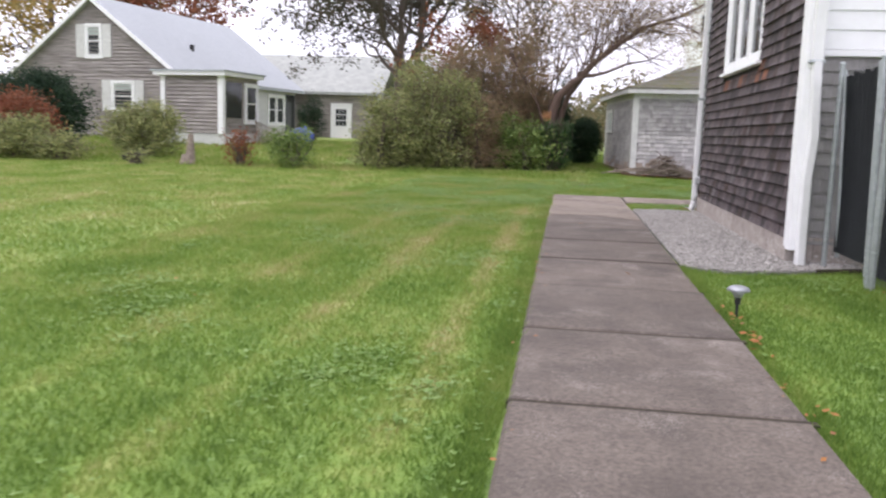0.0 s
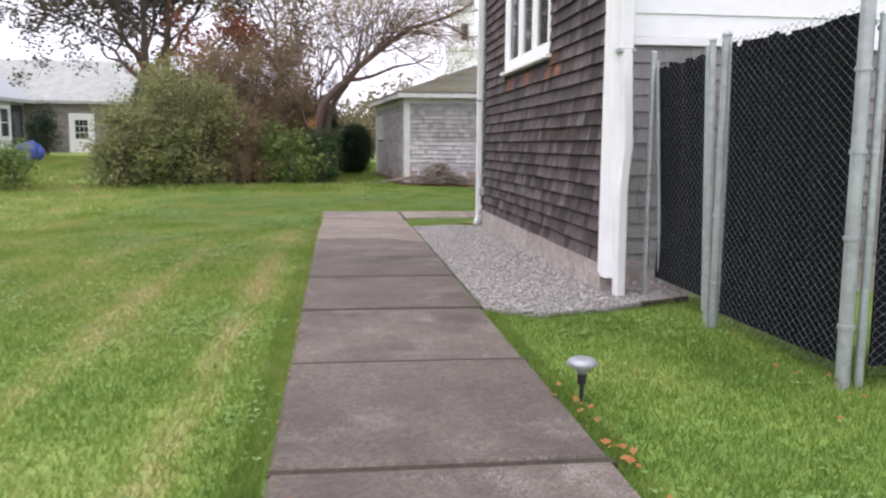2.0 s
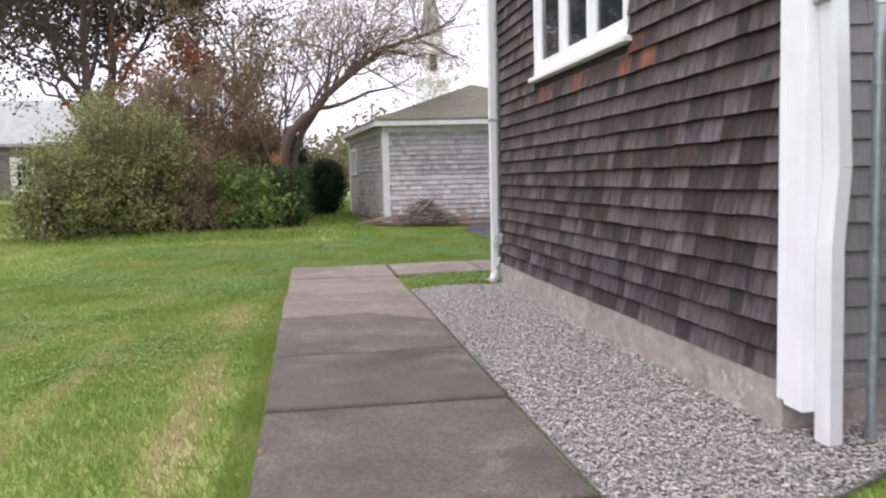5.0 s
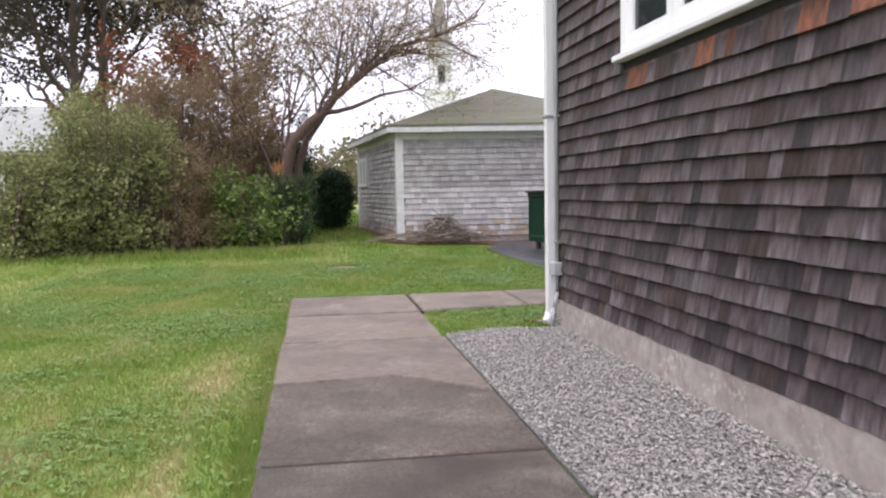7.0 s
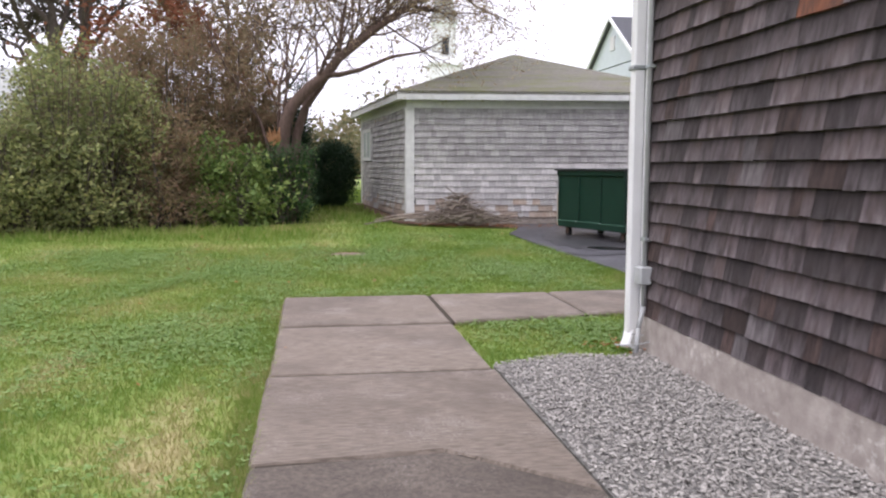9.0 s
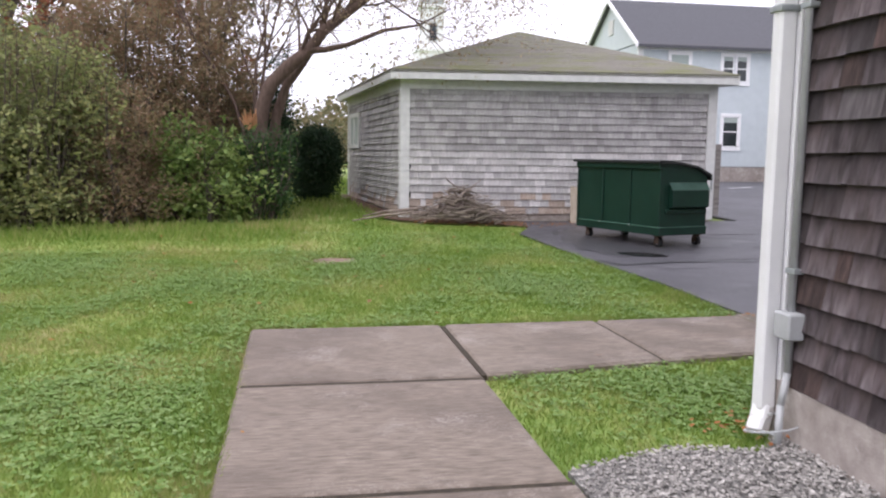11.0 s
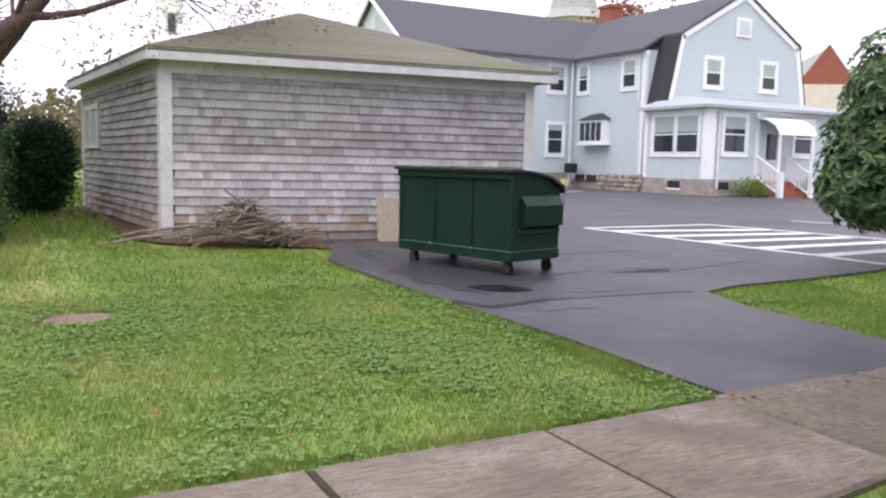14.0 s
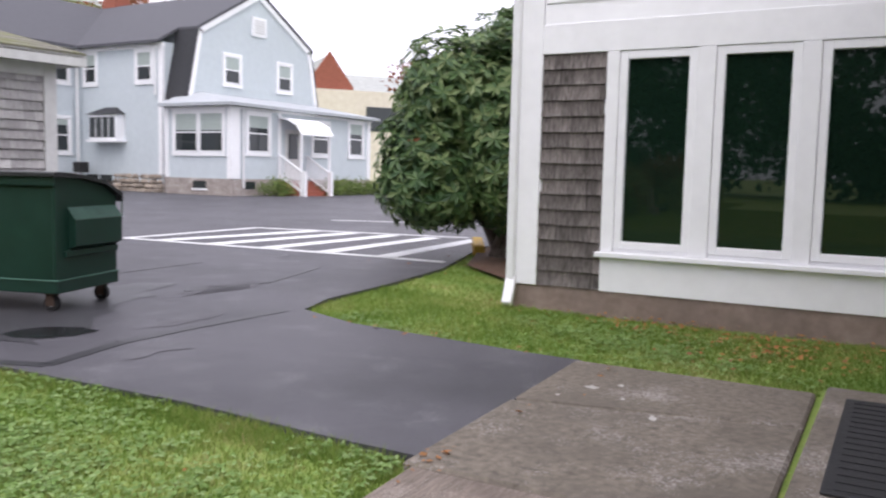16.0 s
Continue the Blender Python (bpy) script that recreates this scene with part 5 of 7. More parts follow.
# long west side
bm = bmesh.new()
box(bm, 25.0, 26.5, 38.15, 43.4, 0.6, 6.36)
siding(bh, M_BLUE, pose(25.0, 43.3, 0, 0, 0, -90), 5.1, 0.95, 6.25)
part("side_wall", bm, M_BLUE, bh)
boxes("side_trim", [(24.9, 25.05, 38.0, 43.3, 6.12, 6.30), (24.94, 25.1, 38.1, 38.32, 0.95, 6.12)], M_WHITE, bh)
for x, y, z0, z1, w in ((24.75, 43.12, 0.3, 6.25, 0.06), (24.85, 37.75, 0.3, 3.6, 0.05), (25.22, PY0 - 0.08, 0.5, 3.6, 0.045), (24.86, 38.4, 4.2, 6.2, 0.045)):
    bm = bmesh.new()
    rod(bm, (x, y, z0), (x, y, z1), w)
    part("downspout", bm, M_PIPE, bh)
# west wing
bm = bmesh.new()
box(bm, 15.85, 25.0, 43.4, 50.4, 0.9, 6.43)
siding(bh, M_BLUE, pose(15.85, 43.4, 0), 9.1, 0.95, 6.28)
prism(bm, [(43.4, 6.5), (46.9, 8.85), (50.4, 6.5)], "x", 15.87, 16.05)
part("wing_wall", bm, M_BLUE, bh)
boxes("wing_footing", [(15.85, 25.2, 43.42, 50.3, -0.05, 0.9)], M_FOUND, bh)
boxes("wing_trim", [(15.75, 25.0, 43.3, 43.41, 6.20, 6.42), (15.81, 16.05, 43.32, 43.42, 0.9, 6.3)], M_WHITE, bh)
bm = bmesh.new()
prism(bm, [(43.0, 6.26), (46.9, 8.88), (50.8, 6.26), (50.8, 6.40), (46.9, 9.03), (43.0, 6.40)], "x", 15.65, 29.0)
part("wing_roof", bm, M_DARKROOF, roof)
bm = bmesh.new()
for s in (-1, 1):
    prism(bm, [(46.9, 8.86), (46.9 + s * 3.9, 6.24), (46.9 + s * 3.9, 6.44), (46.9, 9.06)], "x", 15.57, 15.65)
part("wing_rake", bm, M_WHITE, bh)
boxes("gable_vent", [(15.81, 15.87, 46.6, 47.2, 7.3, 8.0)], M_WHITEOLD, bh)
# stone foundation of the side wall, each stone by itself
ston = random.Random(3)
cache = []
for k in range(6):
    bm = bmesh.new()
    bmesh.ops.create_icosphere(bm, subdivisions=1, radius=0.5)
    for v in bm.verts:
        v.co *= ston.uniform(0.82, 1.1)
    me = bpy.data.meshes.new("stone")
    bm.to_mesh(me)
    bm.free()
    me.materials.append(M_FIELDSTONE)
    cache.append(me)
boxes("side_footing", [(25.05, 26.0, 38.1, 43.4, -0.05, 0.95)], M_FOUND, bh)
y = 38.3
while y < 41.2:
    z = 0.24
    while z < 0.86:
        o = new("stone", ston.choice(cache))
        o.parent = bh
        o.matrix_basis = pose(25.0, y + ston.uniform(-0.06, 0.06), z, 0, 0, ston.uniform(0, 40)) @ Matrix.Diagonal((0.18, ston.uniform(0.24, 0.4), ston.uniform(0.18, 0.27), 1))
        z += 0.2
    y += 0.27
PF, PL = pose(PX0 + 0.03, PY0 + 0.03, 0), pose(PX0 + 0.03, PYB, 0, 0, 0, -90)
sash_window(bh, 0, 0.55, 1.88, 2.60, 1.54, PL, 0.45, True)
for u, w, z, h in ((0.92, 1.22, 1.92, 1.48), (5.0, 1.1, 1.95, 1.35), (7.7, 1.04, 1.97, 1.5)):
    sash_window(bh, 0, u, z, w, h, PF, 0.35)
GP = pose(GXM - 4.5, PY1, 0)
sash_window(bh, 0, 2.37, 4.89, 0.90, 1.15, GP, 0.5)
sash_window(bh, 0, 5.81, 4.90, 0.88, 1.17, GP, 0.5)
SP = pose(25.0, 43.3, 0, 0, 0, -90)
sash_window(bh, 0, 0.42, 4.8, 0.70, 1.24, SP, 0.4)
sash_window(bh, 0, 3.70, 4.8, 0.85, 1.20, SP, 0.5)
WP = pose(15.4, 43.4, 0)
for u, w in ((2.0, 0.95), (8.18, 0.90)):
    sash_window(bh, 0, u, 4.85, w, 1.2, WP, 0.5)
    sash_window(bh, 0, u, 1.82, w, 1.43, WP, 0.2)
sash_window(bh, 0, 4.62, 4.85, 1.25, 1.2, WP, 0.2, True)
sash_window(bh, 0, 4.75, 1.82, 0.8, 1.43, WP, 0.2)
vent = part("window", (lambda b: ([box(b, 29.05, 29.98, PY1 - 0.05, PY1, 7.13, 7.97)], b)[1])(bmesh.new()), M_WHITE, bh, "small white louvred gable vent")
for k in range(6):
    boxes("slat", [(29.2, 29.83, PY1 - 0.075, PY1 - 0.051, 7.26 + k * 0.105, 7.31 + k * 0.105)], M_WHITEOLD, vent)
bay = part("bay_window", (lambda b: (prism(b, [(42.1, 2.35), (42.1, 3.42), (40.4, 3.42), (40.4, 2.35)], "x", 24.55, 25.0), prism(b, [(42.2, 2.25), (42.2, 2.35), (40.3, 2.35), (40.3, 2.25)], "x", 24.45, 25.0), b)[2])(bmesh.new()), M_WHITE, bh, "white bay window with a small dark roof")
for k in range(4):
    boxes("pane", [(24.52, 24.548, 40.5 + k * 0.41, 40.82 + k * 0.41, 2.45, 3.3)], M_GLASS, bay)
bm = bmesh.new()
v = [bm.verts.new(p) for p in ((24.45, 40.3, 3.43), (24.45, 42.2, 3.43), (25.0, 42.2, 3.43), (25.0, 40.3, 3.43), (25.0, 40.9, 3.75), (25.0, 41.6, 3.75))]
for q in ((0, 1, 5, 4), (1, 2, 5), (0, 4, 3), (2, 3, 4, 5), (0, 3, 2, 1)):
    bm.faces.new([v[i] for i in q])
part("bay_roof", bm, M_BLACKROOF, bay)
bm = bmesh.new()
box(bm, 29.4, 30.3, 46.3, 47.2, 8.5, 10.0)
box(bm, 29.33, 30.37, 46.23, 47.27, 9.85, 10.02)
part("chimney", bm, M_BRICK, roof)
# entrance: steps, white rails, awning, door
boxes("steps", [(27.4, 29.2, PY0 - 0.45, PY0 - 0.01, 0, 0.78), (27.4, 29.2, PY0 - 0.75, PY0 - 0.45, 0, 0.58), (27.4, 29.2, PY0 - 1.05, PY0 - 0.75, 0, 0.38), (27.4, 29.2, PY0 - 1.35, PY0 - 1.05, 0, 0.19)],
      M_BRICK, bh, "red brick entrance steps")
for x in (27.4, 29.15):
    bm = bmesh.new()
    rod(bm, (x, PY0 - 0.05, 1.85), (x, PY0 - 1.3, 1.12), 0.045)
    rod(bm, (x, PY0 - 0.05, 1.0), (x, PY0 - 1.3, 0.3), 0.04)
    rail_ = part("stair_rail", bm, M_WHITE, bh)
    part("newel_post", (lambda b_: (box(b_, x - 0.07, x + 0.07, PY0 - 1.42, PY0 - 1.28, 0.0, 1.2), b_)[1])(bmesh.new()), M_WHITE, rail_)
    for k in range(9):
        bm = bmesh.new()
        y = PY0 - 0.1 - k * 0.135
        zz = 1.85 - 0.73 * (k * 0.135 / 1.25)
        box(bm, x - 0.018, x + 0.018, y - 0.018, y + 0.018, zz - 0.85, zz)
        part("baluster", bm, M_WHITE, rail_)
bm = bmesh.new()
pro = [(PY0 - 0.02, 3.4), (PY0 - 0.5, 3.34), (PY0 - 1.0, 3.1), (PY0 - 1.25, 2.72), (PY0 - 1.25, 2.66), (PY0 - 0.98, 3.04), (PY0 - 0.5, 3.28), (PY0 - 0.02, 3.34)]
prism(bm, pro, "x", 27.3, 29.45)
part("awning", bm, M_WHITE, bh, "curved white door awning")
for x in (27.38, 29.25):
    boxes("awning_post", [(x, x + 0.08, PY0 - 1.2, PY0 - 1.12, 0.0, 2.75)], M_WHITE, bh)
dr = boxes("door", [(27.8, 28.7, PY0 - 0.03, PY0 + 0.03, 0.86, 2.92)], M_WHITEOLD, bh)
boxes("pane", [(27.95, 28.55, PY0 - 0.045, PY0 - 0.031, 1.7, 2.75)], M_GLASS, dr)
for y0 in (41.25, 42.15):
    boxes("basement_window", [(24.93, 25.04, y0, y0 + 0.7, 0.58, 0.86)], M_GLASS, bh)
boxes("basement_window", [(PX0 - 0.02, PX0 + 0.05, 35.3, 36.0, 0.45, 0.75)], M_GLASS, bh)
boxes("basement_sill", [(PX0 - 0.05, PX0 - 0.001, 35.25, 36.05, 0.38, 0.449)], M_WHITE, bh)
boxes("basement_window", [(25.4, 25.95, PY0 - 0.02, PY0 + 0.05, 0.45, 0.75)], M_GLASS, bh)
unit = thing("outdoor_unit", "small dark utility unit on a thin post by the house wall", "utility unit", 24.4, 42.5, float(drive_rise(42.5)) - 0.01)
boxes("casing", [(-0.24, 0.24, -0.24, 0.24, 0.75, 1.2)], M_RUBBER, unit, bevel=0.04)
boxes("stand_post", [(-0.035, 0.035, -0.035, 0.035, 0.0, 0.752)], M_GALV, unit)
bm = bmesh.new()
rod(bm, (0, 0, 0), (0, 0, 0.46), 0.15, 0.18, 16)
tagged(part("plastic_bin", bm, M_PVCYELLOW), "pale yellow plastic bin beside the blue house", "bin").location = (23.6, 41.9, float(drive_rise(41.9)) - 0.005)

# ---- grey cape house in the next garden ----
ch = thing("house", "grey shingled cape house with a pale metal-grey roof", "house", -16.45, 29.5, 0.53, -10)
W_, L_ = 8.6, 10.4
bm = bmesh.new()
prism(bm, [(-W_, -0.6), (0, -0.6), (0, 3.25), (-W_ / 2, 6.75), (-W_, 3.25)], "y", 0.0, L_)
siding(ch, M_FARGREY, pose(-W_, -0.003, 0), W_, 0.1, 3.25, 0.17, 0.06)
part("wall", bm, M_FARGREY, ch)
bm = bmesh.new()
z = 3.25
while z < 6.55:
    half = (6.75 - z - 0.17) / 3.5 * W_ / 2
    v = [bm.verts.new(p) for p in ((-W_ / 2 - half, -0.06, z), (-W_ / 2 + half, -0.06, z), (-W_ / 2 + half, -0.006, z + 0.17), (-W_ / 2 - half, -0.006, z + 0.17))]
    bm.faces.new(v)
    z += 0.17
tagged(part("cladding", bm, M_FARGREY, ch), kind="stuff")
bm = bmesh.new()
prism(bm, [(0.45, 2.82), (-W_ / 2, 6.70), (-W_ - 0.45, 2.82), (-W_ - 0.45, 3.0), (-W_ / 2, 6.90), (0.45, 3.0)], "y", -0.25, L_ + 0.3)
croof = part("roof", bm, M_GREYROOF, ch)
bm = bmesh.new()
prism(bm, [(0.47, 2.76), (-W_ / 2, 6.66), (-W_ - 0.47, 2.76), (-W_ - 0.47, 2.98), (-W_ / 2, 6.88), (0.47, 2.98)], "y", -0.3, -0.252)
part("rake_trim", bm, M_WHITE, ch)
boxes("roof_pipe", [(-1.6, -1.45, 3.2, 3.35, 4.0, 4.9)], M_RUBBER, croof)
FW = pose(-W_, -0.02, 0)
sash_window(ch, 0, W_ / 2 - 0.30, 4.0, 0.68, 1.4, FW, 0.3)
sash_window(ch, 0, 5.35, 1.4, 1.0, 1.25, FW, 0.3)
for u, z0, h in ((W_ / 2 - 0.90, 3.9, 1.6), (W_ / 2 + 0.53, 3.9, 1.6), (4.75, 1.3, 1.5), (6.50, 1.3, 1.5), (1.9, 1.3, 1.5)):
    part("shutter", (lambda b: (box(b, u, u + 0.45, -0.06, -0.02, z0, z0 + h, FW), b)[1])(bmesh.new()), M_WHITEOLD, ch)
# sun porch at its near corner
bm = bmesh.new()
box(bm, 0.5, 3.35, -1.6, 1.0, 0.35, 2.95)
siding(ch, M_FARGREY, pose(0.5, -1.6, 0), 2.85, 0.4, 2.9, 0.17, 0.06)
part("porch_wall", bm, M_FARGREY, ch)
boxes("porch_base", [(0.48, 3.40, -1.62, 1.05, -0.6, 0.36)], M_WHITEOLD, ch)
boxes("porch_trim", [(0.44, 0.64, -1.68, -1.6, 0.36, 2.95), (3.15, 3.39, -1.68, -1.5, 0.36, 2.95), (0.2, 3.6, -1.85, 1.1, 2.95, 3.12)], M_WHITE, ch)
boxes("side_wall", [(0.0, 0.05, 1.0, 10.3, -0.6, 2.95)], M_WHITEOLD, ch)
siding(ch, M_WHITEOLD, pose(0.05, 1.0, 0, 0, 0, 90), 9.3, 0.2, 2.9, 0.17, 0.05)
boxes("porch_roof", [(0.1, 3.65, -1.9, 1.2, 3.121, 3.2)], M_GREYROOF, croof)
sash_window(ch, 0, 0.16, 1.0, 0.78, 1.6, pose(3.36, -0.1, 0, 0, 0, 90), 0.0)
SW = pose(0.07, 1.0, 0, 0, 0, 90)
sash_window(ch, 0, 3.7, 1.0, 1.6, 1.5, SW, 0.0, True)
sash_window(ch, 0, 6.5, 1.0, 1.5, 1.5, SW, 0.0, True)
part("window", (lambda b: (box(b, 3.34, 3.37, -1.4, -0.25, 1.1, 2.7), b)[1])(bmesh.new()), M_GLASS, ch, "dark porch screen")
part("window", (lambda b: (box(b, 0.06, 0.12, 9.2, 10.2, 0.4, 2.7), b)[1])(bmesh.new()), M_GLASS, ch, "dark porch screen")
ch.scale.z = 0.89

# low building behind it
bn = thing("outbuilding", "low grey shingled outbuilding with a pale roof and white door", "outbuilding", -18.2, 41.2, 0.45)
bm = bmesh.new()
box(bm, 0, 8.0, 0, 6, 0, 2.75)
siding(bn, M_FARGREY, pose(0, 0, 0), 8.0, 0.05, 2.7, 0.14)
part("wall", bm, M_FARGREY, bn)
bm = bmesh.new()
prism(bm, [(-0.4, 2.65), (3.0, 4.85), (6.4, 2.65), (6.4, 2.8), (3.0, 5.05), (-0.4, 2.8)], "x", -6.0, 8.2)
part("roof", bm, M_SPIRE, bn)
boxes("corner_board", [(7.85, 8.02, -0.03, 0.0, 0, 2.7)], M_WHITE, bn)
dr = boxes("door", [(5.35, 6.25, -0.06, -0.001, 0.0, 2.05)], M_WHITE, bn)
boxes("door_frame", [(5.2, 5.35, -0.08, -0.001, 0, 2.2), (6.25, 6.4, -0.08, -0.001, 0, 2.2), (5.35, 6.25, -0.08, -0.001, 2.05, 2.2)], M_WHITE, dr)
for i in range(3):
    for j in range(3):
        boxes("pane", [(5.5 + i * 0.21, 5.68 + i * 0.21, -0.075, -0.061, 0.95 + j * 0.32, 1.23 + j * 0.32)], M_GLASS, dr)

# church tower, steeple and brick hall in the distance
tw = thing("church_tower", "distant white wooden church tower", "tower", 16.2, 105, 0)
bm = bmesh.new()
box(bm, -1.9, 1.9, -1.9, 1.9, 0, 13.2)
box(bm, -2.1, 2.1, -2.1, 2.1, 13.2, 13.6)
box(bm, -1.3, 1.3, -1.3, 1.3, 13.6, 18.2)
box(bm, -1.55, 1.55, -1.55, 1.55, 18.2, 18.6)
box(bm, -7, 7, 2.0, 24, 0, 8)
part("shaft", bm, M_WHITE, tw)
for x in (-0.55,):
    wdw = boxes("window", [(x, x + 1.1, -1.36, -1.29, 14.3, 16.7)], M_WHITEOLD, tw)
    boxes("pane", [(x + 0.15, x + 0.95, -1.39, -1.361, 14.5, 16.5)], M_GLASS, wdw)
bm = bmesh.new()
bmesh.ops.create_cone(bm, cap_ends=True, segments=8, radius1=1.6, radius2=0.0, depth=8, matrix=Matrix.Translation((0, 0, 22.6)))
prism(bm, [(-7.4, 7.8), (0, 11.6), (7.4, 7.8)], "y", 1.8, 24.2)
part("roof", bm, M_SPIRE, tw)
st = thing("church_steeple", "cream octagonal steeple with a weathered grey spire", "steeple", 62.5, 95, 0)
bm = bmesh.new()
bmesh.ops.create_cone(bm, cap_ends=True, segments=8, radius1=3.2, radius2=3.2, depth=19, matrix=Matrix.Translation((0, 0, 9.5)))
part("shaft", bm, M_CREAM, st)
bm = bmesh.new()
bmesh.ops.create_cone(bm, cap_ends=True, segments=8, radius1=4.0, radius2=3.0, depth=1.2, matrix=Matrix.Translation((0, 0, 19.6)))
bmesh.ops.create_cone(bm, cap_ends=True, segments=8, radius1=3.0, radius2=0.3, depth=12.0, matrix=Matrix.Translation((0, 0, 26.2)))
part("spire", bm, M_SPIRE, st)
bk = thing("brick_hall", "distant red brick gable with a slate roof and pale stone front", "hall", 56.5, 53.5, 0, -38)
bm = bmesh.new()
box(bm, -2.0, 2.0, 0, 8, 0, 8.2)
prism(bm, [(-2.0, 8.2), (0, 11.0), (2.0, 8.2)], "y", 0.0, 0.5)
part("wall", bm, M_BRICK, bk)
bm = bmesh.new()
prism(bm, [(-2.2, 8.0), (0, 10.8), (2.2, 8.0)], "y", 0.5, 30)
prism(bm, [(0.2, 7.75), (6, 9.9), (14, 7.75)], "x", 2.2, 18)
part("roof", bm, M_SPIRE, bk)
boxes("stone_front", [(-2.4, 18, -0.5, -0.02, 0, 7.9)], M_CREAM, bk)
for k in range(3):
    boxes("window", [(3 + k * 4, 6 + k * 4, -0.58, -0.49, 4.6, 6.6)], M_GLASS, bk)
up_ = thing("utility_pole", "wooden utility pole with a crossarm behind the house", "pole", 51, 60, 0)
bm = bmesh.new()
rod(bm, (0, 0, 0), (0, 0, 12.8), 0.16, 0.11)
part("mast", bm, M_BARK, up_)
part("crossarm", (lambda b: (box(b, -1.2, 1.2, -0.06, 0.06, 12.0, 12.15), b)[1])(bmesh.new()), M_BARK, up_)


# ---- plants ----
def leaf_cloud(name, blobs, per_m3, size, material, seed, parent=None, hollow=0.55, aspect=2.0, droop=0.0, floor=None, ragged=0.13):
    """Leaves in ellipsoids (cx, cy, cz, rx, ry, rz), most of them near the skin, gathered in clumps so that gaps stay."""
    g = np.random.default_rng(seed)
    pts = []
    for cx, cy, cz, rx, ry, rz in blobs:
        n = int(per_m3 * 4.19 * rx * ry * rz)
        clumps = max(4, n // 26)
        d = g.normal(size=(clumps, 3))
        d /= np.linalg.norm(d, axis=1)[:, None]
        rad = hollow + (1.02 - hollow) * g.random((clumps, 1)) ** 0.6
        c = d * rad * (1 + ragged * g.normal(size=(clumps, 1)))
        k = g.integers(0, clumps, n)
        p = c[k] * np.array([rx, ry, rz]) + g.normal(size=(n, 3)) * size * 2.6
        pts.append(p + np.array([cx, cy, cz]))
    p = np.concatenate(pts)
    if floor is not None:
        p = p[p[:, 2] > floor]
    n = len(p)
    a = g.normal(size=(n, 3))
    a[:, 2] = a[:, 2] * 0.7 - droop
    a /= np.linalg.norm(a, axis=1)[:, None]
    b = np.cross(a, g.normal(size=(n, 3)))
    b /= np.linalg.norm(b, axis=1)[:, None]
    c = np.cross(a, b)
    s = size * (0.6 + 0.8 * g.random((n, 1)))
    a, b, c = a * s, b * s / aspect, c * s * 0.18
    v = np.stack([p - a, p + b + c, p + a, p - b + c], 1).reshape(-1, 3)
    f = np.arange(4 * n).reshape(n, 4)
    ob = new(name, mesh_of(name, v, f, material))
    ob.parent = parent
    return ob


def tube(verts, faces, pts, radii, n=6):
    base = len(verts)
    k = len(pts)
    for i, (p, r) in enumerate(zip(pts, radii)):
        d = (pts[min(i + 1, k - 1)] - pts[max(i - 1, 0)]).normalized()
        q = d.to_track_quat("Z", "Y")
        for s in range(n):
            t = 2 * math.pi * s / n
            verts.append(tuple(p + q @ Vector((math.cos(t) * r, math.sin(t) * r, 0))))
    for i in range(k - 1):
        for s in range(n):
            a, b = base + i * n + s, base + i * n + (s + 1) % n
            faces.append((a, b, b + n, a + n))


def grow(verts, faces, tips, r, p, d, length, radius, depth, bend, up, sides=6):
    """One limb and, from it, finer ones."""
    steps = 5
    pts, rad = [p.copy()], [radius]
    for s in range(steps):
        d = (d + Vector((r.gauss(0, bend), r.gauss(0, bend), r.gauss(0, bend) + up))).normalized()
        p = p + d * length / steps
        pts.append(p.copy())
        rad.append(radius * (1 - 0.55 * (s + 1) / steps))
    tube(verts, faces, pts, rad, sides)
    if depth == 0:
        tips.append(p)
        return
    for s in range(r.choice((3, 4))):
        k = r.randint(2, steps)
        dd = (d + Vector((r.gauss(0, 0.6), r.gauss(0, 0.6), r.gauss(0.05, 0.45)))).normalized()
        grow(verts, faces, tips, r, pts[k], dd, length * r.uniform(0.55, 0.8), rad[k] * 0.7, depth - 1, bend, up, max(3, sides - 1))


def tree(name, label, x, y, z, height, radius, leaf, size, seed, depth=3, lean=(0, 0), per=9, bark=None, first=0.3, spread=0.55):
    ob = thing(name, label, "tree", x, y, z)
    r = random.Random(seed)
    verts, faces, tips = [], [], []
    base = [Vector((lean[0] * t * t * height, lean[1] * t * t * height, t * height * 0.75 - 0.15)) + Vector((r.gauss(0, 0.04), r.gauss(0, 0.04), 0)) * (t > 0) for t in [i / 8 for i in range(9)]]
    tube(verts, faces, base, [radius * (1.25 - 0.25 * min(1, i)) * (1 - i / 10.5) for i in range(9)], 10)
    for k in range(9):
        t = first + (1 - first) * k / 9
        i = min(7, int(t * 8))
        p = base[i].lerp(base[i + 1], t * 8 - i)
        ang = k * 2.4 + r.uniform(-0.5, 0.5)
        d = Vector((math.cos(ang) * spread, math.sin(ang) * spread, 0.55)).normalized()
        grow(verts, faces, tips, r, p, d, height * (0.42 - 0.16 * t), radius * (0.5 - 0.25 * t), depth - 1, 0.16, 0.02)
    t = new("trunk", mesh_of("trunk", verts, faces, bark or M_BARK, True))
    t.parent = ob
    if leaf:
        g = r
        blobs = [(p.x, p.y, p.z, g.uniform(0.35, 0.7), g.uniform(0.35, 0.7), g.uniform(0.25, 0.5)) for p in tips]
        c = leaf_cloud("crown", blobs, per / 0.35, size, leaf, seed, ob, hollow=0.0, aspect=1.7)
    return ob


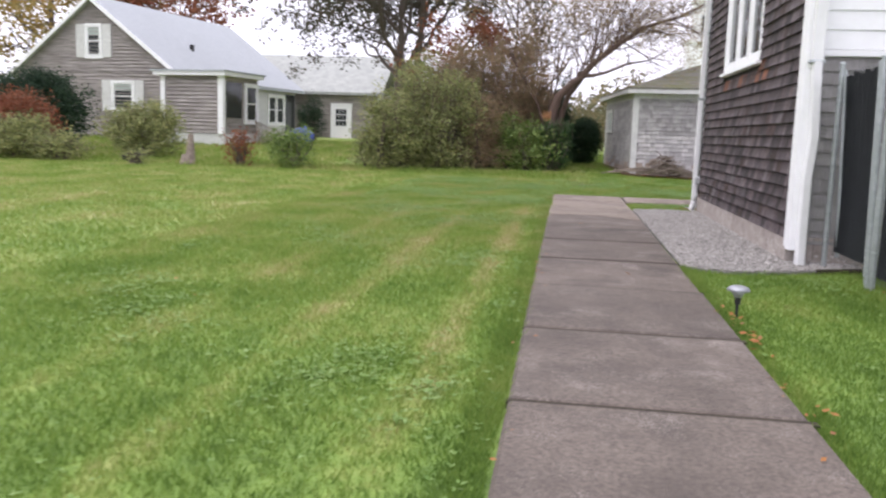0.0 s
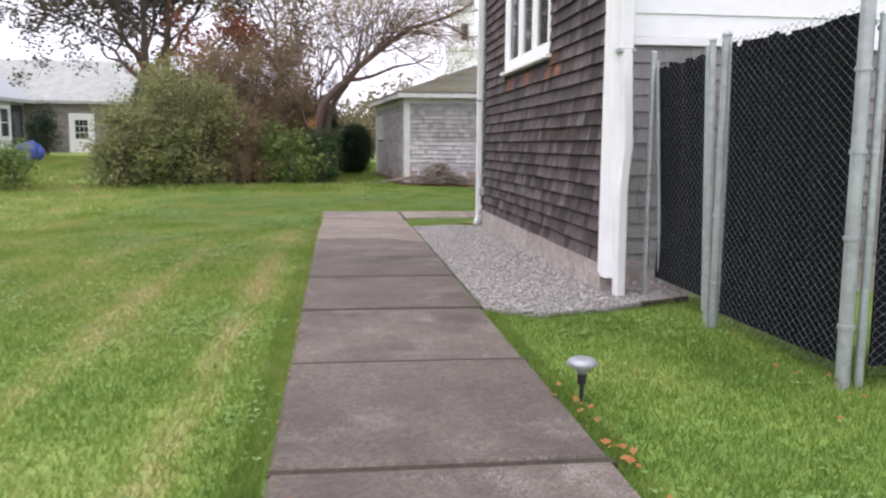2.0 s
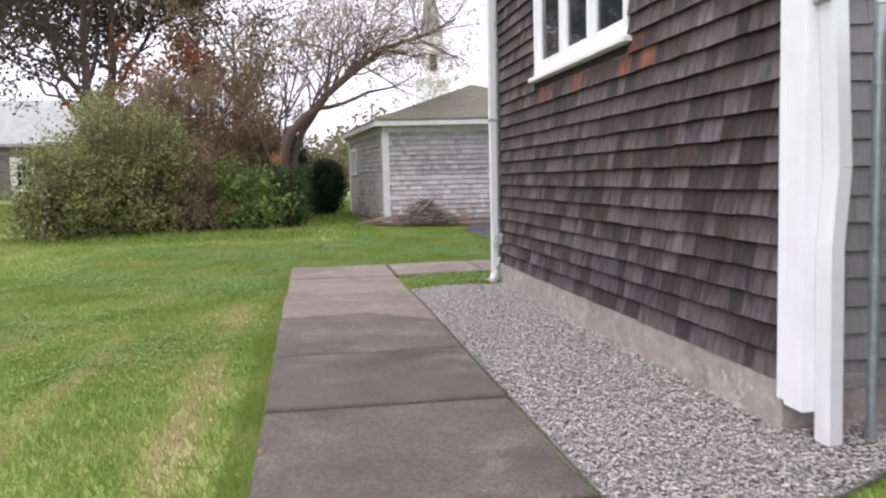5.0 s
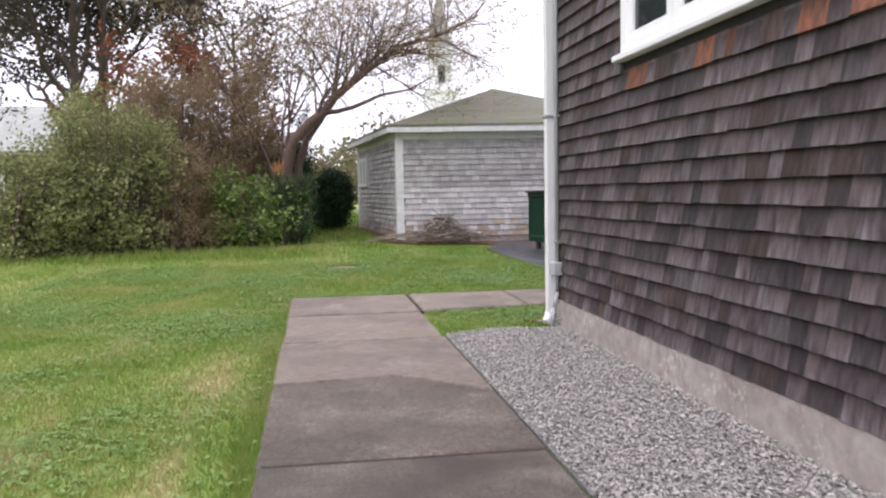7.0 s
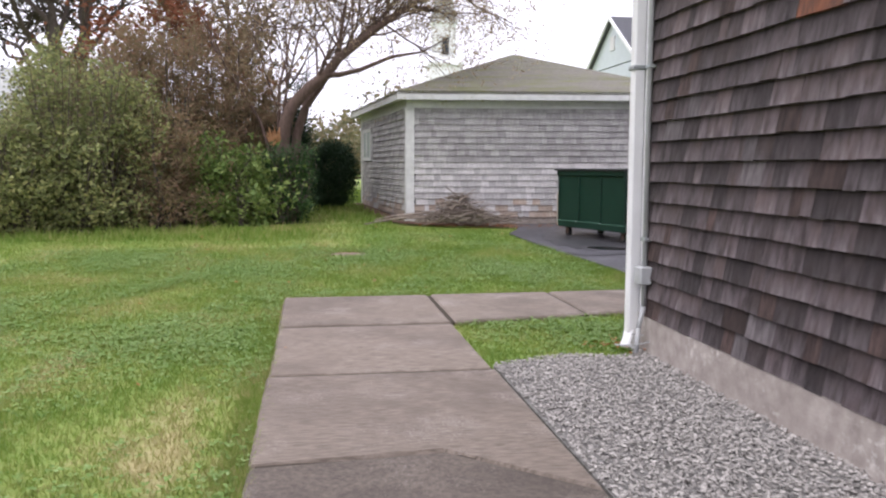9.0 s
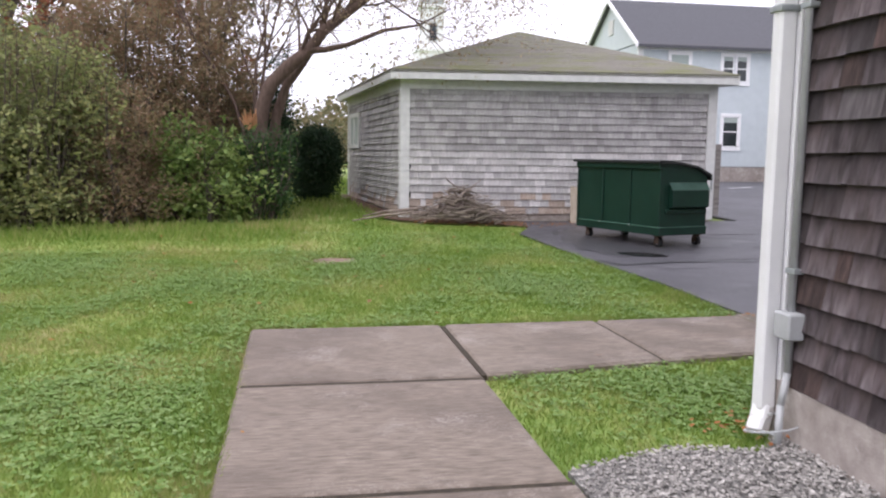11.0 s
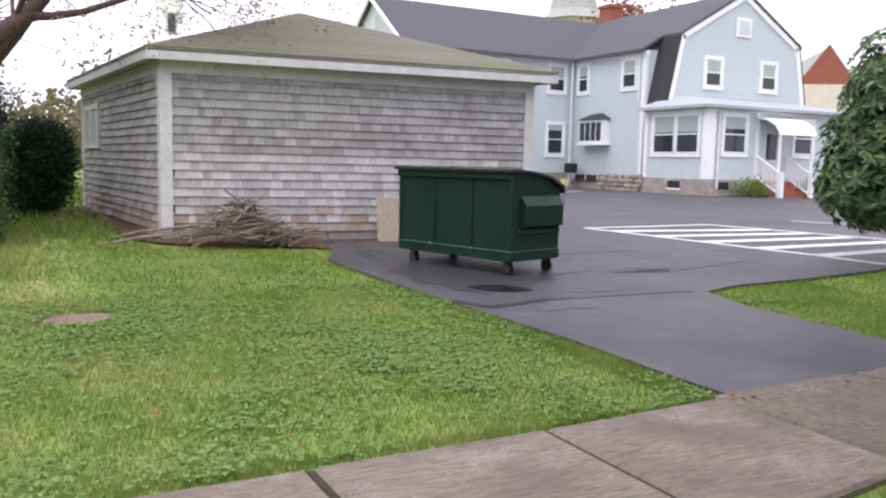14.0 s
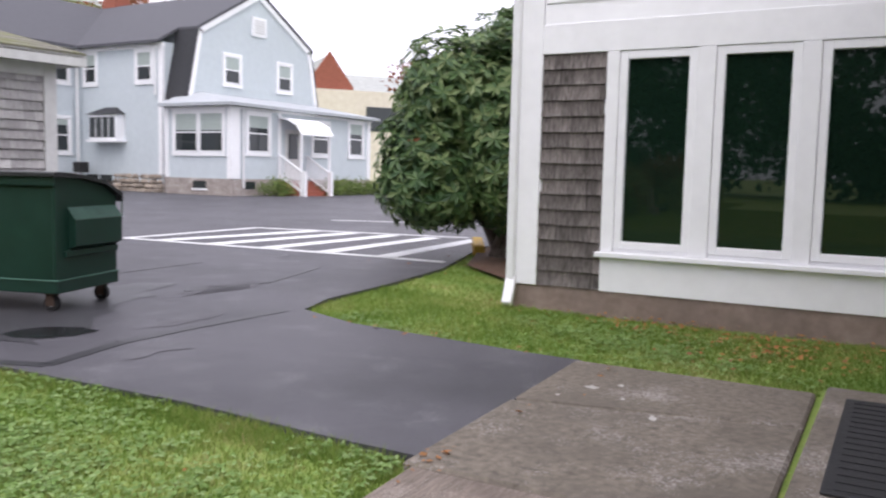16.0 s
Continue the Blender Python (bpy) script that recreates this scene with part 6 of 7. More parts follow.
def shrub(name, label, blobs, leaf, size, per, seed, x, y, twigs=30, hollow=0.5, aspect=2.0, category="shrub", floor=0.0, bark=None, ragged=0.13):
    """A bush of leaf clumps on a fan of thin stems."""
    z = ground_z(x, y) - 0.04
    ob = thing(name, label, category, x, y, z)
    r = random.Random(seed)
    verts, faces = [], []
    for k in range(twigs):
        bx = r.choice(blobs)
        tip = Vector((bx[0] + r.uniform(-0.8, 0.8) * bx[3], bx[1] + r.uniform(-0.8, 0.8) * bx[4], bx[2] + r.uniform(0.2, 1.05) * bx[5]))
        foot = Vector((bx[0] * 0.7 + r.uniform(-0.2, 0.2) * bx[3], bx[1] * 0.8 + r.uniform(-0.2, 0.2) * bx[4], -0.05))
        mid = foot.lerp(tip, 0.5) + Vector((r.gauss(0, 0.1), r.gauss(0, 0.1), 0.15))
        tube(verts, faces, [foot, foot.lerp(mid, 0.6), mid, mid.lerp(tip, 0.6), tip], [0.022, 0.018, 0.013, 0.008, 0.004], 5)
    t = new("branchwork", mesh_of("branchwork", verts, faces, bark or M_BARK, True))
    t.parent = ob
    leaf_cloud("foliage", blobs, per, size, leaf, seed, ob, hollow, aspect, floor=floor, ragged=ragged)
    return ob


# the overgrown hedge at the end of the lawn, bush by bush
HB = random.Random(21)
for i, (x, y, w, h, leaf, lab) in enumerate((
        (-5.35, 19.85, 0.8, 1.6, L_HEDGE, "loose yellow-green shrub in an overgrown hedge"), (-4.75, 20.4, 1.15, 2.4, L_HEDGE, "tangled green shrub in an overgrown hedge"),
        (-3.75, 20.9, 1.35, 2.6, L_HEDGE, "yellow-green twiggy shrub in an overgrown hedge"), (-2.6, 21.4, 1.35, 2.2, L_HEDGEBROWN, "dense dull brown-green shrub in an overgrown hedge"),
        (-1.15, 21.55, 0.95, 1.75, L_GREEN, "fresh green leafy shrub in front of the hedge"), (-0.22, 21.85, 0.55, 1.6, L_EVERGREEN, "deep green shrub at the end of the hedge"),
        (-4.7, 22.4, 1.2, 3.2, L_HEDGE, "tall yellow-green shrub at the back of the hedge"), (-3.9, 22.8, 1.5, 3.5, L_HEDGEBROWN, "tall bronze shrub at the back of the hedge"),
        (-2.7, 23.2, 1.5, 4.4, L_HEDGEBROWN, "tall russet twiggy shrub at the back of the hedge"), (-1.5, 23.7, 1.25, 4.2, L_HEDGEBROWN, "russet shrub behind the leaning tree"),
        (-0.2, 24.2, 0.62, 2.9, L_DARK, "dark ivy-covered shrub beside the leaning tree"))):
    blobs = [(0, 0, h * 0.44, w * 0.9, w * 0.8, h * 0.44), (0.1, -w * 0.35, 0.35, w * 0.9, w * 0.5, 0.4)]
    for k in range(8):
        a = HB.uniform(0, 6.28)
        blobs.append((math.cos(a) * w * 0.6, math.sin(a) * w * 0.55, h * HB.uniform(0.25, 1.0), w * HB.uniform(0.2, 0.5), w * HB.uniform(0.2, 0.5), h * HB.uniform(0.10, 0.24)))
    shrub("hedge_shrub", lab, blobs, leaf, 0.052 if leaf is L_GREEN else 0.030 if leaf in (L_HEDGEBROWN, L_DARK, L_EVERGREEN) else 0.044, 5200 if leaf in (L_DARK, L_EVERGREEN) else 1300 if leaf is L_GREEN else 1700 if y < 22.1 else 1900, 100 + i, x, y, 70, 0.45, ragged=0.13 if leaf in (L_DARK, L_EVERGREEN) else 0.24)

shrub("evergreen_shrub", "clipped dark evergreen shrub like an upright egg", [(0.05, 0, 0.86, 0.56, 0.55, 0.80), (-0.06, 0.0, 0.45, 0.40, 0.40, 0.45), (0.12, 0.0, 1.1, 0.45, 0.45, 0.55)], L_DARK, 0.028, 11000, 60, 0.76, 25.8, 12, 0.72, ragged=0.05)
for i, (x, y, w, h, leaf, lab) in enumerate((
        (-7.6, 18.8, 0.72, 1.1, L_GREEN, "round green garden shrub at the lawn edge"), (-9.17, 18.6, 0.42, 1.0, L_RED, "brownish red twiggy garden shrub"),
        (-11.9, 17.6, 0.45, 0.35, L_HEDGE, "low green garden shrub"), (-13.2, 20.5, 1.2, 1.7, L_HEDGE, "straggly yellow-green bush before the grey house"),
        (-17.2, 19.5, 1.5, 1.9, L_RED, "crimson and green autumn bush"), (-16.2, 18.5, 1.2, 1.2, L_HEDGE, "olive green garden bush"), (-18.5, 22.5, 1.9, 2.6, L_DARK, "dark green conifer bush"),
        (-14.6, 18.2, 0.8, 0.7, L_HEDGE, "low olive garden bush"), (-11.9, 34.2, 0.62, 2.0, L_DARK, "dark pointed evergreen beside the porch"))):
    shrub("garden_shrub", lab, [(0, 0, h * 0.5, w, w, h * 0.5), (w * 0.3, 0, h * 0.75, w * 0.5, w * 0.5, h * 0.3), (-w * 0.4, 0.1, h * 0.6, w * 0.5, w * 0.5, h * 0.3)], leaf, 0.045, 1700, 200 + i, x, y, 24, 0.4)
z = ground_z(-10.9, 18.4)
bm = bmesh.new()
rod(bm, (-10.6, 18.4, z - 0.06), (-10.6, 18.45, z + 0.85), 0.17, 0.07, 9)
rod(bm, (-10.65, 18.35, z - 0.06), (-10.65, 18.35, z + 0.25), 0.26, 0.16, 9)
tagged(part("tree_stump", bm, M_STICK), "grey weathered tree stump in the rough grass", "stump")
tagged(boxes("plant_pot", [(-12.75, -12.45, 18.4, 18.7, z - 0.12, z + 0.16)], M_RUBBER, bevel=0.04), "small black plant pot on the grass", "pot")
bm = bmesh.new()
bmesh.ops.create_icosphere(bm, subdivisions=3, radius=0.5, matrix=Matrix.Translation((-10.9, 29.4, 0.78)) @ Matrix.Diagonal((1.1, 0.8, 0.8, 1)))
for v in bm.verts:
    v.co += Vector((1, 1, 1)) * 0.16 * noise.noise(v.co * 4.0)
tagged(part("tarpaulin_heap", bm, M_BLUETARP), "crumpled blue tarpaulin over a heap by the porch", "tarpaulin")
bm = bmesh.new()
for k in range(12):
    rod(bm, (-12.6 + k * 0.08, 29.2, 0.45), (-12.9 + k * 0.1, 29.5 + 0.05 * k, 1.45 - 0.05 * k), 0.03)
tagged(part("brush_heap", bm, M_STICK), "heap of garden odds and ends by the porch", "heap")

# big oaks behind the hedge
tree("oak_tree", "large oak with sparse bronze autumn leaves and a forked trunk", -6.9, 30.0, 0.25, 11.0, 0.26, L_OAK, 0.085, 7, 4, (0.02, 0.01), 46, first=0.30, spread=0.42)
tree("oak_tree", "slender oak with dark bronze leaves", -6.3, 31.0, 0.25, 11.0, 0.22, L_OAK, 0.085, 9, 4, (0.03, 0), 40, first=0.3, spread=0.5)
tree("maple_tree", "maple with red and brown autumn leaves", -3.6, 27.5, 0.25, 5.0, 0.14, L_RED, 0.07, 12, 3, (0, 0), 34, first=0.35, spread=0.6)
tree("maple_tree", "thin maple with tan autumn leaves", -2.0, 29.5, 0.25, 8.5, 0.15, L_PALE, 0.07, 14, 4, (0, 0), 9, first=0.3)
tree("maple_tree", "golden autumn tree behind the grey house", -33, 46, 0.6, 12, 0.3, L_GOLD, 0.17, 15, 3, (0, 0), 40, first=0.3)
tree("maple_tree", "red autumn tree behind the grey house roof", -28.4, 50, 0.6, 11.5, 0.3, L_RED, 0.17, 16, 3, (0, 0), 40, first=0.4)
tree("maple_tree", "orange autumn tree behind the blue house", 47, 62, 0, 13.5, 0.3, L_RED, 0.2, 17, 3, (0, 0), 40, first=0.4)
tree("maple_tree", "orange autumn tree beyond the wing", 42.2, 33.0, 0.15, 7.6, 0.16, L_RED, 0.12, 18, 3, (0, 0), 34, first=0.4)
tree("oak_tree", "tall distant oak with thin hazy leaves", 33, 85, 0, 13, 0.3, L_FAR, 0.22, 19, 3, (0, 0), 40, first=0.3)

# the leaning tree: a bowed, broken-off trunk with many drooping bare branches
TX, TY = -0.35, 22.4
TZ = ground_z(TX, TY)
lt = thing("leaning_tree", "leaning half-bare tree with a bowed reddish trunk", "tree", TX, TY, TZ)
r = random.Random(31)
verts, faces, tips = [], [], []
stem = [Vector((x - TX, y, z - TZ)) for x, y, z in ((-0.36, 0.0, 0.0), (-0.34, 0.0, 0.9), (-0.29, 0.0, 1.65), (-0.21, 0.0, 2.15), (-0.06, 0.0, 2.5), (0.28, 0.0, 2.85), (0.62, 0.0, 3.12),
                                                     (0.87, 0.0, 3.46), (1.33, 0.05, 3.84), (1.86, 0.1, 4.25), (2.49, 0.1, 4.66), (3.4, 0.15, 4.95), (4.3, 0.2, 5.4))]
tube(verts, faces, stem, [0.165, 0.15, 0.14, 0.13, 0.125, 0.118, 0.11, 0.10, 0.088, 0.074, 0.058, 0.04, 0.02], 12)
# a darker second stem close behind, and a long low limb reaching out
tube(verts, faces, [Vector((x - TX, 0.28, z - TZ)) for x, z in ((-0.2, 0.0), (-0.08, 1.3), (0.02, 1.95), (0.2, 2.5), (0.5, 2.9), (0.8, 3.35), (0.95, 4.1), (1.1, 5.0))], [0.11, 0.10, 0.095, 0.085, 0.07, 0.05, 0.04, 0.025], 10)
tube(verts, faces, [Vector((x - TX, -0.05, z - TZ)) for x, z in ((0.6, 3.1), (0.9, 3.12), (1.3, 3.22), (1.95, 3.5), (2.6, 3.62), (3.2, 3.95))], [0.07, 0.055, 0.045, 0.035, 0.022, 0.010], 8)
for k in range(34):
    i = r.choice((5, 6, 7, 7, 8, 8, 9, 9, 10, 10, 11))
    p = stem[i].lerp(stem[i + 1], r.random())
    d = Vector((r.uniform(-0.35, 0.7), r.uniform(-0.5, 0.5), r.uniform(0.5, 1.1))).normalized()
    grow(verts, faces, tips, r, p, d, r.uniform(1.2, 2.3), 0.040 * (1 - i / 20), 2, 0.17, -0.01, 5)
for k in range(10):
    i = r.choice((8, 9, 10, 11))
    p = stem[i].lerp(stem[i + 1], r.random())
    d = Vector((r.uniform(0.3, 0.9), r.uniform(-0.5, 0.5), r.uniform(-0.15, 0.35))).normalized()
    grow(verts, faces, tips, r, p, d, r.uniform(0.9, 1.6), 0.026, 2, 0.14, -0.05, 5)
for k in range(5):
    d = Vector((-0.22 + 0.13 * k, 0.1, 1)).normalized()
    grow(verts, faces, tips, r, stem[1] + Vector((-0.05, 0.35, 0)), d, 3.4, 0.040, 2, 0.09, 0.02, 6)
t = new("trunk", mesh_of("trunk", verts, faces, M_BARKRED, True))
t.parent = lt
for p in list(tips):
    if r.random() < 0.5:
        q = p + Vector((r.gauss(0, 0.15), r.gauss(0, 0.15), -r.uniform(0.3, 0.8)))
        tips.append(q)
leaf_cloud("crown", [(p.x, p.y, p.z, 0.34, 0.34, 0.4) for p in tips], 120, 0.030, L_PALE, 33, lt, 0.0, 2.4, droop=0.5)
bm = bmesh.new()
for k in range(9):
    rod(bm, (-0.02 + 0.015 * k - 0.1, -0.10, 1.50 + 0.01 * k), (-0.26 + 0.035 * k, -0.20 - 0.01 * k, 1.72 + 0.07 * (k % 3)), 0.04, 0.008, 5)
part("broken_stub", bm, M_CUT, lt, "pale orange splintered wood")

# rhododendron in its mulch bed at the wing corner
flat("mulch_bed", [(9.4, 15.0), (10.6, 16.35), (12.2, 17.0), (13.1, 17.25), (16, 17.25), (16, 14.75), (9.0, 14.75)], M_SOIL, 0.012, "dark bark mulch bed under the rhododendron", "mulch", "structure")
rb = thing("rhododendron", "large rhododendron with glossy green leaf rosettes", "shrub", 11.85, 16.45, 0.04)
blobs = [(0.1, -0.1, 2.0, 1.3, 1.3, 1.5), (0.5, -0.3, 3.0, 0.9, 0.9, 0.75), (-0.7, 0.7, 1.5, 0.85, 0.8, 0.9), (0.2, 1.0, 1.7, 0.8, 0.8, 0.8), (-0.6, -0.6, 1.5, 0.8, 0.7, 0.9), (0.9, 0.6, 2.4, 0.8, 0.8, 0.7), (0.1, -0.2, 1.0, 1.0, 1.0, 0.6), (-0.75, 0.45, 2.3, 0.8, 0.8, 0.9), (-0.85, 0.65, 1.15, 0.8, 0.8, 0.7)]
verts, faces, rs = [], [], random.Random(40)
for k in range(9):
    bx = rs.choice(blobs)
    tip = Vector((bx[0], bx[1], bx[2]))
    foot = Vector((rs.uniform(-0.15, 0.15), rs.uniform(-0.15, 0.15), -0.05))
    tube(verts, faces, [foot, foot.lerp(tip, 0.4) + Vector((rs.gauss(0, 0.1), rs.gauss(0, 0.1), 0.1)), foot.lerp(tip, 0.75), tip], [0.07, 0.05, 0.035, 0.015], 6)
t = new("branchwork", mesh_of("branchwork", verts, faces, M_BARK, True))
t.parent = rb


def rosettes(name, blobs, per_m2, material, seed, parent, length=0.15):
    """Whorls of long leaves facing outwards from the crown's skin."""
    g = np.random.default_rng(seed)
    V = []
    for cx, cy, cz, rx, ry, rz in blobs:
        n = int(per_m2 * 12.57 * ((rx * ry + ry * rz + rx * rz) / 3))
        d = g.normal(size=(n, 3))
        d /= np.linalg.norm(d, axis=1)[:, None]
        c = d * np.array([rx, ry, rz]) * (0.66 + 0.44 * g.random((n, 1))) + np.array([cx, cy, cz])
        keep = c[:, 2] > 0.45
        d, c = d[keep], c[keep]
        n = len(c)
        d = d + np.array([0, 0, 0.35])
        d /= np.linalg.norm(d, axis=1)[:, None]
        e1 = np.cross(d, np.array([0.3, 0.2, 1.0]))
        e1 /= np.linalg.norm(e1, axis=1)[:, None]
        e2 = np.cross(d, e1)
        for k in range(8):
            a = 2 * math.pi * k / 8 + g.random((n, 1)) * 0.6
            w = e1 * np.cos(a) + e2 * np.sin(a)
            s = length * (0.75 + 0.5 * g.random((n, 1)))
            tip = c + w * s + d * s * (0.25 - 0.6 * g.random((n, 1)))
            side = np.cross(w, d) * s * 0.19
            mid = (c + tip) / 2 + d * s * 0.08
            V.append(np.stack([c, mid + side, tip, mid - side], 1))
    v = np.concatenate(V).reshape(-1, 3)
    ob = new(name, mesh_of(name, v, np.arange(len(v)).reshape(-1, 4), material))
    ob.parent = parent
    return ob


rosettes("foliage", blobs, 58, L_RHODO, 41, rb, 0.17)
leaf_cloud("turned_leaves", blobs, 5, 0.05, L_RED, 42, rb, 0.75, 2.2, floor=0.5)
for i, x in enumerate((25.6, 29.9, 31.0, 32.2, 33.3)):
    ob = shrub("foundation_shrub", "low clipped green shrub along the porch", [(0, 0, 0.3, 0.75, 0.45, 0.32)], L_GREEN, 0.05, 2600, 300 + i, 26.6 if i == 0 else x, 33.1 if i else 33.4, 6, 0.5)

# far woods behind everything
g = random.Random(50)
blobs = []
for k in range(110):
    x = -120 + k * 2.4
    if 40 < x < 64:
        continue
    for j in range(3):
        blobs.append((x + g.uniform(-2, 2), 112 + g.uniform(-8, 12), g.uniform(1.0, 5.5), g.uniform(2, 4), 2.5, g.uniform(1.8, 3.6)))
tagged(leaf_cloud("far_woods", blobs, 3.2, 0.33, L_FAR, 51, None, 0.3, 1.4), "hazy line of distant autumn trees", "woods", kind="stuff")
blobs = [(-2 + 1.1 * k, 40 + g.uniform(-3, 3), g.uniform(0.8, 3.6), g.uniform(0.9, 1.6), 1.4, g.uniform(0.8, 1.7)) for k in range(14)]
tagged(leaf_cloud("thicket", blobs, 60, 0.10, L_FAR, 52, None, 0.2, 1.6), "pale autumn thicket behind the garage", "thicket", kind="stuff")
blobs = [(-46 + 1.2 * k, 58 + g.uniform(-4, 4), g.uniform(1.5, 4.0), g.uniform(1.5, 2.4), 1.6, g.uniform(1.5, 2.6)) for k in range(36)]
tagged(leaf_cloud("thicket", blobs, 16, 0.17, L_FAR, 53, None, 0.2, 1.5), "autumn trees behind the grey house", "thicket", kind="stuff")

# Unseen tree band, added so the wing's glass mirrors dark foliage, not sky.
blobs = [(-46 + g.uniform(-4, 6), -42 + 2.6 * k, g.uniform(1.5, 11.0), g.uniform(2, 3.2), g.uniform(2, 3), g.uniform(2, 3.6)) for k in range(32) for j in range(5)]
tagged(leaf_cloud("far_woods", blobs, 6, 0.26, L_DARK, 54, None, 0.3, 1.4), "unseen dark trees added to darken the window reflections", "woods", kind="stuff")


# ---- brush pile ----
bp = thing("brush_pile", "pile of dry cut sticks and branches on bare soil", "brush pile")
r = random.Random(61)
verts, faces = [], []
for k in range(430):
    cx, cy = r.gauss(3.2, 0.38), r.gauss(20.95, 0.2)
    ang = r.gauss(0.1, 0.7)
    ln = r.uniform(0.25, 0.75)
    z0 = ground_z(cx, cy) + r.random() * 0.62 * max(0.08, 1.0 - abs(cx - 3.15) * 1.5 - abs(cy - 20.95)) + 0.01
    d = Vector((math.cos(ang), math.sin(ang) * 0.7, r.gauss(0.05, 0.28))).normalized()
    c = Vector((cx, cy, z0 + 0.08))
    a, b = c - d * ln / 2, c + d * ln / 2
    a.z, b.z = max(a.z, ground_z(a.x, a.y) + 0.01), max(b.z, ground_z(b.x, b.y) + 0.01)
    m = (a + b) / 2 + Vector((r.gauss(0, 0.03), r.gauss(0, 0.03), r.gauss(0, 0.03)))
    w = r.uniform(0.004, 0.013)
    tube(verts, faces, [a, m, b], [w, w * 0.8, w * 0.4], 5)
t = new("brushwood", mesh_of("brushwood", verts, faces, M_STICK, True))
t.parent = bp
t["kind"] = "stuff"
for a, b in (((1.28, 20.85), (2.95, 21.05)), ((1.6, 21.3), (3.1, 20.95)), ((1.5, 21.6), (2.6, 21.5))):
    za, zb = ground_z(*a) + 0.02, ground_z(*b) + 0.2
    verts, faces = [], []
    A, B = Vector((*a, za)), Vector((*b, zb))
    tube(verts, faces, [A, A.lerp(B, 0.33) + Vector((0, 0.05, 0.03)), A.lerp(B, 0.66) + Vector((0, -0.04, 0.02)), B], [0.012, 0.02, 0.024, 0.026], 7)
    o = new("branch", mesh_of("branch", verts, faces, M_STICK, True))
    o.parent = bp
bm = bmesh.new()
f = bm.faces.new([bm.verts.new((x, y, ground_z(x, y) - 0.015)) for x, y in ((1.75, 22.0), (2.1, 21.35), (2.7, 20.95), (3.6, 20.75), (4.2, 20.45), (5.4, 20.9), (5.9, 21.4), (4.5, 21.55), (2.3, 21.85), (1.75, 28), (1.4, 28))])
structure(part("soil_bed", bm, M_SOIL), "strip of bare reddish soil along the garage", "soil")
bm = bmesh.new()
bmesh.ops.create_circle(bm, cap_ends=True, segments=14, radius=0.3, matrix=Matrix.Translation((0.78, 16.6, ground_z(0.78, 16.6) - 0.03)) @ Matrix.Diagonal((1.1, 0.9, 1, 1)))
structure(part("bare_patch", bm, M_BARE), "bare dry patch of earth in the lawn", "soil")


# ---- grass, clover, gravel and fallen leaves ----
PAVED = [[(0.03, -9), (1.39, -9), (1.42, 13.0), (0.0, 13.0)], [(1.4, 11.55), (3.84, 11.92), (3.84, 13.12), (1.4, 13.0)], DRIVE, GRAVEL,
         [(3.84, 11.4), (6.29, 11.4), (6.29, 13.2), (3.84, 13.15)], [(3.86, 10.5), (6.5, 10.5), (6.5, 11.62), (3.86, 11.62)],
         [(2.5, 4.3), (9.5, 4.3), (9.5, 10.46), (2.5, 10.46)], [(8.25, 10), (16, 10), (16, 14.7), (8.25, 14.7)],
         [(1.95, 20.95), (4.3, 20.35), (8.2, 21.0), (8.2, 28), (1.4, 28.5)], [(9.0, 14.7), (10.6, 16.3), (13.2, 17.4), (16, 17.4), (16, 14.7)],
         [(0.50, 16.6), (0.62, 16.42), (0.85, 16.38), (1.06, 16.55), (1.0, 16.76), (0.72, 16.82)]]


def scatter(poly_box, density, g):
    x0, x1, y0, y1 = poly_box
    n = int((x1 - x0) * (y1 - y0) * density)
    x, y = g.uniform(x0, x1, n), g.uniform(y0, y1, n)
    ok = np.ones(n, bool)
    for p in PAVED[0 if density < 5000 else 2:]:
        ok &= ~inside(p, x, y)
    return x[ok], y[ok]


def blades(name, areas, density, height, width, seed, label):
    g = np.random.default_rng(seed)
    xs, ys = zip(*[scatter(a, density, g) for a in areas])
    x, y = np.concatenate(xs), np.concatenate(ys)
    n = len(x)
    z = ground_heights(x, y) - 0.05
    patch = 1.0 + 0.18 * np.sin(x * 3.1 + 1.3 * np.sin(y * 1.7)) * np.sin(y * 2.3 + x)
    h = height * (0.55 + 0.75 * g.random(n)) * np.clip(patch, 0.6, 1.3)
    a = g.uniform(0, 2 * math.pi, n)
    b = g.uniform(0, 2 * math.pi, n)
    lean = h * g.uniform(0.15, 0.95, n)
    w = width * (0.7 + 0.6 * g.random(n))
    dx, dy = np.cos(a) * w / 2, np.sin(a) * w / 2
    p0 = np.stack([x - dx, y - dy, z], 1)
    p1 = np.stack([x + dx, y + dy, z], 1)
    p2 = np.stack([x + np.cos(b) * lean, y + np.sin(b) * lean, z + h], 1)
    v = np.stack([p0, p1, p2], 1).reshape(-1, 3)
    ob = new(name, mesh_of(name, v, np.arange(3 * n).reshape(n, 3), M_BLADE))
    tagged(ob, label, "grass", kind="stuff")


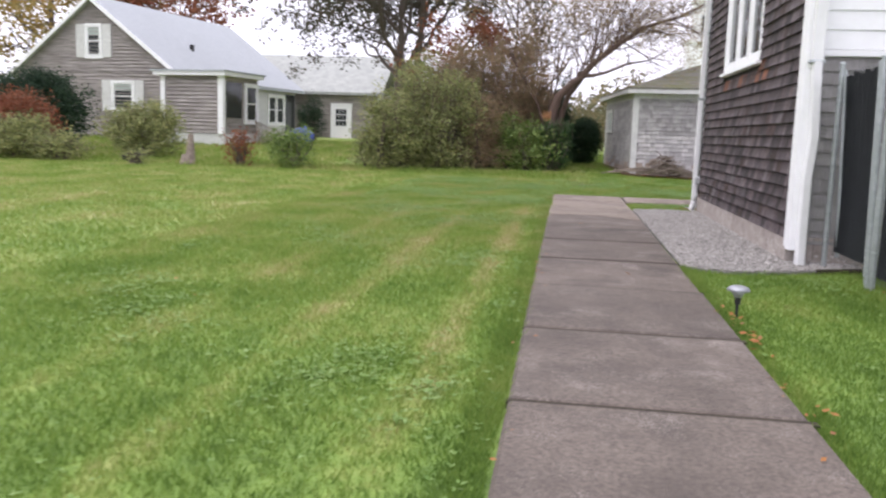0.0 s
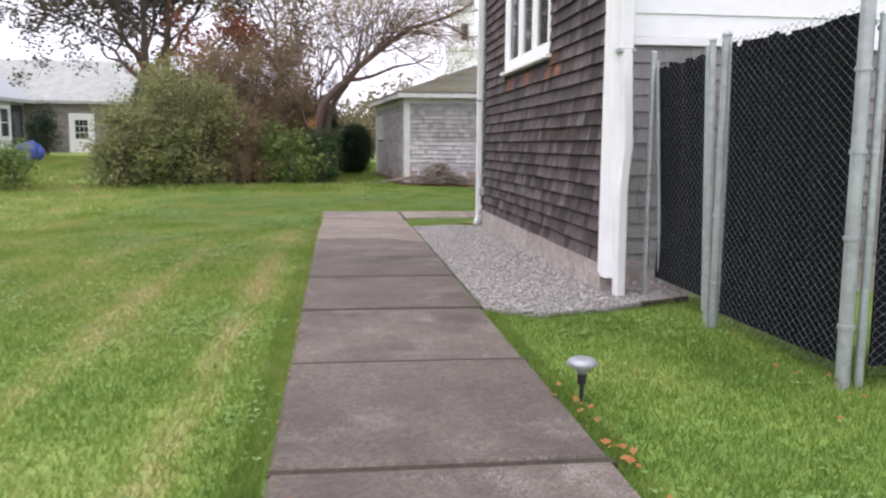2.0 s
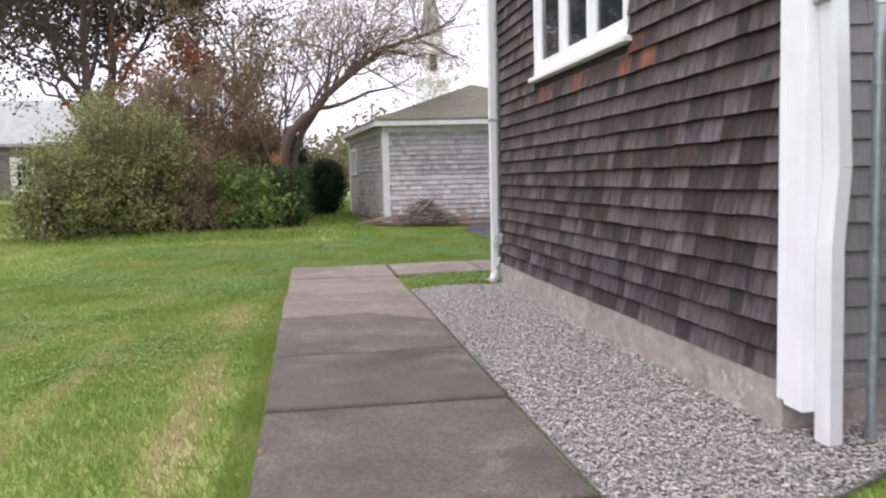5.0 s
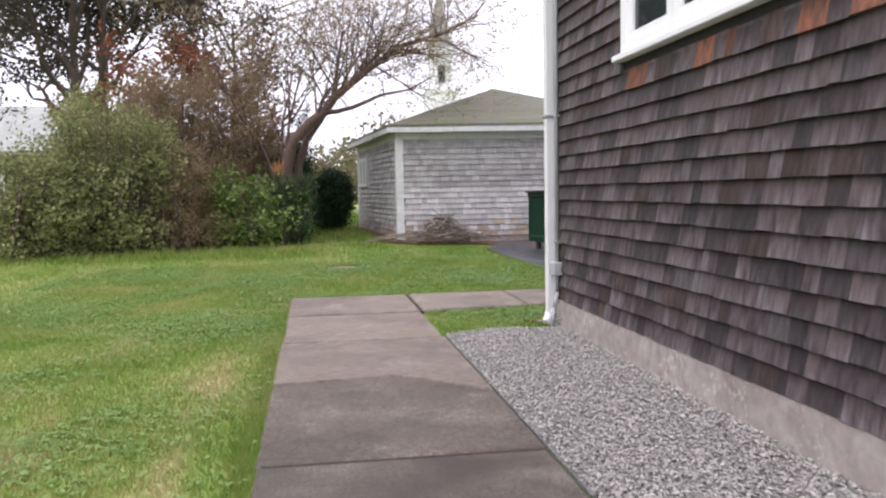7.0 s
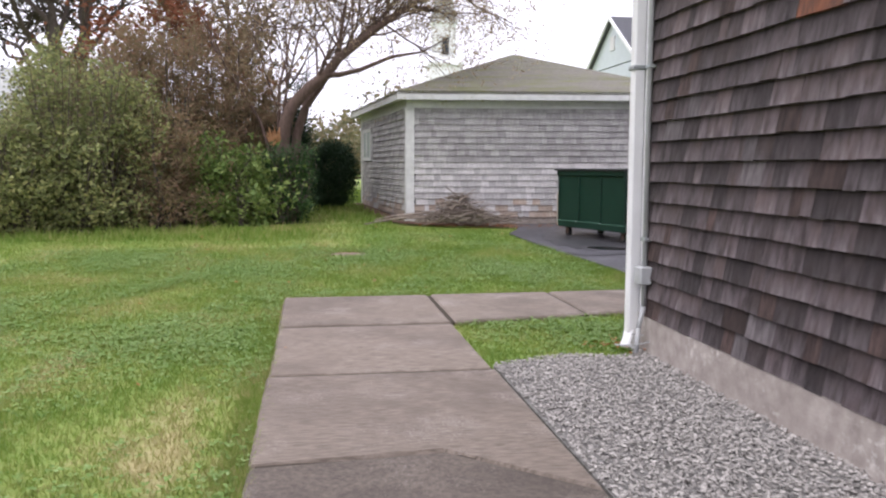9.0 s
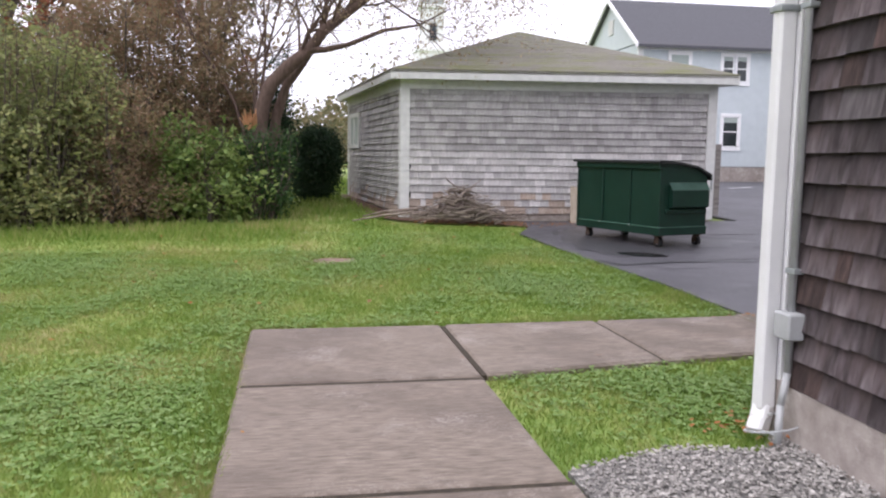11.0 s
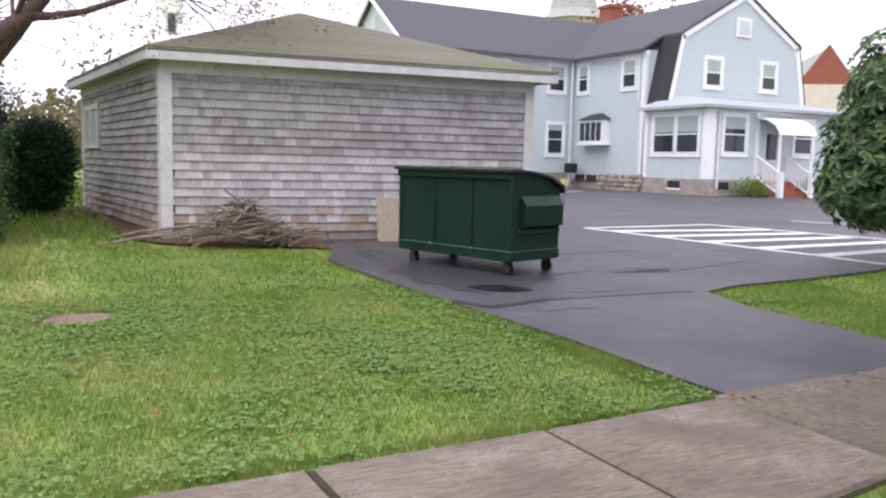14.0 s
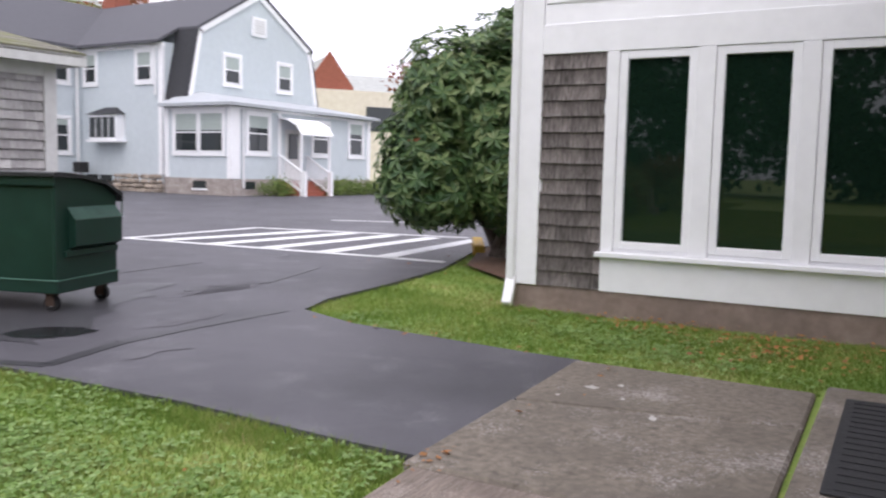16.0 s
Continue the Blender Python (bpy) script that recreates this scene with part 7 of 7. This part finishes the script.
blades("grass", [(-4.2, 0.04, -5.5, 13.0), (-3.2, 3.95, 13.0, 17.5), (1.36, 3.6, -4.5, 4.2), (1.36, 3.84, 9.9, 11.95), (6.2, 8.3, 11.2, 16.2)], 3600, 0.047, 0.0080, 71, "short mown green grass with straw-coloured patches")
blades("grass", [(-20.0, -4.2, -2.0, 14.0), (-4.2, -3.2, 13.0, 14.0), (-20.0, -3.2, 14.0, 20.5), (-3.2, 4.2, 17.5, 21.5), (8.2, 13.0, 14.6, 17.4), (3.6, 8, -6.0, 1.3)], 900, 0.050, 0.014, 72, "mown lawn grass farther from the path")
blades("grass", [(-0.12, 0.035, -5.5, 13.0), (1.37, 1.50, -4.5, 3.7), (0.0, 3.9, 13.06, 13.18), (3.70, 4.02, 13.1, 19.3)], 5000, 0.058, 0.008, 74, "longer grass leaning over the slab edges")
blades("grass", [(-26, -7, 18.0, 34.0), (-2.0, 2.4, 21.5, 36.0), (-7.0, 0.5, 18.6, 20.6)], 160, 0.15, 0.03, 73, "rough longer grass beyond the lawn")


def clover(name, areas, density, seed):
    g = np.random.default_rng(seed)
    xs, ys = zip(*[scatter(a, density, g) for a in areas])
    x, y = np.concatenate(xs), np.concatenate(ys)
    wave = np.sin(x * 1.9 + 0.7 * np.sin(y * 1.1)) * np.sin(y * 1.6 + 0.9 * np.sin(x * 2.3)) + 0.5 * np.sin(x * 6.3 + y * 4.1) * np.sin(y * 7.7 - x * 3.0) + 0.35 * np.clip((y - 9) / 4, 0, 1)
    wave = wave - 0.75 * np.clip((8 - y) / 4, 0, 1) - 0.6 * (x > 6)
    m = g.random(len(x)) < np.clip(0.30 + 0.32 * wave, 0.04, 0.65) ** 2
    x, y = x[m], y[m]
    n = len(x)
    z = ground_heights(x, y) + g.uniform(-0.03, 0.0, n)
    V = []
    for k in range(3):
        a = g.uniform(0, 0.8, n) + k * 2.09
        s = g.uniform(0.008, 0.015, n)
        c = np.stack([x + np.cos(a) * s, y + np.sin(a) * s, z + 0.3 * s], 1)
        e1 = np.stack([np.cos(a) * s, np.sin(a) * s, g.uniform(-0.3, 0.4, n) * s], 1)
        e2 = np.stack([-np.sin(a) * s * 0.8, np.cos(a) * s * 0.8, g.uniform(-0.2, 0.2, n) * s], 1)
        V.append(np.stack([c - e1, c + e2 * 0.9, c + e1, c - e2 * 0.9], 1))
    v = np.concatenate(V).reshape(-1, 3)
    tagged(new(name, mesh_of(name, v, np.arange(len(v)).reshape(-1, 4), M_CLOVER)), "patches of clover and plantain in the lawn", "clover", kind="stuff")


clover("clover", [(-3.6, 0.0, -5.0, 17.5), (0.0, 3.9, 13.05, 18.0), (1.38, 2.9, -4.0, 3.6), (1.45, 3.8, 10.5, 11.6), (6.3, 8.2, 11.3, 15.5)], 2600, 75)
clover("clover", [(-2.6, 0.0, 8.5, 17.5), (0.0, 3.9, 13.1, 19.5), (1.45, 3.8, 10.3, 11.8), (6.3, 8.2, 11.3, 15.5)], 1500, 76)


def fallen(name, spots, seed):
    g = np.random.default_rng(seed)
    P = []
    for cx, cy, sx, sy, n in spots:
        P.append(np.stack([g.normal(cx, sx, n), g.normal(cy, sy, n)], 1))
    p = np.concatenate(P)
    n = len(p)
    z = ground_heights(p[:, 0], p[:, 1]) + 0.012
    c = np.stack([p[:, 0], p[:, 1], z], 1)
    a = g.uniform(0, 6.28, n)
    s = g.uniform(0.010, 0.030, n)
    e1 = np.stack([np.cos(a) * s, np.sin(a) * s, g.uniform(-0.1, 0.3, n) * s], 1)
    e2 = np.stack([-np.sin(a) * s * 0.6, np.cos(a) * s * 0.6, g.uniform(-0.1, 0.4, n) * s], 1)
    v = np.stack([c - e1, c + e2, c + e1, c - e2], 1).reshape(-1, 3)
    v[:, 2] = np.maximum(v[:, 2], np.repeat(z, 4) - 0.008)
    tagged(new(name, mesh_of(name, v, np.arange(4 * n).reshape(n, 4), M_FALLEN)), "scattered brown and orange fallen leaves", "fallen leaves", kind="stuff")


fallen("fallen_leaves", [(1.43, 1.0, 0.04, 0.5, 26), (1.40, -0.9, 0.05, 0.7, 14), (0.06, 1, 0.04, 2.0, 16), (-1.5, 5, 1.8, 6, 40), (2.4, 10.5, 0.12, 0.1, 50), (3.0, 1.3, 0.1, 0.15, 12),
                         (2.9, 2.4, 0.1, 0.5, 18), (3.4, 20.7, 0.9, 0.3, 160), (5.2, 12.9, 1.2, 0.1, 10), (7.4, 11.9, 0.35, 0.45, 330), (7.9, 12.9, 0.22, 0.7, 220), (4.3, 20.7, 0.6, 0.2, 150), (6.35, 14.4, 0.06, 0.8, 25), (2.55, 20.95, 0.5, 0.2, 60), (11.5, 16, 1.2, 0.6, 60), (3.9, 13.05, 0.2, 0.05, 14), (1.0, 16, 1.5, 2, 40)], 81)


def gravel_stones():
    g = np.random.default_rng(91)
    n0 = 56000
    x, y = g.uniform(1.3, 3.3, n0), g.uniform(3.4, 10.5, n0)
    ok = inside(GRAVEL, x, y)
    x, y = x[ok], y[ok]
    n = len(x)
    base = np.array([(1, 0, 0), (-1, 0, 0), (0, 1, 0), (0, -1, 0), (0, 0, 1), (0, 0, -1)], float)
    tri = np.array([(0, 2, 4), (2, 1, 4), (1, 3, 4), (3, 0, 4), (2, 0, 5), (1, 2, 5), (3, 1, 5), (0, 3, 5)])
    s = g.uniform(0.005, 0.0122, n)
    v = base[None] * (0.65 + 0.6 * g.random((n, 6, 1)))
    v = v * np.stack([s * g.uniform(0.8, 1.6, n), s, s * g.uniform(0.5, 0.9, n)], 1)[:, None, :]
    a = g.uniform(0, 6.28, n)
    ca, sa = np.cos(a)[:, None], np.sin(a)[:, None]
    rx, ry = v[:, :, 0] * ca - v[:, :, 1] * sa, v[:, :, 0] * sa + v[:, :, 1] * ca
    tilt = g.normal(0, 0.5, (n, 1))
    vz = v[:, :, 2] + rx * tilt * 0.6
    V = np.stack([rx + x[:, None], ry + y[:, None], vz + (g.uniform(-0.016, 0.004, n))[:, None]], 2).reshape(-1, 3)
    F = (tri[None] + (np.arange(n) * 6)[:, None, None]).reshape(-1, 3)
    tagged(new("gravel", mesh_of("gravel", V, F, M_STONE)), "loose pale grey crushed stone", "gravel", kind="stuff")


gravel_stones()

# ---- shingles, last ----
def red_patch(a, z, r):
    """Newer red cedar under the window."""
    y = AY1 - 0.09 - a
    drop = 2.2 - z
    odd = r.random()
    other = M_SHINGLE_PALE if odd < 0.03 else M_SHINGLE_BROWN if odd < 0.12 else None
    if drop < 0 or not 6.0 < y < 8.9:
        return other
    chance = 0.85 if drop < 0.19 else 0.5 if drop < 0.32 else 0.10 if drop < 0.45 else 0
    return M_SHINGLE_RED if r.random() < chance * (1.0 if y < 8.4 else 0.6) else other


def splashed(a, z, r):
    """The lowest courses of the garage carry splashed-up soil."""
    return M_SHINGLE_EARTH if r.random() < 1.15 - (z - GZ0) * 2.6 else None


shingles(west, pose(AX - 0.001, AY1 - 0.09, 0, 0, 0, -90), AY1 - AY0 - 0.095, 0.234, TOP, 0.1314, M_SHINGLE, 1, limit=420, holes=[(AY1 - 0.09 - 8.76, AY1 - 0.09 - 6.36, 2.15, 3.75)], special=red_patch, butt=0.034)
shingles(south, pose(AX + 0.13, AY0 - 0.001, 0), 3.2, 0.178, 2.06, 0.1348, M_SHINGLE_GREY, 2, near=(0, 0.5), limit=60)
shingles(wing, pose(WINGX - 0.001, 14.36, 0, 0, 0, -90), 0.64, 0.22, 2.44, 0.1485, M_SHINGLE_WING, 3)
shingles(north, pose(WINGX - 0.03, AY1 + 0.001, 0, 0, 0, 180), WINGX - AX - 0.18, 0.234, TOP, 0.1314, M_SHINGLE, 4, limit=0)
shingles(garage_walls[0], plane_of(FL, FR) @ Matrix.Translation((0.13, -0.002, 0)), (FR - FL).length - 0.26, GZ0 + 0.10, GZ1 - 0.08, 0.1255, M_SHINGLE_SILVER, 5, limit=300, butt=0.029, special=splashed)
shingles(garage_walls[3], plane_of(BL, FL) @ Matrix.Translation((0.13, -0.002, 0)), (FL - BL).length - 0.26, GZ0 + 0.10, GZ1 - 0.08, 0.1255, M_SHINGLE_SILVER, 6, limit=0, butt=0.036, special=splashed,
         holes=[(0.22, 1.78, 1.40, 2.22)])
shingles(garage_walls[1], plane_of(FR, BR) @ Matrix.Translation((0.13, -0.002, 0)), (BR - FR).length - 0.26, GZ0 + 0.10, GZ1 - 0.08, 0.1255, M_SHINGLE_SILVER, 7, limit=0)
